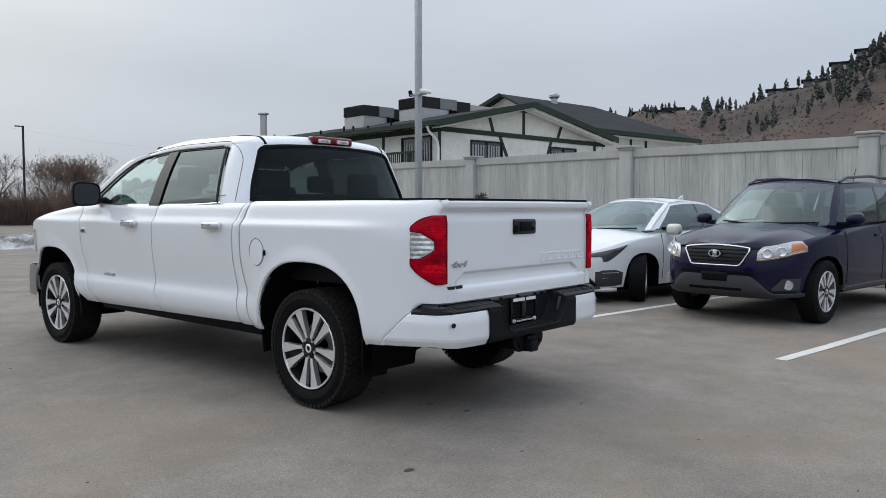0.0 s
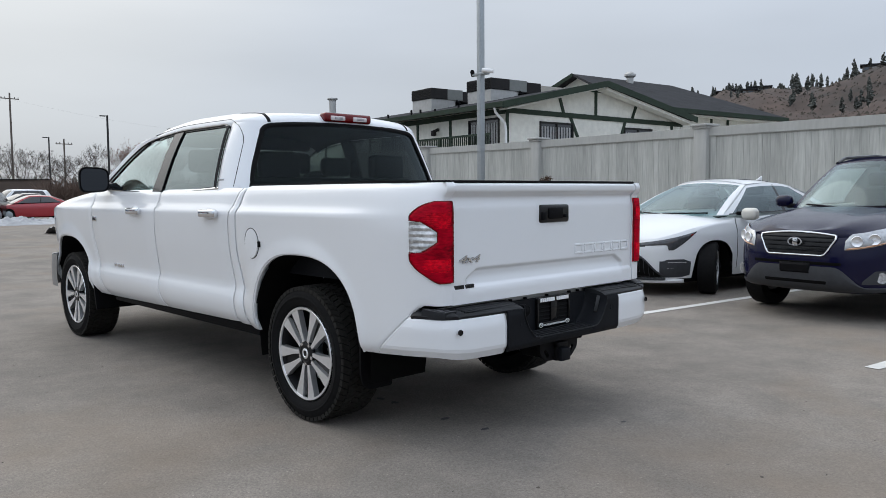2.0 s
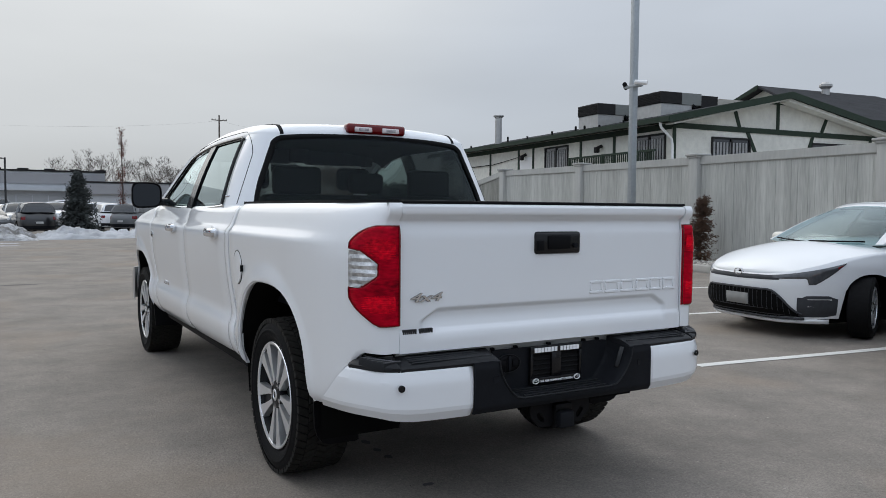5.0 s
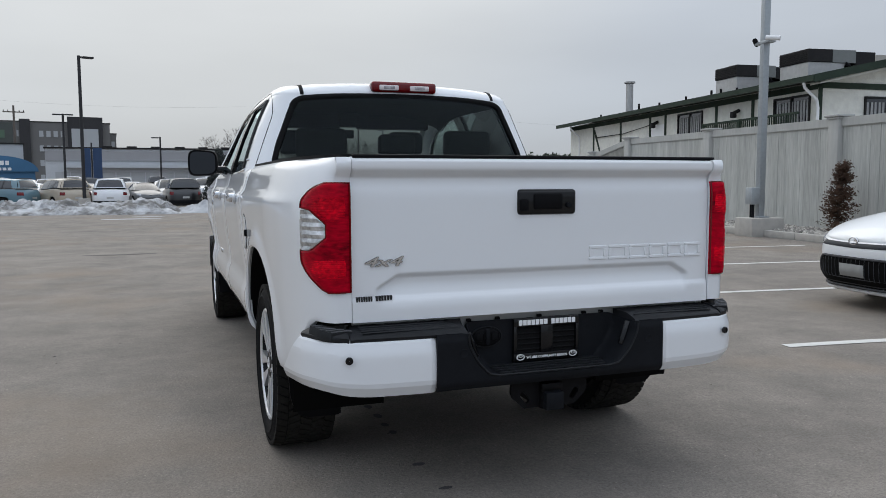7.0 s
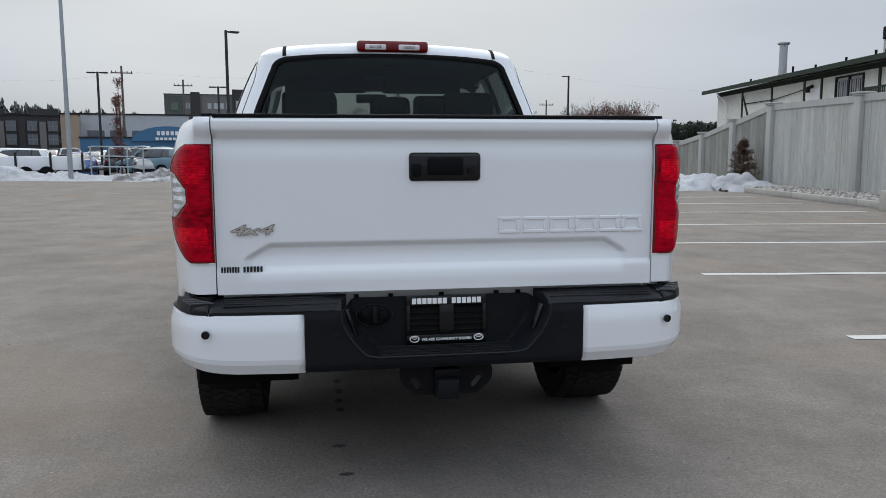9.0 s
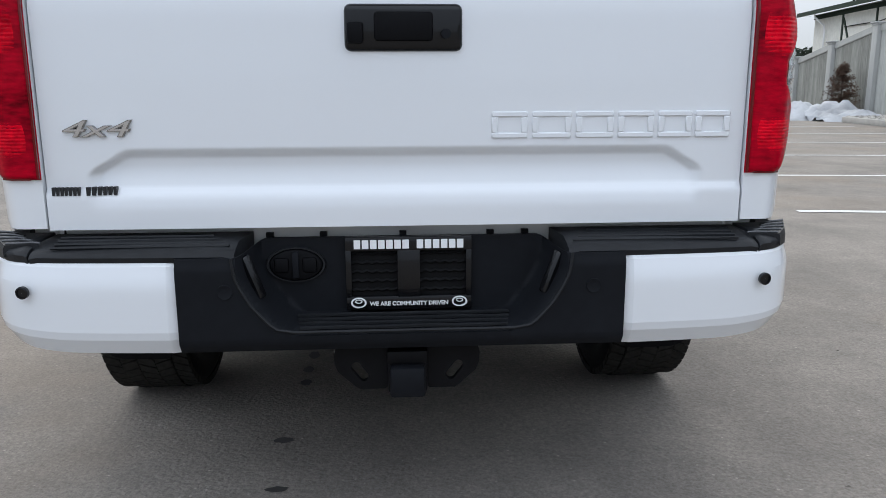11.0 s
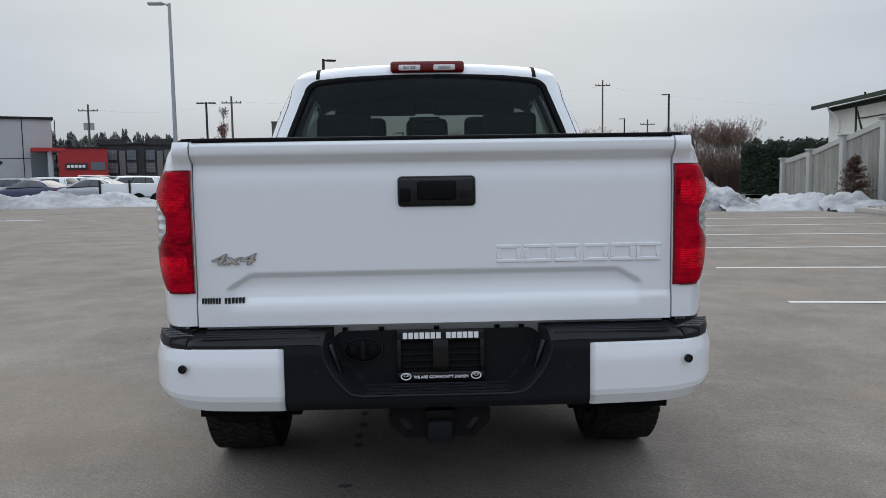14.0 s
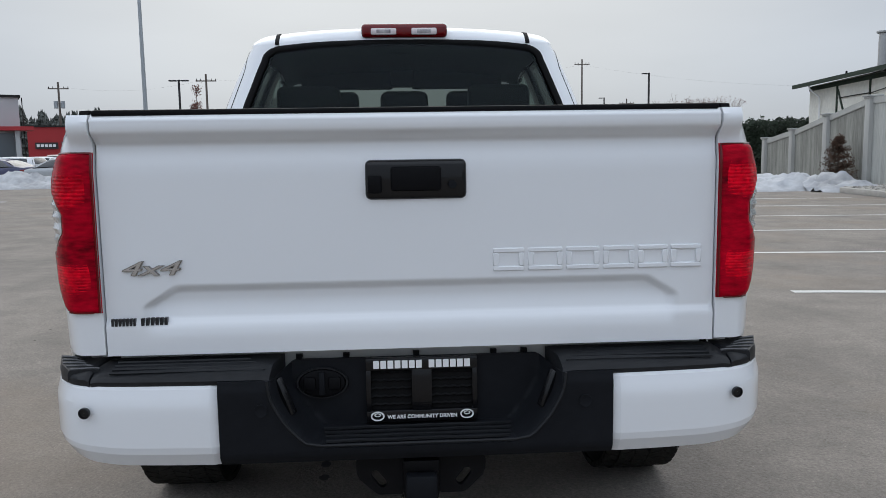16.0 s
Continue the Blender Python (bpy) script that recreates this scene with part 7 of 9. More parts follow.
        for k in range(n):
            q = a + 0.04 + k * (b - a - 0.06) / n
            slab(q, q + 0.085, z0 + 0.03, z1 - 0.12, 0.012, 0.02 + 0.012 * (k % 2), "curtain_fold", M_CURTAIN, w)
        return w
    window(19.15, 20.95, 2.9, 4.08, "v")
    window(24.3, 26.1, 2.9, 4.05, "v")
    window(27.7, 29.65, 3.05, 4.22, "u")
    window(20.9, 22.75, 2.6, 4.18, "u")
    # small white door panel
    bm = boxed(u0 - 0.04, 30.95, 2.6, u0 + 0.01, 32.2, 3.95)
    part("door_panel", bm, M_WRITE, wall, "white door panel", smooth=0)
    for q in (39.1, 35.6, 32.35, 30.85, 26.6, 24.1):
        bm = boxed(u0 - 0.045, q - 0.07, 0.5, u0 + 0.005, q + 0.07, ez - 0.3)
        part("timber", bm, M_GREENT, wall, smooth=0)
    bm = bm_new()
    prism(bm, [(u0 - 0.04, 38.95, 4.2), (u0 - 0.04, 39.1, 4.2), (u0 - 0.04, 38.1, 2.6), (u0 - 0.04, 37.95, 2.6)], (0, 0, 0), (0.045, 0, 0))
    part("timber", bm, M_GREENT, wall, smooth=0)
    # balcony rail along the long wall
    rail = part("balcony_rail", boxed(u0 - 0.75, 20.55, 3.52, u0 - 0.68, 26.4, 3.60), M_GREENT, H, "dark green balcony railing", smooth=0)
    for k in range(44):
        q = 20.65 + k * 0.131
        part("baluster", boxed(u0 - 0.735, q - 0.02, 2.7, u0 - 0.695, q + 0.02, 3.52), M_GREENT, rail, smooth=0)
    part("balcony_floor", boxed(u0 - 0.8, 20.5, 2.55, u0, 26.5, 2.70), M_GREENT, H, smooth=0)
    for q in (26.4, 23.9):
        part("balcony_post", boxed(u0 - 0.77, q - 0.06, 0.1, u0 - 0.65, q + 0.06, 3.6), M_GREENT, H, smooth=0)
    # downpipe at the near corner, far corner
    for vv in (20.35, 41.0):
        bm = bm_new()
        tube(bm, [(16.55, vv, ez - 0.15), (16.62, vv, ez - 0.35), (17.1, vv, ez - 0.75), (17.15, vv, ez - 1.0), (17.15, vv, 1.0)], 0.05, 8)
        part("downpipe", bm, M_WRITE, H, "white downpipe")
    # wall lamps and cable
    for q, z in ((25.0, 4.05), (31.6, 4.1)):
        bm = cyl(bm_new(), (u0 - 0.02, q, z), (u0 - 0.28, q, z - 0.12), 0.07)
        box(bm, u0 - 0.36, q - 0.1, z - 0.3, u0 - 0.18, q + 0.1, z - 0.06, bev=0.02)
        part("wall_lamp", bm, M_DARKMET, H, "dark wall lamp")
    bm = bm_new()
    tube(bm, [(u0 - 0.05, 31.7, 4.05), (u0 - 0.08, 35.2, 3.75), (u0 - 0.05, 38.8, 3.75)], 0.025, 5)
    part("cable", bm, M_DARKMET, H)
    # roof plant: two air handlers, chimney, small vents
    def plant(u, v, z, w, l):
        t = thing("rooftop_unit", LOT_M @ pose(u, v, z), "grey and black rooftop air handler", "air handler", "rooftop units")
        part("curb", boxed(0, 0, -0.4, w * 0.62, l, 0.74, bev=0.02), M_SHEET, t, "pale sheet-metal plinth", smooth=0)
        part("case", boxed(-0.05, -0.05, 0.74, w * 0.40, l, 1.26, bev=0.02), M_DARKMET, t, "black louvred casing", smooth=0)
        part("case_panel", boxed(w * 0.40, -0.04, 0.72, w * 0.80, l, 1.26, bev=0.02), mat("panel_grey", (0.20, 0.21, 0.20), 0.5, var=0.1), t, smooth=0)
        part("fan_section", boxed(w * 0.80, 0.0, 0.66, w * 1.15, l, 1.21, bev=0.02), M_DARKMET, t, smooth=0)
        for k in range(6):
            part("louvre", boxed(-0.07, 0.02, 0.78 + k * 0.075, w * 0.39, l - 0.02, 0.805 + k * 0.075), M_IRON, t, smooth=0)
        bm = lathe(bm_new(), [(0.001, 1.33), (0.34, 1.33), (0.36, 1.25)], "z", 20, at=(w * 0.2, l * 0.5, 0))
        part("fan_cowl", bm, M_SHEET, t)
        for k in range(3):
            bm = bm_new()
            tube(bm, [(w * 0.62, -0.08, 0.75 - k * 0.06), (w * 0.72, -0.14, 0.5 - k * 0.05), (w * 0.9, -0.12, 0.45)], 0.03, 6)
            part("pipe", bm, M_IRON, t)
    plant(19.72, 29.0, 5.24, 2.45, 1.7)
    plant(20.68, 25.5, 5.40, 2.80, 1.8)
    ch = thing("chimney", LOT_M @ pose(17.75, 35.7, 4.9), "round grey metal flue with a cap", "chimney")
    part("flue", cyled((0, 0, 0), (0, 0, 1.5), 0.19, seg=20), M_SHEET, ch)
    part("flue_cap", lathe(bm_new(), [(0.001, 1.66), (0.29, 1.62), (0.29, 1.55), (0.19, 1.50)], "z", 20), M_SHEET, ch)
    for k, (u, v, h) in enumerate(((17.4, 33.9, 0.5), (17.3, 31.6, 0.25), (17.6, 29.7, 0.3), (17.9, 28.1, 0.35), (17.6, 26.9, 0.3), (17.3, 38.3, 0.25), (17.5, 25.6, 0.18), (17.6, 24.0, 0.2))):
        z = ez + (u - 16.6) * 0.21
        t = thing("roof_vent", LOT_M @ pose(u, v, z), "short black plumbing vent on the roof", "roof vent", "roof vents")
        part("pipe", cyled((0, 0, -0.1), (0, 0, h * 0.6), 0.05, seg=10), M_IRON, t)
    # rear wing with hip roof
    W = thing("house_wing", LOT_M, "rear wing with a dark gabled shingle roof", "house")
    bm = bm_new()
    # gable end that looks towards the front house, and the long walls below the eaves
    prism(bm, [(33.3, 24.2, 0), (33.3, 39.6, 0), (33.3, 39.6, 5.75), (33.3, 32.0, 8.45), (33.3, 24.2, 5.75)], (0, 0, 0), (8.9, 0, 0))
    box(bm, 28.3, 24.2, 0, 33.2, 31.0, 5.6)
    part("wall", bm, M_STUCCO, W, smooth=0)
    e, ridge_z = 5.72, 8.65
    bm = bm_new()
    roof_slab(bm, (32.75, 32.0, ridge_z), (42.6, 32.0, ridge_z), (42.6, 23.4, e), (28.3, 23.4, e))
    roof_slab(bm, (32.75, 32.0, ridge_z), (32.75, 40.4, e + 0.1), (42.6, 40.4, e + 0.1), (42.6, 32.0, ridge_z))
    wr = part("roof", bm, M_SHINGLE, W, "dark gabled shingle roof", smooth=0)
    part("fascia", boxed(28.6, 23.3, e - 0.26, 42.7, 23.42, e - 0.02), M_GREENT, wr, smooth=0)
    part("soffit_board", boxed(28.8, 23.45, e - 0.34, 42.4, 24.2, e - 0.29), M_STUCCO, wr, smooth=0)
    bm = bm_new()
    prism(bm, [(32.68, 32.0, ridge_z + 0.04), (32.68, 40.4, e + 0.14), (32.68, 40.4, e - 0.1), (32.68, 32.0, ridge_z - 0.2)], (0, 0, 0), (0.06, 0, 0))
    part("rake_board", bm, M_GREENT, wr, smooth=0)
    part("gable_vent", boxed(33.2, 32.6, 7.2, 33.29, 34.2, 7.75), M_DARKMET, W, "dark louvred gable vent", smooth=0)
    for q in (36.0, 37.6):
        part("timber", boxed(q - 0.07, 24.12, 2, q + 0.07, 24.19, 5.4), M_GREENT, W, smooth=0)
    bm = bm_new()
    tube(bm, [(42.3, 23.4, e - 0.2), (42.2, 23.7, e - 0.5), (41.7, 24.1, e - 0.9), (41.7, 24.12, 1.0)], 0.05, 8)
    part("downpipe", bm, M_WRITE, W, "white downpipe")
    part("stair_box", boxed(24.8, 26.5, 5.3, 26.5, 28.4, 6.70), mat("beige_siding", (0.46, 0.43, 0.38), 0.8, var=0.1), W, smooth=0)
    tv = thing("turbine_vent", LOT_M @ pose(37.0, 31.0, 8.3), "round metal roof turbine vent", "roof vent")
    part("neck", cyled((0, 0, -0.4), (0, 0, 0.3), 0.22, seg=16), M_SHEET, tv)
    part("turbine", lathe(bm_new(), [(0.22, 0.3), (0.36, 0.42), (0.36, 0.55), (0.2, 0.7), (0.001, 0.72)], "z", 20), M_SHEET, tv)


house()


# ---------- snow, far lot, town ----------
E14, E9, E7, E3, E0, E1 = (-0.05, -2.3), (-0.42, -2.52), (-1.39, -2.56), (-2.76, -2.37), (-4.08, -2.74), (-3.57, -2.52)


def bear(eye, az, d):
    return eye[0] + d * math.sin(radians(az)), eye[1] + d * math.cos(radians(az))


def snow_bank(name, spine, width, height, seed, material, label):
    """A lumpy ridge along a spine of (x, y) points."""
    bm = bm_new()
    cum = [0.0]
    for p, q in zip(spine, spine[1:]):
        cum.append(cum[-1] + math.dist(p, q))
    n = int(cum[-1] / 0.11)
    rows = []
    for i in range(n + 1):
        s = cum[-1] * i / n
        x, y = np.interp(s, cum, [p[0] for p in spine]), np.interp(s, cum, [p[1] for p in spine])
        h = np.interp(s, cum, height)
        row = []
        for k in range(27):
            t = k / 13 - 1
            o = t * width * (1 + 0.25 * noise.noise((s * 0.4, seed, 3)))
            px, py = x + 0.12 * noise.noise((s, t * 3, seed)), y + o
            z = h * max(0, 1 - abs(t) ** 1.7) * (0.72 + 0.65 * noise.noise((s * 0.45, t * 1.2, seed))) + 0.10 * h * noise.noise((s * 2.1, t * 4, seed + 5)) * (1 - abs(t)) + (0.17 * noise.noise((s * 2.6, t * 4.5, seed + 9)) + 0.11 * noise.noise((s * 6, t * 9, seed + 3)) + 0.055 * noise.noise((s * 13, t * 20, seed + 7))) * min(1, 2 - 2 * abs(t))
            row.append((px, py + 0.1 * noise.noise((s * 3, t * 5, seed + 1)), max(z, 0) - 0.03 - (0.06 if abs(t) > 0.99 else 0)))
        rows.append(row)
    grid(bm, rows)
    ob = part(name, bm, material, smooth=70)
    return tagged(ob, label, "snow bank")


def snow_material():
    m = mat("old_snow", (0.80, 0.82, 0.86), 0.75, bump=0.9, bscale=10)
    n, l = m.node_tree.nodes, m.node_tree.links
    tc = n.new("ShaderNodeTexCoord")
    a = n.new("ShaderNodeTexNoise")
    a.inputs["Scale"].default_value, a.inputs["Detail"].default_value, a.inputs["Roughness"].default_value = 1.2, 8, 0.72
    l.new(tc.outputs["Object"], a.inputs["Vector"])
    r = n.new("ShaderNodeValToRGB")
    r.color_ramp.elements[0].position, r.color_ramp.elements[0].color = 0.42, (0.12, 0.115, 0.11, 1)
    r.color_ramp.elements[1].position, r.color_ramp.elements[1].color = 0.62, (0.52, 0.53, 0.545, 1)
    l.new(a.outputs["Fac"], r.inputs[0])
    l.new(r.outputs[0], n["Principled BSDF"].inputs["Base Color"])
    return m


M_OLDSNOW = snow_material()
M_CLEANSNOW = mat("packed_snow", (0.24, 0.24, 0.245), 0.8, var=0.1, scale=4.5, second=(0.58, 0.595, 0.62), bump=1.0, bscale=6, stain=0.4)
snow_bank("snow_bank", [(-40, 36), (-24, 35.5), (-17, 35.2), (-13, 35.8), (-9, 34.4)], 1.8, [0.45, 0.65, 1.0, 0.42, 0.34], 1, M_CLEANSNOW, "ploughed bank of white snow at the edge of the asphalt")
snow_bank("snow_bank", [(-9.3, 34.2), (-7, 33.0), (-4, 32.4), (-1.2, 32.2), (-0.6, 32.2)], 1.5, [0.35, 0.62, 0.70, 0.60, 0.1], 2, M_OLDSNOW, "grimy ploughed snow bank at the edge of the asphalt")
snow_bank("snow_bank", [(-0.8, 32.6), (0.6, 32.4), (2.2, 33), (4.5, 34.2), (9, 36.5)], 1.1, [0.15, 0.55, 0.45, 0.4, 0.3], 3, M_CLEANSNOW, "low bank of snow at the edge of the asphalt")
snow_bank("snow_bank", [(4.8, 24.2), (7.0, 23.4), (9.3, 22.7), (10.6, 22.5)], 1.4, [0.35, 0.8, 1.5, 0.5], 4, M_OLDSNOW, "grimy ploughed snow heap by the hedge")
snow_bank("snow_bank", [(9.2, 22.0), (11.0, 21.8), (12.6, 21.4), (14.0, 21.2)], 1.35, [0.4, 0.6, 0.65, 0.3], 7, M_CLEANSNOW, "ploughed white snow heap by the fence")
snow_bank("snow_bank", [(11.9, 20.5), (12.9, 20.2), (13.7, 19.8)], 1.1, [0.25, 0.95, 0.15], 11, M_CLEANSNOW, "small snow heap against the kerb")
for k, (x, y, w, l_) in enumerate(((-2.4, 26.6, 2.0, 0.35), (-1.9, 28.4, 1.2, 0.25), (-12.8, 22.6, 1.5, 0.3))):
    bm = bm_new()
    vs = [bm.verts.new((x + w / 2 * math.cos(a) * (1 + 0.2 * noise.noise((a * 2, k, 0))), y + l_ * math.sin(a) * (1 + 0.3 * noise.noise((a * 3, k, 2))), 0.006)) for a in np.linspace(0, 2 * math.pi, 26)[:-1]]
    bm.faces.new(vs)
    tagged(part("snow_patch", bm, M_CLEANSNOW, smooth=0), "thin patch of snow lying on asphalt", "snow patch", "snow patches")


# --- far parked cars ---
def paint(name, c, metal=0.0):
    return mat(name, c, 0.3, metal=metal, coat=0.6, var=0.06, scale=2)


P_WHITE, P_SILVER, P_GREY, P_BLACK = paint("far_white", (0.75, 0.76, 0.78)), paint("far_silver", (0.40, 0.41, 0.42), 0.4), paint("far_grey", (0.10, 0.105, 0.11)), paint("far_black", (0.012, 0.012, 0.014))
P_BLUE, P_TEAL, P_REDC, P_PURPLE, P_BEIGE = paint("far_blue", (0.03, 0.10, 0.28)), paint("far_light_blue", (0.10, 0.19, 0.235)), paint("far_red", (0.35, 0.02, 0.03)), paint("far_indigo", (0.018, 0.02, 0.075)), paint("far_beige", (0.42, 0.36, 0.28))
FAR_SUV = dict(SUV, tint=M_DARKPANE)
FAR_SEDAN = dict(SEDAN, tint=M_DARKPANE)
NAMES = {id(P_WHITE): "white", id(P_SILVER): "silver", id(P_GREY): "dark grey", id(P_BLACK): "black", id(P_BLUE): "blue", id(P_TEAL): "light blue", id(P_REDC): "red", id(P_PURPLE): "indigo", id(P_BEIGE): "beige"}


def far_car(eye, az, d, turn, kind, p):
    x, y = bear(eye, az, d)
    word = NAMES[id(p)]
    C, sp, surf, total, plan = car("parked_suv" if kind == "suv" else "parked_sedan", pose(x, y, far_ground(x, y), 0, 0, turn), FAR_SUV if kind == "suv" else FAR_SEDAN, p, f"{word} {'SUV' if kind == 'suv' else 'sedan'} parked in the far row", kind, "far parked cars", fine=False)
    zt = 0.80 if kind == "suv" else 0.72
    sp("tail_light", total / 2 - 0.95, total / 2 - 0.62, zt, zt + 0.16, M_REDDARK, 0.015, C, ns_=4, nz_=2, mirror=True)
    sp("headlight", 0.55, 0.95, zt - 0.05, zt + 0.07, M_CLEAR, 0.015, C, ns_=4, nz_=2, mirror=True)
    sp("plate", total / 2 - 0.16, total / 2 + 0.16, 0.62, 0.72, M_SHEET, 0.02, C, ns_=2, nz_=1)
    sp("bumper", total / 2 - 1.0, total / 2 + 1.0, 0.35, 0.52, M_GREYP, 0.014, C, ns_=14, nz_=2)


for a in ((E7, -3.2, 44, 2, "suv", P_WHITE), (E7, 1.35, 44, 4, "suv", P_BLACK), (E7, -1.1, 51, 190, "sedan", P_GREY), (E7, -6.2, 45, 25, "suv", P_BEIGE), (E9, -11.3, 46, 60, "suv", P_TEAL),
          (E7, -8.0, 52, 170, "sedan", P_WHITE), (E7, 0.2, 60, 185, "sedan", P_WHITE), (E7, -2.4, 62, 0, "suv", P_SILVER), (E7, 2.9, 58, 180, "suv", P_WHITE), (E7, -4.6, 60, 10, "suv", P_GREY),
          (E7, -6.4, 63, 175, "sedan", P_SILVER), (E9, -12.6, 56, 20, "suv", P_BLACK), (E9, -9.9, 55, 180, "sedan", P_WHITE), (E9, -14.3, 62, 0, "sedan", P_WHITE), (E9, -16.6, 60, 20, "suv", P_SILVER), (E9, -18.9, 56, 170, "sedan", P_WHITE),
          (E3, 7.6, 50, 3, "suv", P_WHITE), (E3, 12.5, 49, -28, "suv", P_BLACK), (E3, 10.0, 62, 185, "suv", P_SILVER), (E3, 14.6, 58, 100, "sedan", P_BLACK), (E3, 16.4, 66, 95, "sedan", P_WHITE), (E1, 15.9, 50, 82, "sedan", P_REDC),
          (E14, -26.2, 47, 75, "sedan", P_PURPLE), (E14, -22.6, 45, 80, "sedan", P_SILVER), (E14, -24.2, 60, 100, "suv", P_WHITE), (E14, -21.3, 60, 10, "suv", P_BLACK), (E14, -19.6, 58, 175, "sedan", P_WHITE), (E14, -23.0, 72, 90, "suv", P_REDC), (E7, -9.6, 60, 0, "suv", P_BLUE),
          (E7, -12.4, 50, 12, "suv", P_BLACK), (E7, -10.4, 47, 8, "sedan", P_SILVER), (E7, -13.6, 58, 175, "sedan", P_WHITE), (E7, -4.9, 50, 186, "sedan", P_SILVER), (E7, -0.2, 70, 0, "suv", P_GREY), (E7, -5.5, 72, 180, "suv", P_WHITE),
          (E7, -8.6, 70, 3, "sedan", P_BLACK), (E7, -2.9, 74, 182, "sedan", P_WHITE), (E7, 1.9, 68, 185, "sedan", P_SILVER), (E9, -16.0, 49, 20, "sedan", P_BLUE), (E9, -13.4, 66, 5, "suv", P_WHITE), (E14, -27.6, 58, 80, "suv", P_SILVER),
          (E3, 8.8, 58, 180, "sedan", P_SILVER), (E3, 14.2, 60, 100, "suv", P_WHITE),
          (E9, -21.8, 54, 10, "suv", P_WHITE), (E9, -20.3, 62, 175, "suv", P_WHITE), (E9, -17.6, 66, 5, "sedan", P_SILVER), (E9, -15.2, 56, 180, "sedan", P_WHITE), (E9, -12.0, 70, 5, "suv", P_SILVER), (E9, -10.8, 64, 185, "suv", P_GREY),
          (E9, -9.0, 68, 0, "sedan", P_WHITE), (E9, -22.6, 68, 90, "suv", P_BLACK), (E14, -25.6, 53, 80, "suv", P_WHITE), (E14, -20.4, 52, 100, "suv", P_WHITE), (E14, -22.0, 64, 80, "sedan", P_REDC), (E7, -7.0, 56, 185, "suv", P_WHITE),
          (E7, -1.9, 56, 180, "sedan", P_WHITE), (E7, 0.6, 52, 182, "suv", P_SILVER), (E7, 3.4, 66, 0, "suv", P_WHITE), (E7, 4.6, 54, 4, "suv", P_WHITE), (E3, 6.2, 56, 60, "suv", P_WHITE), (E3, 9.6, 48, -35, "suv", P_GREY)):
    far_car(*a)


# white utility trailer and a metal handrail beside it
x, y = bear(E9, -18.0, 43)
tr = thing("utility_trailer", pose(x, y, far_ground(x, y), 0, 0, 12), "low white utility trailer with dark posts", "trailer")
part("side_panel", boxed(-2.6, -0.9, 0.45, 1.7, 0.9, 1.12, bev=0.03), M_WHITE2, tr)
for px in (-2.6, -1.2, 0.3, 1.1, 1.7):
    part("stake", boxed(px - 0.05, -0.95, 0.3, px + 0.05, -0.89, 1.3), M_DARKMET, tr, smooth=0)
for px in (-0.8, 0.1):
    part("wheel", cyled((px, -0.95, 0.32), (px, -0.75, 0.32), 0.32), M_RUBBER, tr)
part("drawbar", boxed(1.7, -0.06, 0.4, 3.1, 0.06, 0.5), M_DARKMET, tr)
x, y = bear(E9, -13.6, 40)
hr = thing("handrail", pose(x, y, far_ground(x, y), 0, 0, 10), "galvanised pipe handrail beside the far lot", "handrail")
for z in (0.55, 1.05, 1.5):
    bm = bm_new()
    tube(bm, [(-1.3, 0, z), (-1.1, 0, z + 0.05), (0.6, 0, z + 0.02), (1.15, 0, z - 0.1)], 0.035, 6)
    part("rail", bm, M_STEEL, hr)
for px in (-1.2, -0.4, 0.4, 1.1):
    part("post", cyled((px, 0, 0), (px, 0, 1.5), 0.035, seg=8), M_STEEL, hr)


# --- lamp posts and utility poles ---
M_LAMPBLK = mat("black_lamp_post", (0.014, 0.014, 0.016), 0.5, var=0.2, scale=5)
M_POLEWOOD = mat("weathered_pole_wood", (0.13, 0.11, 0.095), 0.9, var=0.3, scale=6, stretch=(3, 3, 0.3))


def street_lamp(eye, az, d, top, heads, r=0.075, turn=0.0, material=None, label="black square lamp post with a flat head"):
    x, y = bear(eye, az, d)
    t = thing("street_lamp", pose(x, y, far_ground(x, y), 0, 0, turn), label, "lamp post", "lot lamps")
    m_ = material or M_LAMPBLK
    h = top - far_ground(x, y)
    part("pole", cyled((0, 0, 0), (0, 0, h), r * 1.2, r, 10), m_, t)
    part("foot", cyled((0, 0, 0), (0, 0, 0.6), 0.28, seg=14), M_CONC, t)
    for s in heads:
        part("arm", boxed(min(0, s * 0.25), -0.03, h - 0.09, max(0, s * 0.25), 0.03, h - 0.03), m_, t, smooth=0)
        part("head", boxed(min(s * 0.15, s * 0.62), -0.15, h - 0.10, max(s * 0.15, s * 0.62), 0.15, h - 0.02, bev=0.02), m_, t)
    return t


street_lamp(E9, -6.25, 39.5, 7.05, (1,), 0.07, 20)
street_lamp(E14, -15.05, 54, 6.3, (-1, 1), 0.07)
street_lamp(E9, -6.9, 58, 5.9, (-1, 1), 0.07)
street_lamp(E7, 0.05, 62, 4.7, (-1,), 0.06)
street_lamp(E14, 17.86, 71, 8.0, (-1,), 0.085)
street_lamp(E3, 16.4, 95, 7.6, (-1,), 0.075)
# tall pale lamp with a cobra head
x, y = bear(E14, -17.2, 38)
cl = thing("street_lamp", pose(x, y, far_ground(x, y)), "tall pale grey lamp post with a cobra head", "lamp post", "lot lamps")
part("pole", cyled((0, 0, 0), (0, 0, 9.2), 0.11, 0.07, 12), M_STEEL, cl)
bm = bm_new()
tube(bm, [(0, 0, 9.1), (-0.2, 0, 9.18), (-0.35, 0, 9.2)], 0.045, 8)
part("arm", bm, M_STEEL, cl)
bm = boxed(-0.95, -0.15, 9.13, -0.25, 0.15, 9.26, bev=0.05, seg=3)
part("head", bm, M_STEEL, cl)


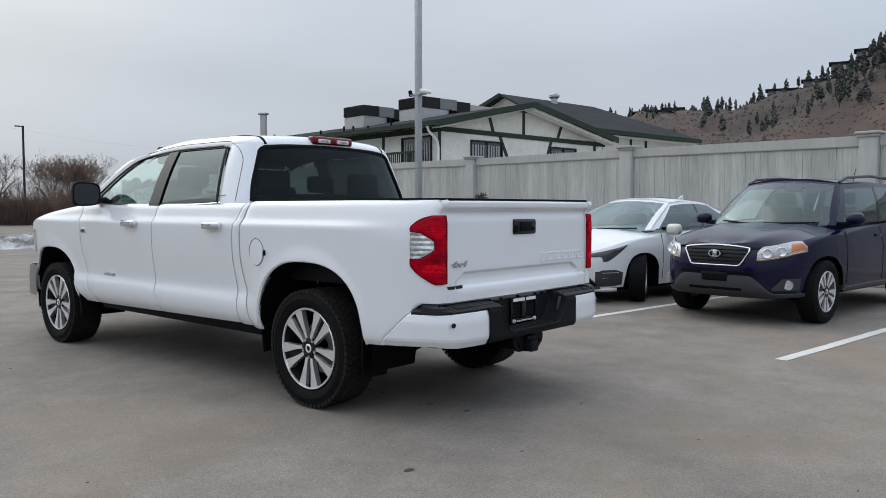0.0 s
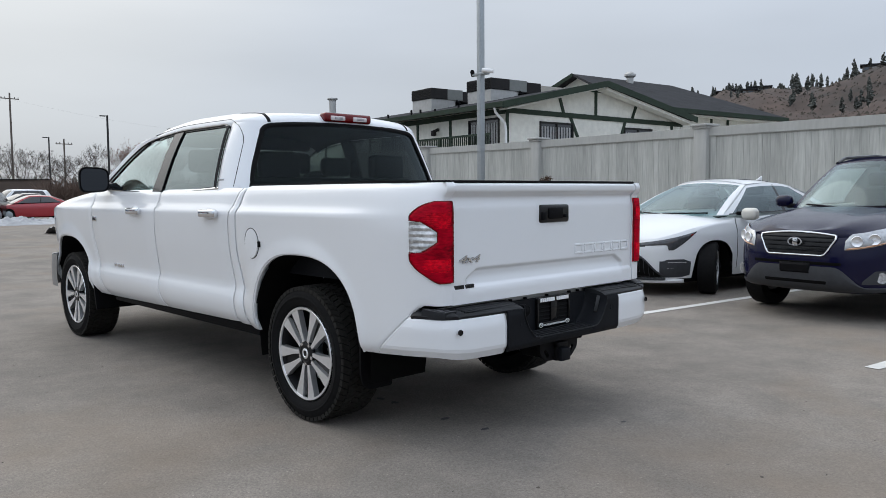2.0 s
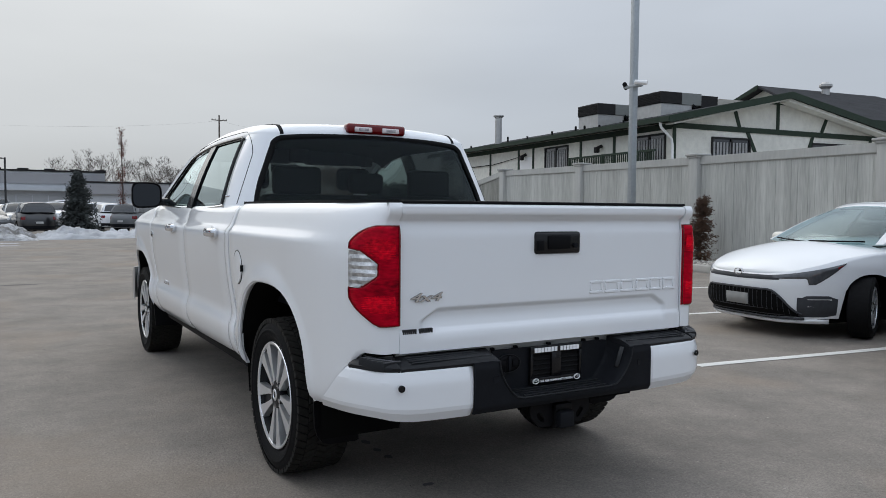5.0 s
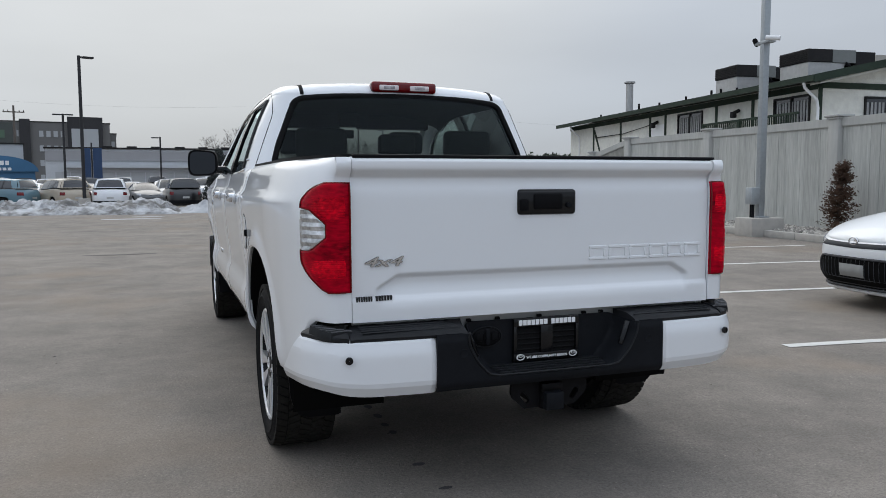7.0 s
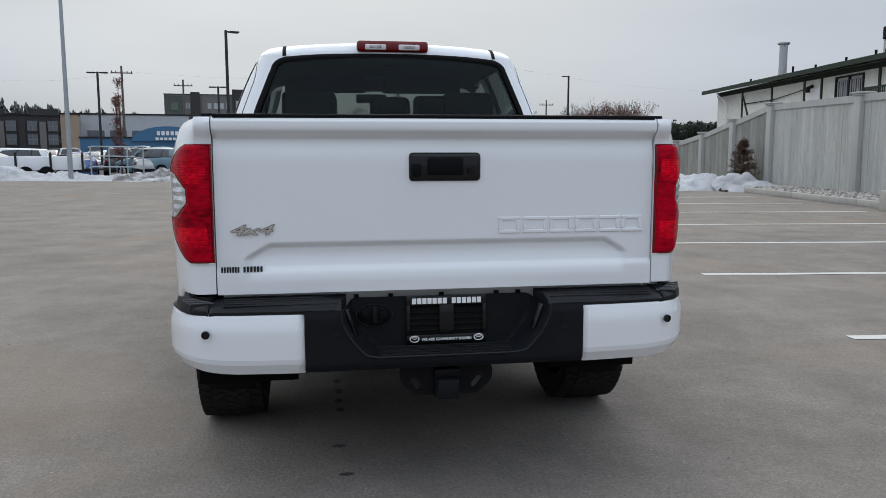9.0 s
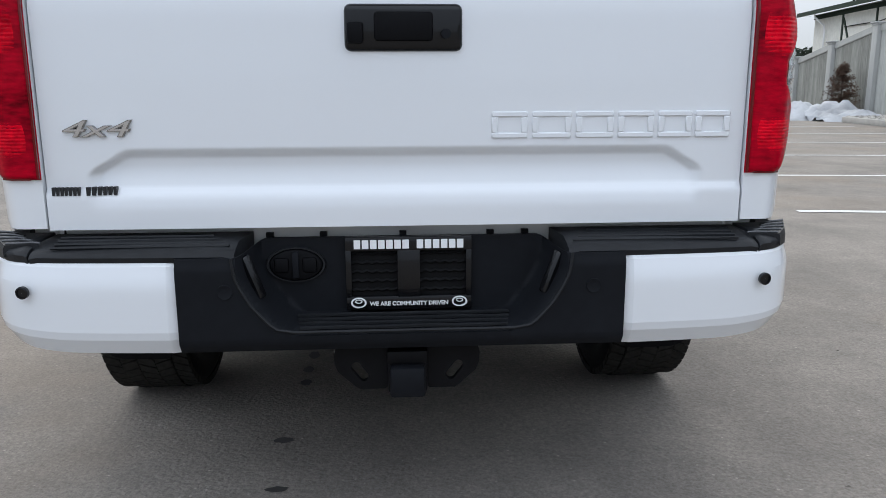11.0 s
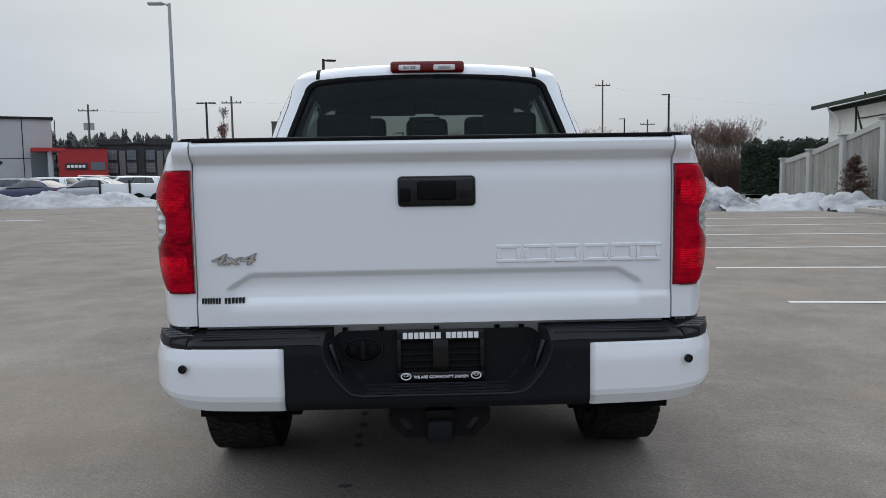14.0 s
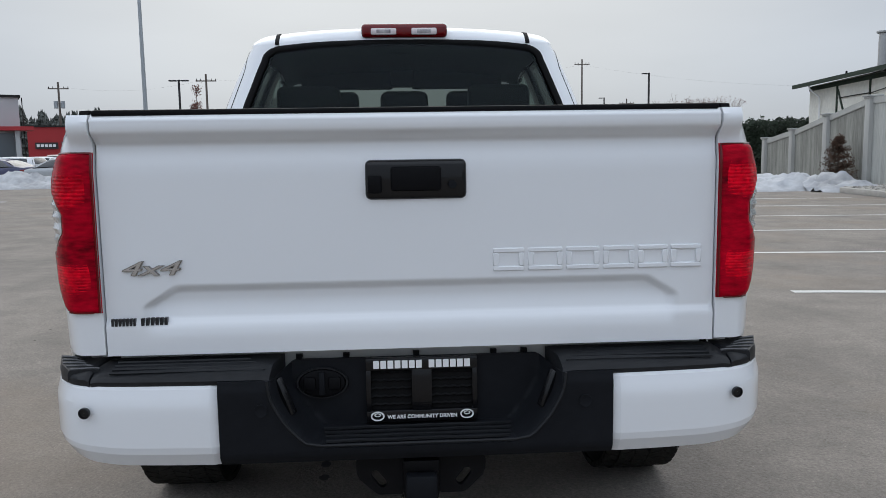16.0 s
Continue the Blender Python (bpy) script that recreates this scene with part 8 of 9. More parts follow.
def utility_pole(eye, az, d, top, turn, arms=1, can=False):
    x, y = bear(eye, az, d)
    t = thing("utility_pole", pose(x, y, 0, 0, 0, turn), "weathered wooden utility pole with a crossarm", "utility pole", "utility poles")
    part("pole", cyled((0, 0, -0.5), (0, 0, top), 0.19, 0.13, 10), M_POLEWOOD, t)
    for k in range(arms):
        z = top - 0.9 - k * 1.0
        arm = part("crossarm", boxed(-1.35, -0.07, z - 0.07, 1.35, 0.07, z + 0.07), M_POLEWOOD, t, smooth=0)
        for px in (-1.25, -0.7, 0.7, 1.25):
            part("insulator", cyled((px, 0, z + 0.07), (px, 0, z + 0.3), 0.06, 0.04, 8), M_DARKMET, arm)
    if can:
        for px in (-0.45, 0.45):
            part("transformer", cyled((px, 0, top - 3.6), (px, 0, top - 2.6), 0.28, seg=14), M_STEEL, t, "grey transformer can")
    return t


utility_pole(E14, 13.29, 140, 17.4, 5, 1)
utility_pole(E14, -22.63, 122, 12.1, 8, 1, True)
utility_pole(E14, -13.33, 112, 12.6, 5, 1)
utility_pole(E9, -9.22, 125, 12.2, 5, 1)
utility_pole(E3, 17.4, 150, 11.0, 0, 1)
# sagging wires between poles
def wire(a, b, sag):
    bm = bm_new()
    a, b = Vector(a), Vector(b)
    tube(bm, [a.lerp(b, k / 12) - Vector((0, 0, sag * 4 * (k / 12) * (1 - k / 12))) for k in range(13)], 0.004, 4)
    tagged(part("power_line", bm, M_IRON, smooth=0), "thin dark overhead wire", "power line", "power lines")


pA, pB, pC = bear(E14, -22.63, 122), bear(E14, -13.33, 112), bear(E9, -9.22, 125)
pD = bear(E14, 13.29, 140)
for dz in (0.0,):
    wire((*pA, 11.5 + dz), (*pB, 11.9 + dz), 1.0)
    wire((*pB, 11.9 + dz), (*pD, 16.4 + dz), 1.6)
    wire((*pD, 16.4 + dz), (70, 118, 11 + dz), 1.0)


# --- buildings of the town ---
M_HOTEL = mat("hotel_grey", (0.16, 0.155, 0.15), 0.8, var=0.06, scale=0.6)
M_DKBRICK = mat("charcoal_cladding", (0.035, 0.034, 0.036), 0.8, var=0.2, scale=2)
M_TAN = mat("tan_cladding", (0.34, 0.27, 0.20), 0.85, var=0.1, scale=2)
M_REDWALL = mat("red_cladding", (0.36, 0.02, 0.025), 0.6, var=0.08, scale=1)
M_GREYWALL = mat("grey_panel", (0.32, 0.32, 0.33), 0.6, var=0.06, scale=1)
M_PALEWALL = mat("pale_metal_siding", (0.50, 0.52, 0.54), 0.6, var=0.07, scale=1.5)
M_BLUEWALL = mat("blue_wall", (0.045, 0.145, 0.27), 0.6, var=0.08, scale=1.5)
M_PANE = mat("blue_grey_pane", (0.10, 0.12, 0.14), 0.1, coat=0.5)
M_LITPANE = mat("pale_pane", (0.42, 0.43, 0.44), 0.2, coat=0.4)


def facade(name, eye, az0, az1, d, ztop, depth, material, label, category="building", turn=None):
    """A building whose front spans two bearings at a distance. Returns thing, width and a box helper on its front."""
    a, b = Vector((*bear(eye, az0, d), 0)), Vector((*bear(eye, az1, d), 0))
    c = (a + b) / 2
    w = (b - a).length
    ang = math.degrees(math.atan2(b.y - a.y, b.x - a.x))
    t = thing(name, pose(c.x, c.y, -0.6, 0, 0, ang), label, category)
    H = ztop + 0.6
    body = part("wall", boxed(-w / 2, 0, 0, w / 2, depth, H), material, t, smooth=0)
    part("roof", boxed(-w / 2 - 0.15, -0.15, H, w / 2 + 0.15, depth + 0.15, H + 0.18), M_DARKMET, t, smooth=0)
    def on(nm, x0, x1, z0, z1, m_, out=0.08, lab="", par=None):
        return part(nm, boxed(x0, -out, z0, x1, 0.1, z1), m_, par or body, lab, smooth=0)
    return t, w, H, on


# charcoal shop block
t, w, H, on = facade("charcoal_shop_building", E9, -21.9, -17.1, 112, 6.0, 18, M_DKBRICK, "two-storey charcoal building with tall gridded windows", "building")
for k in range(4):
    x0 = -w / 2 + 0.5 + k * w / 4
    on("tan_pier", x0 - 0.4, x0 + 0.35, 0, H - 0.8, M_HOTEL if k % 2 else M_DKBRICK, 0.25)
    for j in range(3):
        win = on("window", x0 + 0.55, x0 + w / 4 - 0.65, 1.2 + j * 1.7, 2.5 + j * 1.7, M_PANE, 0.1)
        on("mullion", x0 + w / 8 - 0.1, x0 + w / 8, 1.2 + j * 1.7, 2.5 + j * 1.7, M_HOTEL, 0.14, par=win)
        on("mullion", x0 + 0.55, x0 + w / 4 - 0.65, 1.8 + j * 1.7, 1.9 + j * 1.7, M_HOTEL, 0.13, par=win)
on("parapet", -w / 2, -w / 2 + 3.4, H, H + 0.7, M_DKBRICK, 0.2)
on("parapet", w / 2 - 3.4, w / 2, H, H + 0.8, M_DKBRICK, 0.2)
on("sign_board", w / 2 - 2.6, w / 2 - 0.5, 1.0, 1.7, M_WRITE, 0.2, "plain pale sign")
t, w, H, on = facade("tan_building", E9, -17.0, -15.9, 112, 6.2, 18, M_TAN, "plain tan block between shops", "building")
# pale and blue shop
t, w, H, on = facade("pale_warehouse", E9, -15.9, -8.8, 120, 6.6, 25, M_PALEWALL, "long pale grey warehouse behind the blue shop", "warehouse")
for k in range(5):
    on("window", -w / 2 + 1 + k * 2.9, -w / 2 + 3.2 + k * 2.9, 3.9, 5.0, M_PANE)
for k in range(24):
    on("siding_rib", -w / 2 + 0.2 + k * w / 24, -w / 2 + 0.28 + k * w / 24, 0, H, M_PALEWALL, 0.05)
t, w, H, on = facade("blue_shop", E9, -15.9, -8.2, 112, 3.2, 8, M_BLUEWALL, "blue shop front with a curved raised sign wall", "shop")
bm = bm_new()
cx = w * 0.22
prism(bm, [(cx + 4.6 * math.cos(a), -0.25, H - 0.4 + 2.0 * math.sin(a)) for a in np.linspace(0, math.pi, 18)], (0, 0, 0), (0, 0.4, 0))
part("sign_wall", bm, M_BLUEWALL, t, "curved blue sign wall", smooth=0)
for k in range(5):
    on("sign_bar", cx - 1.4 + k * 0.58, cx - 1.0 + k * 0.58, H + 0.4, H + 0.95, M_WRITE, 0.32, "white sign bar")
for k in range(6):
    on("sign_bar", cx - 1.6 + k * 0.55, cx - 1.2 + k * 0.55, H - 0.25, H + 0.1, M_WRITE, 0.32, "white sign bar")
for k in range(6):
    on("window", -w / 2 + 0.8 + k * 2.4, -w / 2 + 2.6 + k * 2.4, 0.9, 2.6, M_PANE)
# hotel
t, w, H, on = facade("hotel_building", E9, -10.5, -3.4, 205, 15.6, 30, M_HOTEL, "grey multi-storey hotel with a dark tower", "hotel")
on("sign_panel", -w / 2, -w / 2 + 4.8, 4, H - 0.3, mat("dull_green_panel", (0.07, 0.078, 0.072), 0.6, var=0.1), 0.3, "dull green sign panel")
for k in range(4):
    on("sign_bar", -w / 2 + 0.9 + k * 0.8, -w / 2 + 1.5 + k * 0.8, H - 6.0, H - 4.9, M_WRITE, 0.5, "white sign bar")
on("sign_mark", -w / 2 + 1.6, -w / 2 + 3.2, H - 3.8, H - 2.0, mat("green_mark", (0.09, 0.15, 0.10), 0.5), 0.5, "green square mark")
on("dark_tower", -w / 2 + 6.2, -w / 2 + 8.4, 0, H + 0.6, M_DKBRICK, 0.8)
on("dark_tower", w / 2 - 9.2, w / 2 - 1.6, 0, H + 1.4, M_DKBRICK, 1.0)
on("pale_bay", w / 2 - 8.4, w / 2 - 2.6, 0, H - 1.4, M_LITPANE, 1.3)
for j in range(4):
    for k in range(5):
        x0 = -w / 2 + 10.2 + k * 1.5
        on("window", x0, x0 + 0.9, H - 3.4 - j * 3.4, H - 2.0 - j * 3.4, M_LITPANE, 0.1)
    for k in range(2):
        on("window", -w / 2 + 5.0 + k * 0.6, -w / 2 + 5.4 + k * 0.6, H - 3.4 - j * 3.4, H - 2.0 - j * 3.4, M_LITPANE, 0.1)
t, w, H, on = facade("hotel_wing", E7, -3.6, -2.75, 215, 13.8, 20, M_HOTEL, "grey hotel wing with pale windows", "hotel")
for j in range(3):
    for k in range(2):
        on("window", -w / 2 + 0.6 + k * 1.4, -w / 2 + 1.4 + k * 1.4, H - 3.2 - j * 3.4, H - 1.9 - j * 3.4, M_LITPANE, 0.1)
# long grey dealership
t, w, H, on = facade("long_showroom", E7, -7.1, 6.2, 100, 5.3, 22, M_PALEWALL, "long pale grey showroom with a flat roof", "showroom")
on("upper_band", -w / 2, w / 2, H - 1.4, H - 0.2, M_GREYWALL, 0.12)
on("canopy", -w / 2 + 2.0, w / 2, H - 2.2, H - 1.9, M_PALEWALL, 0.9)
for k in range(14):
    on("bay_door", -w / 2 + 1.0 + k * w / 14.3, -w / 2 + 2.5 + k * w / 14.3, 0.3, 3.2, M_LITPANE, 0.06)
for k in range(7):
    on("roof_unit", -w / 2 + 6 + k * 2.7, -w / 2 + 7.1 + k * 2.7, H, H + 0.35, M_DARKMET, -1.0)
bn = thing("hanging_banner", pose(*bear(E7, -4.3, 66), 0, 0, 0, 0), "dark blue double banner on a pole", "banner")
part("pole", cyled((0, 0, -0.5), (0, 0, 4.4), 0.06, seg=8), M_LAMPBLK, bn)
for s in (-1, 1):
    part("cloth", boxed(min(s * 0.08, s * 0.72), -0.02, 1.3, max(s * 0.08, s * 0.72), 0.02, 4.0), mat("navy_banner", (0.03, 0.06, 0.13), 0.8, var=0.15, scale=2), bn, smooth=0)
part("sign_box", boxed(-0.8, -0.06, 0.7, 0.9, 0.06, 1.25), M_DKBRICK, bn, smooth=0)
# low pale building seen past the mirror
t, w, H, on = facade("low_pale_shop", E3, 5.4, 11.1, 92, 3.9, 16, M_PALEWALL, "low pale grey shop with a flat roof", "shop")
on("upper_band", -w / 2, w / 2, H - 1.2, H - 0.1, M_GREYWALL, 0.4)
on("sign_board", -w / 2 + 2.2, -w / 2 + 5.4, 1.3, 2.3, M_WRITE, 0.12, "white sign board")
for k in range(7):
    on("sign_bar", -w / 2 + 2.5 + k * 0.40, -w / 2 + 2.78 + k * 0.40, 1.6, 2.05, M_REDWALL, 0.16, "dull red sign bar")
for k in range(3):
    on("door", -w / 2 + 6.2 + k * 1.1, -w / 2 + 7.0 + k * 1.1, 0.4, 1.9, M_PANE)
t, w, H, on = facade("low_pale_shop_end", E3, 11.1, 13.0, 94, 4.0, 14, M_GREYWALL, "blank grey end wall of the low shop", "shop")
t, w, H, on = facade("brown_house", E3, 12.9, 16.5, 125, 3.4, 8, mat("brown_siding", (0.10, 0.075, 0.06), 0.8, var=0.15, scale=2), "low brown house behind the trees", "house")
# grey dealership with a red canopy, red shop
t, w, H, on = facade("grey_showroom", E14, -31.5, -24.9, 66, 5.9, 18, mat("light_grey_panel", (0.42, 0.42, 0.43), 0.6, var=0.05, scale=1), "grey panelled showroom with a red canopy", "showroom")
for k in range(4):
    on("panel_joint", -w / 2 + 1.2 + k * 2.2, -w / 2 + 1.26 + k * 2.2, 0, H, M_DARKMET, 0.02)
on("panel_joint", -w / 2, w / 2, H * 0.55, H * 0.55 + 0.05, M_DARKMET, 0.02)
on("glazing", w / 2 - 1.5, w / 2 - 0.3, 0.6, 3.9, M_PANE, 0.06)
on("canopy", w / 2 - 1.5, w / 2 + 0.75, 4.05, 4.33, M_REDWALL, 2.0, "red canopy")
on("canopy_post", w / 2 - 0.45, w / 2 - 0.15, 0, 4.05, M_LITPANE, 1.6)
on("dark_wing", -w / 2 - 3, -w / 2 + 1.0, 0, H - 0.2, M_DKBRICK, 0.5)
t, w, H, on = facade("red_shop", E14, -24.6, -21.6, 98, 5.0, 16, M_REDWALL, "bright red flat-roofed shop with a sign board", "shop")
on("sign_board", -w / 2 + 0.7, -w / 2 + 3.0, 3.2, 3.9, M_DKBRICK, 0.15, "black sign board")
for k in range(5):
    on("sign_bar", -w / 2 + 0.85 + k * 0.40, -w / 2 + 1.15 + k * 0.40, 3.4, 3.7, M_WRITE, 0.2, "white sign bar")
on("window", w / 2 - 1.8, w / 2 - 0.3, 3.1, 4.0, M_PANE)
on("door", w / 2 - 1.9, w / 2 - 0.2, 0.5, 2.4, M_LITPANE)


# --- trees ---
M_BARK = mat("grey_bark", (0.065, 0.054, 0.048), 0.95, var=0.3, scale=8)
M_TWIG = mat("brown_twigs", (0.125, 0.085, 0.066), 0.95, var=0.35, scale=3)
M_REDLEAF = mat("dry_russet_leaves", (0.12, 0.046, 0.034), 0.9, var=0.45, scale=4)
M_CEDAR = mat("dark_cedar_leaves", (0.022, 0.035, 0.02), 0.9, var=0.5, scale=3)
M_DEADCEDAR = mat("bronzed_cedar_leaves", (0.075, 0.038, 0.022), 0.9, var=0.5, scale=9)
M_FIR = mat("grey_fir_sprays", (0.034, 0.040, 0.038), 0.9, var=0.5, scale=5)
# distant pines: the haze is put into this pale, greyed green
M_HAZEPINE = mat("far_pine", (0.105, 0.112, 0.102), 0.95, var=0.5, scale=0.3)


def stick(bm, a, b, r0, r1, seg=3):
    d = (b - a)
    q = d.to_track_quat("Z", "Y").to_matrix()
    A = [bm.verts.new(a + q @ Vector((r0 * math.cos(2 * math.pi * k / seg), r0 * math.sin(2 * math.pi * k / seg), 0))) for k in range(seg)]
    B = [bm.verts.new(b + q @ Vector((r1 * math.cos(2 * math.pi * k / seg), r1 * math.sin(2 * math.pi * k / seg), 0))) for k in range(seg)]
    for k in range(seg):
        bm.faces.new((A[k], A[(k + 1) % seg], B[(k + 1) % seg], B[k]))


def grow(bm, rr, p, d, length, r, depth, tips, spread_=0.55, seg=4, thin=0.0, rise=0.3):
    steps = 2
    for _ in range(steps):
        d2 = (d + Vector((rr.uniform(-1, 1), rr.uniform(-1, 1), rr.uniform(-0.3, 0.7))) * 0.16).normalized()
        q = p + d2 * length / steps
        stick(bm, p, q, r, r * 0.82, seg if depth > 2 else 3)
        p, d, r = q, d2, r * 0.82
    if depth == 0:
        tips.append((p, d))
        return
    for k in range(rr.choice((2, 3, 3))):
        a = Vector((rr.uniform(-1, 1), rr.uniform(-1, 1), rr.uniform(-0.5, 0.5) + rise))
        grow(bm, rr, p, (d + a * spread_).normalized(), length * rr.uniform(0.62, 0.82), max(r * 0.68, thin), depth - 1, tips, spread_, seg, thin, rise)


def leaf_bunch(bm, rr, p, n, spread_, size):
    for _ in range(n):
        c = p + Vector((rr.gauss(0, spread_), rr.gauss(0, spread_), rr.gauss(0, spread_)))
        a = Vector((rr.uniform(-1, 1), rr.uniform(-1, 1), rr.uniform(-1, 1))).normalized() * size * rr.uniform(0.6, 1.4)
        b = a.orthogonal().normalized() * size * 0.5
        vs = [bm.verts.new(v) for v in (c - a, c + b, c + a, c - b)]
        bm.faces.new(vs)


def bare_tree(h, seed, label, leaves=0, m_leaf=None, category="tree"):
    rr = random.Random(seed)
    t = thing("bare_tree", pose(0, 0, 0), label, category, "bare trees")
    bm, crown, tips = bm_new(), bm_new(), []
    p, d = Vector((0, 0, 0)), Vector((0, 0, 1))
    stick(bm, p, Vector((0.05, 0, h * 0.22)), h * 0.022, h * 0.017, 8)
    part("trunk", bm, M_BARK, t)
    for k in range(5):
        a = 2 * math.pi * k / 5 + rr.uniform(-0.4, 0.4)
        grow(crown, rr, Vector((0.05, 0, h * (0.20 + 0.03 * k))), Vector((math.cos(a) * 0.95, math.sin(a) * 0.95, 1)).normalized(), h * 0.195, h * 0.0100, 5, tips, 0.75, 4, 0.013, 0.12)
    if leaves:
        for p, d in tips:
            leaf_bunch(crown, rr, p, leaves, 0.12, 0.07)
    part("crown", crown, m_leaf or M_BARK, t, "bare branches and twigs", smooth=0)
    return t


protos = [bare_tree(11.3, 11 + k, "leafless grey tree beyond the far lot") for k in range(3)]
rr = random.Random(4)
spots = [(E3, 5.2 + 1.05 * k + rr.uniform(-0.3, 0.3), 135 + rr.uniform(-14, 18)) for k in range(14)] + [(E14, 12.2 + 1.2 * k, 150 + rr.uniform(-10, 10)) for k in range(7)] + [(E1, 21.0, 120), (E1, 23.6, 118)]
for k, (eye, az, d) in enumerate(spots):
    x, y = bear(eye, az, d)
    s = rr.uniform(0.85, 1.10) * (1.0 if k < 14 else 0.62)
    m_ = pose(x, y, -0.3, 0, 0, rr.uniform(0, 360)) @ Matrix.Diagonal((s, s, s, 1))
    if k < 3:
        protos[k].matrix_world = m_
    else:
        copy_thing(protos[k % 3], m_)



def column_tree(eye, az, d, h, seed, label):
    """A slim upright young tree with dry leaves."""
    rr = random.Random(seed)
    x, y = bear(eye, az, d)
    t = thing("slim_tree", pose(x, y, far_ground(x, y)), label, "tree", "slim trees")
    bm, crown = bm_new(), bm_new()
    tube(bm, [(0, 0, 0), (0.04, 0, h * 0.4), (0, 0.03, h * 0.75), (0, 0, h)], [0.06, 0.045, 0.03, 0.008], 6)
    part("trunk", bm, M_BARK, t)
    for k in range(46):
        z = h * rr.uniform(0.14, 0.97)
        a = rr.uniform(0, 6.28)
        l_ = 0.62 * (1 - (z / h - 0.35) ** 2) * rr.uniform(0.6, 1.1)
        q = Vector((0.45 * l_ * math.cos(a), 0.45 * l_ * math.sin(a), z + 0.8 * l_))
        stick(crown, Vector((0, 0, z)), q, 0.014, 0.005)
        for j in range(4):
            leaf_bunch(crown, rr, Vector((0, 0, z)).lerp(q, 0.35 + 0.2 * j), 5, 0.07, 0.045)
    part("crown", crown, M_REDLEAF, t, "sparse russet leaves on upright twigs", smooth=0)


column_tree(E3, 8.45, 49, 6.0, 21, "slim young tree with sparse russet leaves")
column_tree(E9, -13.4, 46, 5.3, 22, "slim young tree with dense russet leaves")
column_tree(E9, -13.6, 47, 4.4, 23, "slim young tree with dense russet leaves")


def bush(x, y, z, w, h, seed, m_leaf, label, stems=60, leaves=9, size=0.09, name="shrub"):
    rr = random.Random(seed)
    t = thing(name, pose(x, y, z), label, "shrub", "shrubs")
    bm, crown = bm_new(), bm_new()
    for k in range(stems):
        a, q = rr.uniform(0, 6.28), rr.uniform(0, 0.35)
        base = Vector((w * q * math.cos(a), w * 0.6 * q * math.sin(a), -0.1))
        tips = []
        grow(bm, rr, base, Vector((math.cos(a) * 0.45 * rr.random(), math.sin(a) * 0.4 * rr.random(), 1)).normalized(), h * rr.uniform(0.24, 0.36), max(0.022, 0.0055 * h), 3, tips, 0.55, 3, 0.0016 * h)
        for p, d in tips:
            if rr.random() < 0.7:
                leaf_bunch(crown, rr, p, leaves, 0.07, size)
    part("stem_tangle", bm, M_TWIG, t, smooth=0)
    part("foliage", crown, m_leaf, t, "dry leaves on twigs", smooth=0)


x, y = bear(E14, 21.1, 92)
bush(x, y, far_ground(x, y), 6.6, 7.4, 31, M_REDLEAF, "tall tangled russet shrub behind the snow", 105, 3, 0.075)


def cone_conifer(eye, az, d, h, w, seed, label):
    """A dense dark conifer with drooping sprays, broad at the foot."""
    rr = random.Random(seed)
    x, y = bear(eye, az, d)
    t = thing("conifer", pose(x, y, far_ground(x, y)), label, "conifer")
    part("trunk", cyled((0, 0, -0.1), (0, 0, h * 0.95), 0.07, 0.01, 8), M_BARK, t)
    crown = bm_new()
    for k in range(420):
        q = rr.uniform(0.02, 1.0) ** 1.2
        a = rr.uniform(0, 6.28)
        l_ = w * (1.02 - q) ** 0.75 * rr.uniform(0.5, 1.08) + 0.06
        c = Vector((0, 0, h * q))
        e = c + Vector((l_ * math.cos(a), l_ * math.sin(a), l_ * rr.uniform(0.0, 0.45)))
        stick(crown, c, e, 0.012, 0.004)
        for j in range(4):
            leaf_bunch(crown, rr, c.lerp(e, 0.4 + 0.2 * j), 4, 0.07, 0.07)
    part("crown", crown, M_FIR, t, "dense dark grey-green sprays", smooth=0)


cone_conifer(E7, 3.9, 40, 2.9, 0.95, 36, "dark grey-green conifer beside the far lot")
x, y = bear(E14, -30.2, 40)
bush(x, y, far_ground(x, y), 2.2, 2.9, 37, M_CEDAR, "dark evergreen shrub beside the far lot", 30, 14, 0.09)


def thicket(az0, az1, d, h, seed):
    """A dense strip of dry brown stems."""
    rr = random.Random(seed)
    bm = bm_new()
    for _ in range(4200):
        x, y = bear(E14, lerp(az0, az1, rr.random()), d + rr.uniform(-2.0, 2.0))
        l_ = h * rr.uniform(0.35, 1.0)
        a = rr.uniform(0, 6.28)
        lean_ = rr.uniform(0.05, 0.5)
        p = Vector((x, y, -0.35))
        m = p + Vector((math.cos(a) * lean_ * l_ * 0.4, math.sin(a) * lean_ * l_ * 0.4, l_ * 0.6))
        e = m + Vector((math.cos(a) * lean_ * l_ * 0.6, math.sin(a) * lean_ * l_ * 0.6, l_ * rr.uniform(-0.1, 0.4)))
        stick(bm, p, m, 0.022, 0.014)
        stick(bm, m, e, 0.014, 0.006)
        for _k in range(2):
            q = m + Vector((rr.uniform(-0.5, 0.5), rr.uniform(-0.5, 0.5), rr.uniform(0.0, 0.5)))
            stick(bm, p.lerp(m, rr.uniform(0.4, 1)), q, 0.010, 0.005)
    tagged(part("brush_thicket", bm, M_TWIG, smooth=0), "dense dry brown thicket behind the snow", "thicket", kind="stuff")


thicket(19.2, 23.2, 54, 3.3, 71)
thicket(13.2, 20.4, 62, 3.4, 72)


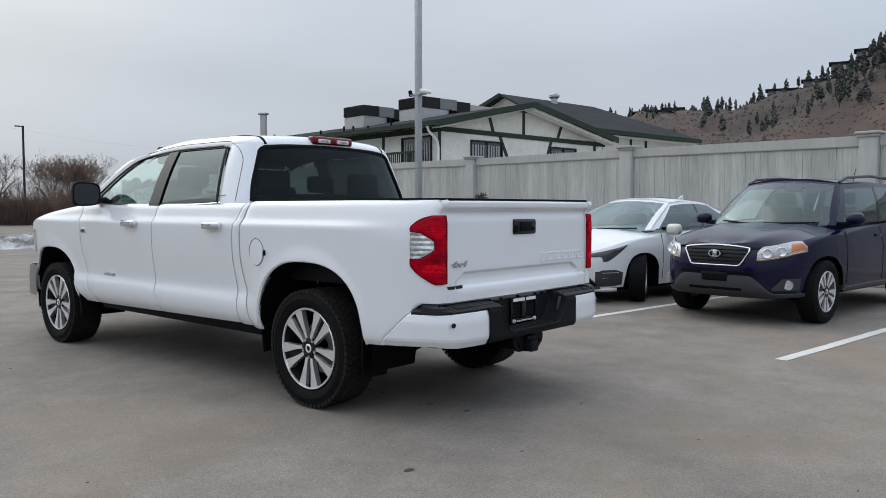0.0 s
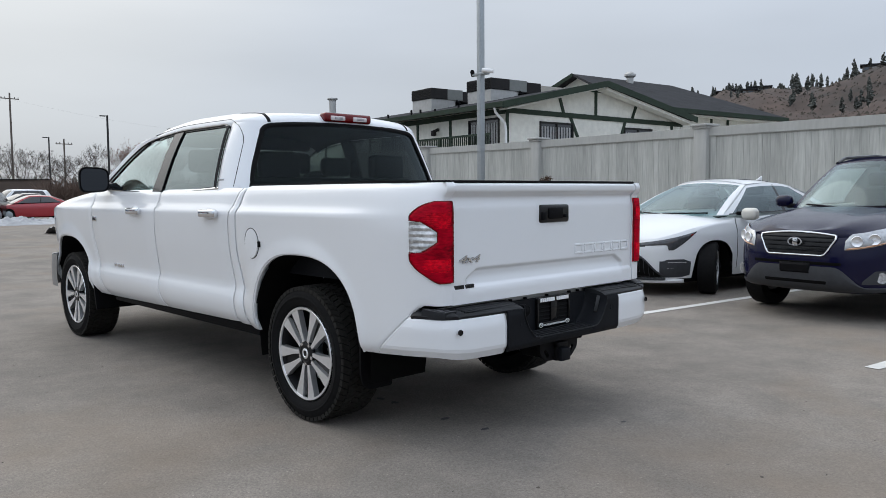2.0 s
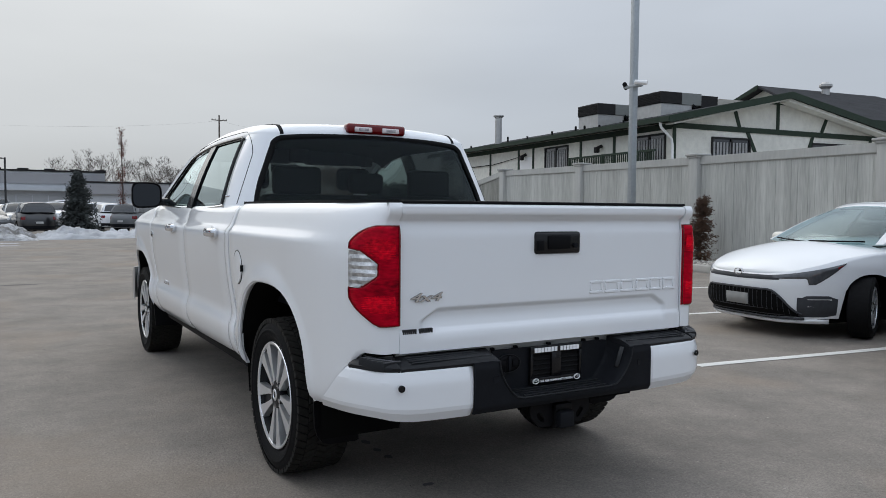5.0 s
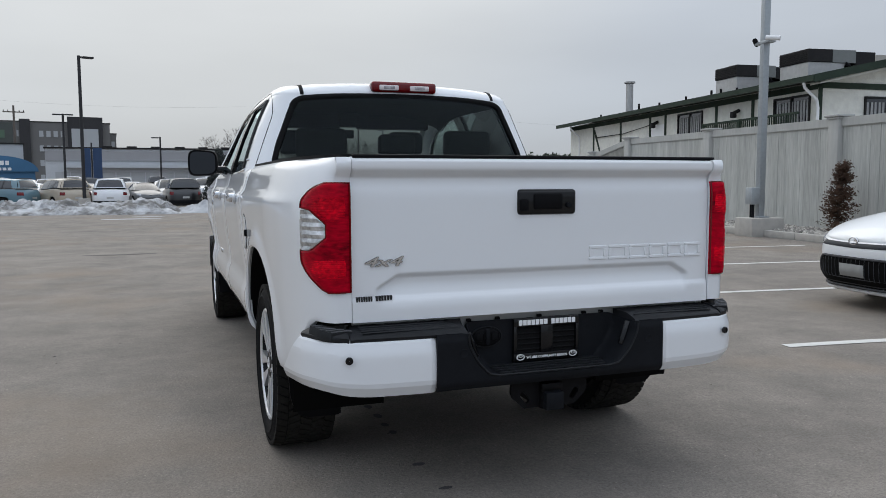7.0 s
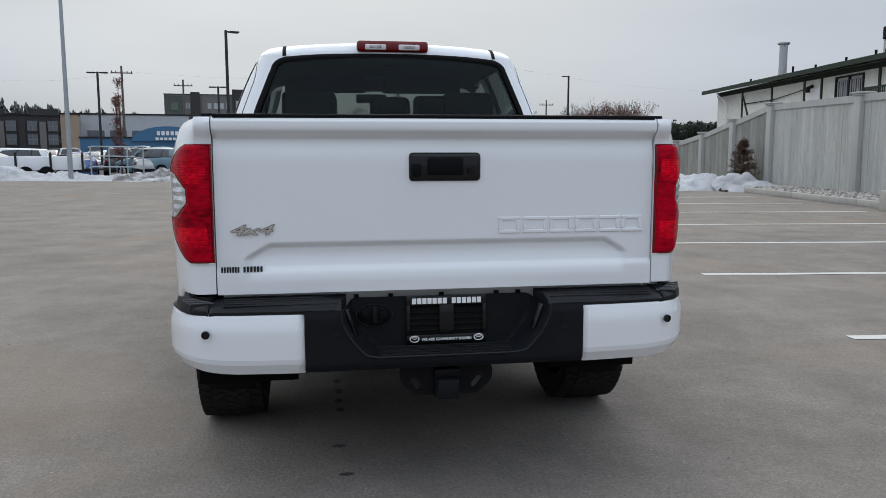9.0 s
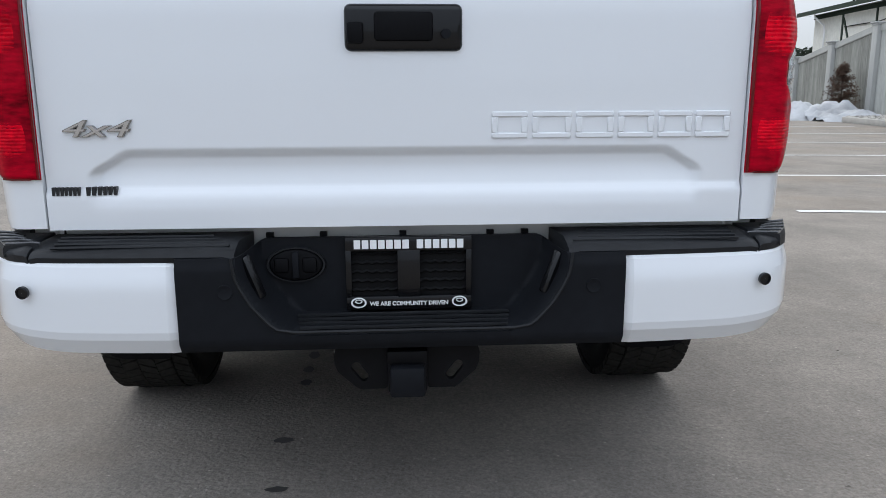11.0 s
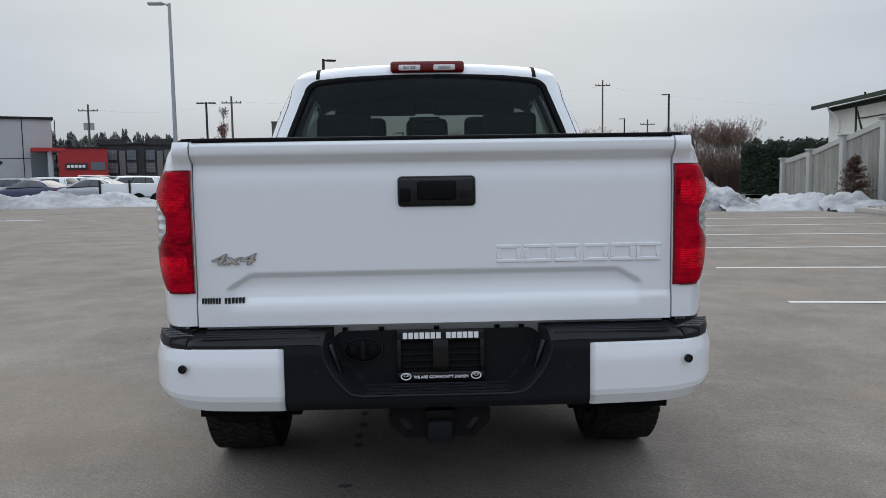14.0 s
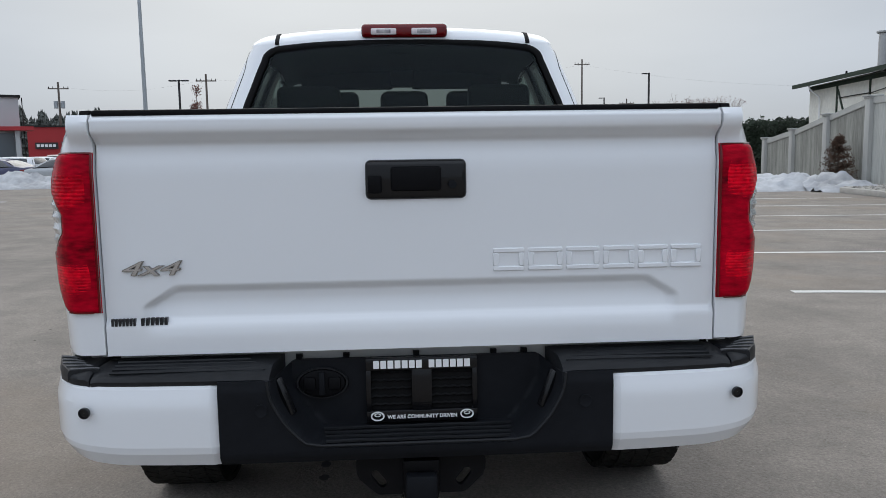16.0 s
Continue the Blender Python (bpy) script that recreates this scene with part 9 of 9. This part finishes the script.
def hedge():
    rr = random.Random(9)
    t = thing("cedar_hedge", pose(0, 0, 0), "dark green clipped cedar hedge behind the snow", "hedge")
    a, b = Vector((*bear(E14, 22.8, 50), -0.4)), Vector((*bear(E14, 34.0, 50), -0.4))
    core, leaves = bm_new(), bm_new()
    d = (b - a).normalized()
    nrm = Vector((-d.y, d.x, 0))
    rows = []
    for i in range(60):
        p = a.lerp(b, i / 59)
        h = 3.0 + 0.35 * noise.noise((i * 0.35, 2, 0)) + 0.15 * noise.noise((i * 1.3, 5, 0))
        rows.append([p - nrm * 0.8, p - nrm * 0.75 + Vector((0, 0, h * 0.9)), p + Vector((0, 0, h)), p + nrm * 0.75 + Vector((0, 0, h * 0.9)), p + nrm * 0.8])
    grid(core, rows)
    part("core", core, M_CEDAR, t, smooth=0)
    for _ in range(9000):
        i = rr.uniform(0, 59)
        p = a.lerp(b, i / 59)
        h = 3.1 + 0.35 * noise.noise((i * 0.35, 2, 0))
        q = p - nrm * (0.78 + rr.uniform(-0.15, 0.15)) + Vector((0, 0, rr.uniform(0.0, h)))
        if rr.random() < 0.25:
            q = p + nrm * rr.uniform(-0.8, 0.8) + Vector((0, 0, h + rr.uniform(-0.1, 0.25)))
        leaf_bunch(leaves, rr, q, 1, 0.05, 0.13)
    part("foliage", leaves, M_CEDAR, t, "dense dark cedar sprays", smooth=0)


hedge()


def small_cedar(u, v, h, w, seed, lean_, label):
    """A small bronzed conifer in the gravel bed."""
    rr = random.Random(seed)
    t = thing("small_conifer", lot(u, v, 0.12), label, "conifer", "small conifers")
    bm, crown = bm_new(), bm_new()
    top = Vector((lean_, 0, h))
    tube(bm, [(0, 0, -0.05), top * 0.5, top], [0.035, 0.025, 0.006], 6)
    part("trunk", bm, M_BARK, t)
    for k in range(190):
        q = rr.uniform(0.02, 1.0)
        p = top * q
        a = rr.uniform(0, 6.28)
        l_ = w * (1.05 - q) ** 0.7 * rr.uniform(0.45, 1.1) + 0.05
        e = p + Vector((l_ * math.cos(a), l_ * math.sin(a), l_ * rr.uniform(0.0, 0.6)))
        stick(crown, p, e, 0.008, 0.003)
        for j in range(4):
            leaf_bunch(crown, rr, p.lerp(e, 0.3 + 0.24 * j), 6, 0.035, 0.032)
    part("crown", crown, M_DEADCEDAR, t, "bronzed drooping sprays", smooth=0)


small_cedar(10.75, 11.55, 1.48, 0.34, 3, 0.14, "small bronzed conifer in the gravel bed by the fence")
small_cedar(10.9, 23.6, 1.45, 0.55, 5, 0.0, "small bronzed conifer in the gravel bed by the fence")


# --- hill with pines and houses ---
M_HILL = mat("dry_hillside", (0.030, 0.025, 0.022), 0.95, var=0.35, scale=0.10, second=(0.105, 0.066, 0.050), bump=1.0, bscale=0.20)


def hill_top(az):
    return curve1(az, [46, 56, 61, 64, 67, 70, 71.5, 73, 76, 78.6, 84, 92, 104], [2.0, 5.2, 6.0, 6.45, 6.5, 6.6, 7.0, 7.5, 8.3, 9.6, 11.6, 12.8, 9.0])


def hill_point(az, r):
    """Height of the hillside along a bearing at r metres."""
    ridge = 430
    f = ease(r, 160, ridge) if r <= ridge else 1 - 0.5 * ease(r, ridge, 700)
    h = math.tan(radians(hill_top(az))) * ridge * f
    h += 7 * f * noise.noise((az * 0.25, r * 0.02, 0)) * (1 if r < ridge - 30 else 0.3) + 3 * f * noise.noise((az * 0.9, r * 0.06, 4))
    return (*bear(E0, az, r), h)


bm = bm_new()
grid(bm, [[hill_point(az, r) for r in np.linspace(150, 700, 60)] for az in np.linspace(46, 104, 150)])
tagged(part("hillside", bm, M_HILL, smooth=60), "dry brown hillside with scattered pines", "hill", kind="structure")


def pines(name, spots, label, seed):
    rr = random.Random(seed)
    bm = bm_new()
    for x, y, z, h in spots:
        w = h * rr.uniform(0.17, 0.30)
        stick(bm, Vector((x, y, z - 1)), Vector((x, y, z + h * 0.9)), h * 0.018, h * 0.004, 4)
        n = 60
        for k in range(n):
            q = 0.18 + 0.82 * k / n
            l_ = w * min(1.0, 3.2 * (q - 0.1)) * (1 - q) ** 0.55 * rr.uniform(0.45, 1.25) + 0.2
            a = rr.uniform(0, 6.28)
            c = Vector((x, y, z + h * q))
            e = c + Vector((l_ * math.cos(a), l_ * math.sin(a), -l_ * rr.uniform(0.0, 0.5)))
            s_ = Vector((-math.sin(a), math.cos(a), 0)) * l_ * 0.5
            u_ = Vector((0, 0, h * 0.05))
            vs = [bm.verts.new(v) for v in (c + u_, c.lerp(e, 0.6) + s_, e, c.lerp(e, 0.6) - s_)]
            bm.faces.new(vs)
            vs = [bm.verts.new(v) for v in (c - u_, c.lerp(e, 0.7) + u_ * 1.4, e, c.lerp(e, 0.6) - u_ * 1.2)]
            bm.faces.new(vs)
    return tagged(part(name, bm, M_HAZEPINE, smooth=0), label, "pines", kind="stuff")


rr = random.Random(77)
sp_ = []
for _ in range(850):
    az = rr.uniform(58, 92)
    r = rr.uniform(300, 470)
    dens = 0.10 + 0.9 * ease(az, 73.5, 77.5) * (1 if r > 330 else 0.6) + (0.8 if az < 66.5 and r > 400 else 0) + (0.35 if r > 415 else 0)
    if rr.random() < dens:
        x, y, z = hill_point(az, r)
        sp_.append((x, y, z, rr.uniform(3, 7) if az < 67 else rr.uniform(3.5, 8)))
for az, r, h in ((71.2, 425, 15), (69.3, 425, 11), (67.6, 420, 11), (74.2, 425, 12), (75.0, 420, 10), (77.7, 430, 12), (73.6, 380, 6), (76.0, 360, 9), (77.4, 350, 12), (78.3, 345, 14), (79.2, 350, 13)):
    x, y, z = hill_point(az, r)
    sp_.append((x, y, z, h * 0.85))
bm = bm_new()
for _ in range(4200):
    az, r = rr.uniform(58, 84), rr.uniform(220, 440)
    x, y, z = hill_point(az, r)
    q = rr.uniform(0.3, 0.9) * (1.7 if rr.random() < 0.12 else 1.0)
    ring = [bm.verts.new((x + q * math.cos(a) * rr.uniform(0.6, 1.3), y + q * math.sin(a) * rr.uniform(0.6, 1.3), z - 0.3)) for a in np.linspace(0, 6.283, 6)[:-1]]
    tip = bm.verts.new((x, y, z + q * rr.uniform(0.2, 0.8)))
    for k in range(5):
        bm.faces.new((ring[k], ring[(k + 1) % 5], tip))
tagged(part("hill_brush", bm, mat("dry_brush", (0.05, 0.042, 0.033), 0.95, var=0.5, scale=0.2), smooth=0), "low dry brush scattered over the hillside", "brush", kind="stuff")
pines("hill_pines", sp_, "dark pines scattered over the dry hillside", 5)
sp_ = []
for _ in range(620):
    az, r = rr.uniform(-34, -12), rr.uniform(240, 300)
    x, y = bear(E14, az, r)
    sp_.append((x, y, 0.0, rr.uniform(9, 16) * (1.0 if az < -17 else 0.85)))
for _ in range(120):
    az, r = rr.uniform(-12, 60), rr.uniform(300, 420)
    x, y = bear(E14, az, r)
    sp_.append((x, y, 0.0, rr.uniform(5, 9)))
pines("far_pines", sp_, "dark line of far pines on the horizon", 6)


def hill_house(az, r, w, h, seed):
    x, y, z = hill_point(az, r)
    t = thing("hill_house", pose(x, y, z - 1.5, 0, 0, -az), "flat-roofed brown house on the hill", "house", "hill houses")
    part("wall", boxed(-w / 2, -4, 0, w / 2, 4, h + 1.5), mat("hill_house_wall", (0.17, 0.15, 0.135), 0.85, var=0.1), t, smooth=0)
    part("roof", boxed(-w / 2 - 1, -5.2, h + 1.5, w / 2 + 1, 5, h + 2.1), M_SHINGLE, t, smooth=0)
    for k in range(int(w / 3)):
        part("window", boxed(-w / 2 + 0.8 + 3 * k, -4.1, h * 0.45 + 1.2, -w / 2 + 2.9 + 3 * k, -3.9, h * 0.9 + 1.2), M_LITPANE if k % 2 else M_PANE, t, smooth=0)
    part("deck", boxed(-w / 2, -6, h * 0.3 + 1.0, w / 2, -4, h * 0.3 + 1.3), M_DARKMET, t, smooth=0)


for az, r, w, h in ((72.6, 412, 13, 3.2), (74.6, 405, 10, 3.5), (76.4, 395, 12, 4.5), (77.4, 398, 6, 4), (64.6, 405, 10, 2.0), (65.6, 408, 9, 2.0), (63.4, 410, 7, 2.0)):
    hill_house(az, r, w, h, 1)


# --- small litter on the asphalt ---
def litter():
    rr = random.Random(12)
    bm = bm_new()
    for _ in range(420):
        u, v = rr.uniform(-9, 2.5), rr.uniform(-6, 14)
        r = rr.uniform(0.004, 0.013) * (1.8 if rr.random() < 0.06 else 1)
        a0, k = rr.uniform(0, 6.28), rr.uniform(0.2, 0.9)
        ring = [bm.verts.new((u + r * math.cos(a + a0), v + r * k * math.sin(a + a0), 0.001)) for a in (0, 1.3, 2.5, 3.8, 5.1)]
        tip = bm.verts.new((u + 0.3 * r, v, 0.002 + r * 0.22))
        for i in range(5):
            bm.faces.new((ring[i], ring[(i + 1) % 5], tip))
    m = mat("bark_crumbs", (0.03, 0.025, 0.02), 0.95)
    n, l = m.node_tree.nodes, m.node_tree.links
    g = n.new("ShaderNodeNewGeometry")
    cr = n.new("ShaderNodeValToRGB")
    cr.color_ramp.elements[0].color = (0.035, 0.030, 0.026, 1)
    cr.color_ramp.elements[1].color = (0.50, 0.47, 0.42, 1)
    cr.color_ramp.elements[1].position = 1.0
    e = cr.color_ramp.elements.new(0.55)
    e.color = (0.10, 0.085, 0.07, 1)
    l.new(g.outputs["Random Per Island"], cr.inputs[0])
    l.new(cr.outputs[0], n["Principled BSDF"].inputs["Base Color"])
    tagged(part("litter", bm, m, smooth=0), "scattered bark crumbs and grit on the asphalt", "litter", kind="stuff")


litter()
M_OIL = mat("oil_stain", (0.045, 0.042, 0.04), 0.7, var=0.3, scale=30)
rr = random.Random(3)
for x, y, w, h in ((-1.381, -0.184, 0.032, 0.020), (-0.361, 0.592, 0.030, 0.020), (-0.34, 0.30, 0.030, 0.016), (-0.345, 1.05, 0.02, 0.03), (-0.35, 1.18, 0.02, 0.035), (-0.345, 1.34, 0.022, 0.04), (-0.35, 1.52, 0.02, 0.04), (0.30, -0.15, 0.02, 0.012)):
    bm = bm_new()
    bm.faces.new([bm.verts.new((x + w * math.cos(a) * rr.uniform(0.8, 1.15), y + h * math.sin(a) * rr.uniform(0.8, 1.15), 0.003)) for a in np.linspace(0, 6.283, 17)[:-1]])
    tagged(part("oil_stain", bm, M_OIL, smooth=0), "small dark oil drip on the asphalt", "oil stain", "oil stains")
# a narrow patched cut in the asphalt
bm = bm_new()
grid(bm, [[(x, 12.0 + 0.08 * noise.noise((x * 2, 0, 0)) - w, 0.004), (x, 12.0 + 0.08 * noise.noise((x * 2, 0, 0)) + w, 0.004)] for x, w in ((q, 0.05 + 0.04 * noise.noise((q * 3, 4, 0))) for q in np.linspace(-2.7, -1.5, 16))])
tagged(part("asphalt_crack", bm, M_OIL, smooth=0), "short dark crack in the asphalt", "crack")
bm = bm_new()
rows = []
for k in range(24):
    t = k / 23
    x, y = lerp(-1.5, 1.2, t) + 0.1 * noise.noise((k * 0.6, 0, 3)), lerp(12.2, 9.2, t) + 0.25 * noise.noise((k * 0.5, 2, 0))
    rows.append([(x - 0.008, y, 0.003), (x + 0.008, y, 0.003)])
grid(bm, rows)
tagged(part("asphalt_crack", bm, M_OIL, smooth=0), "thin winding crack in the asphalt", "crack")
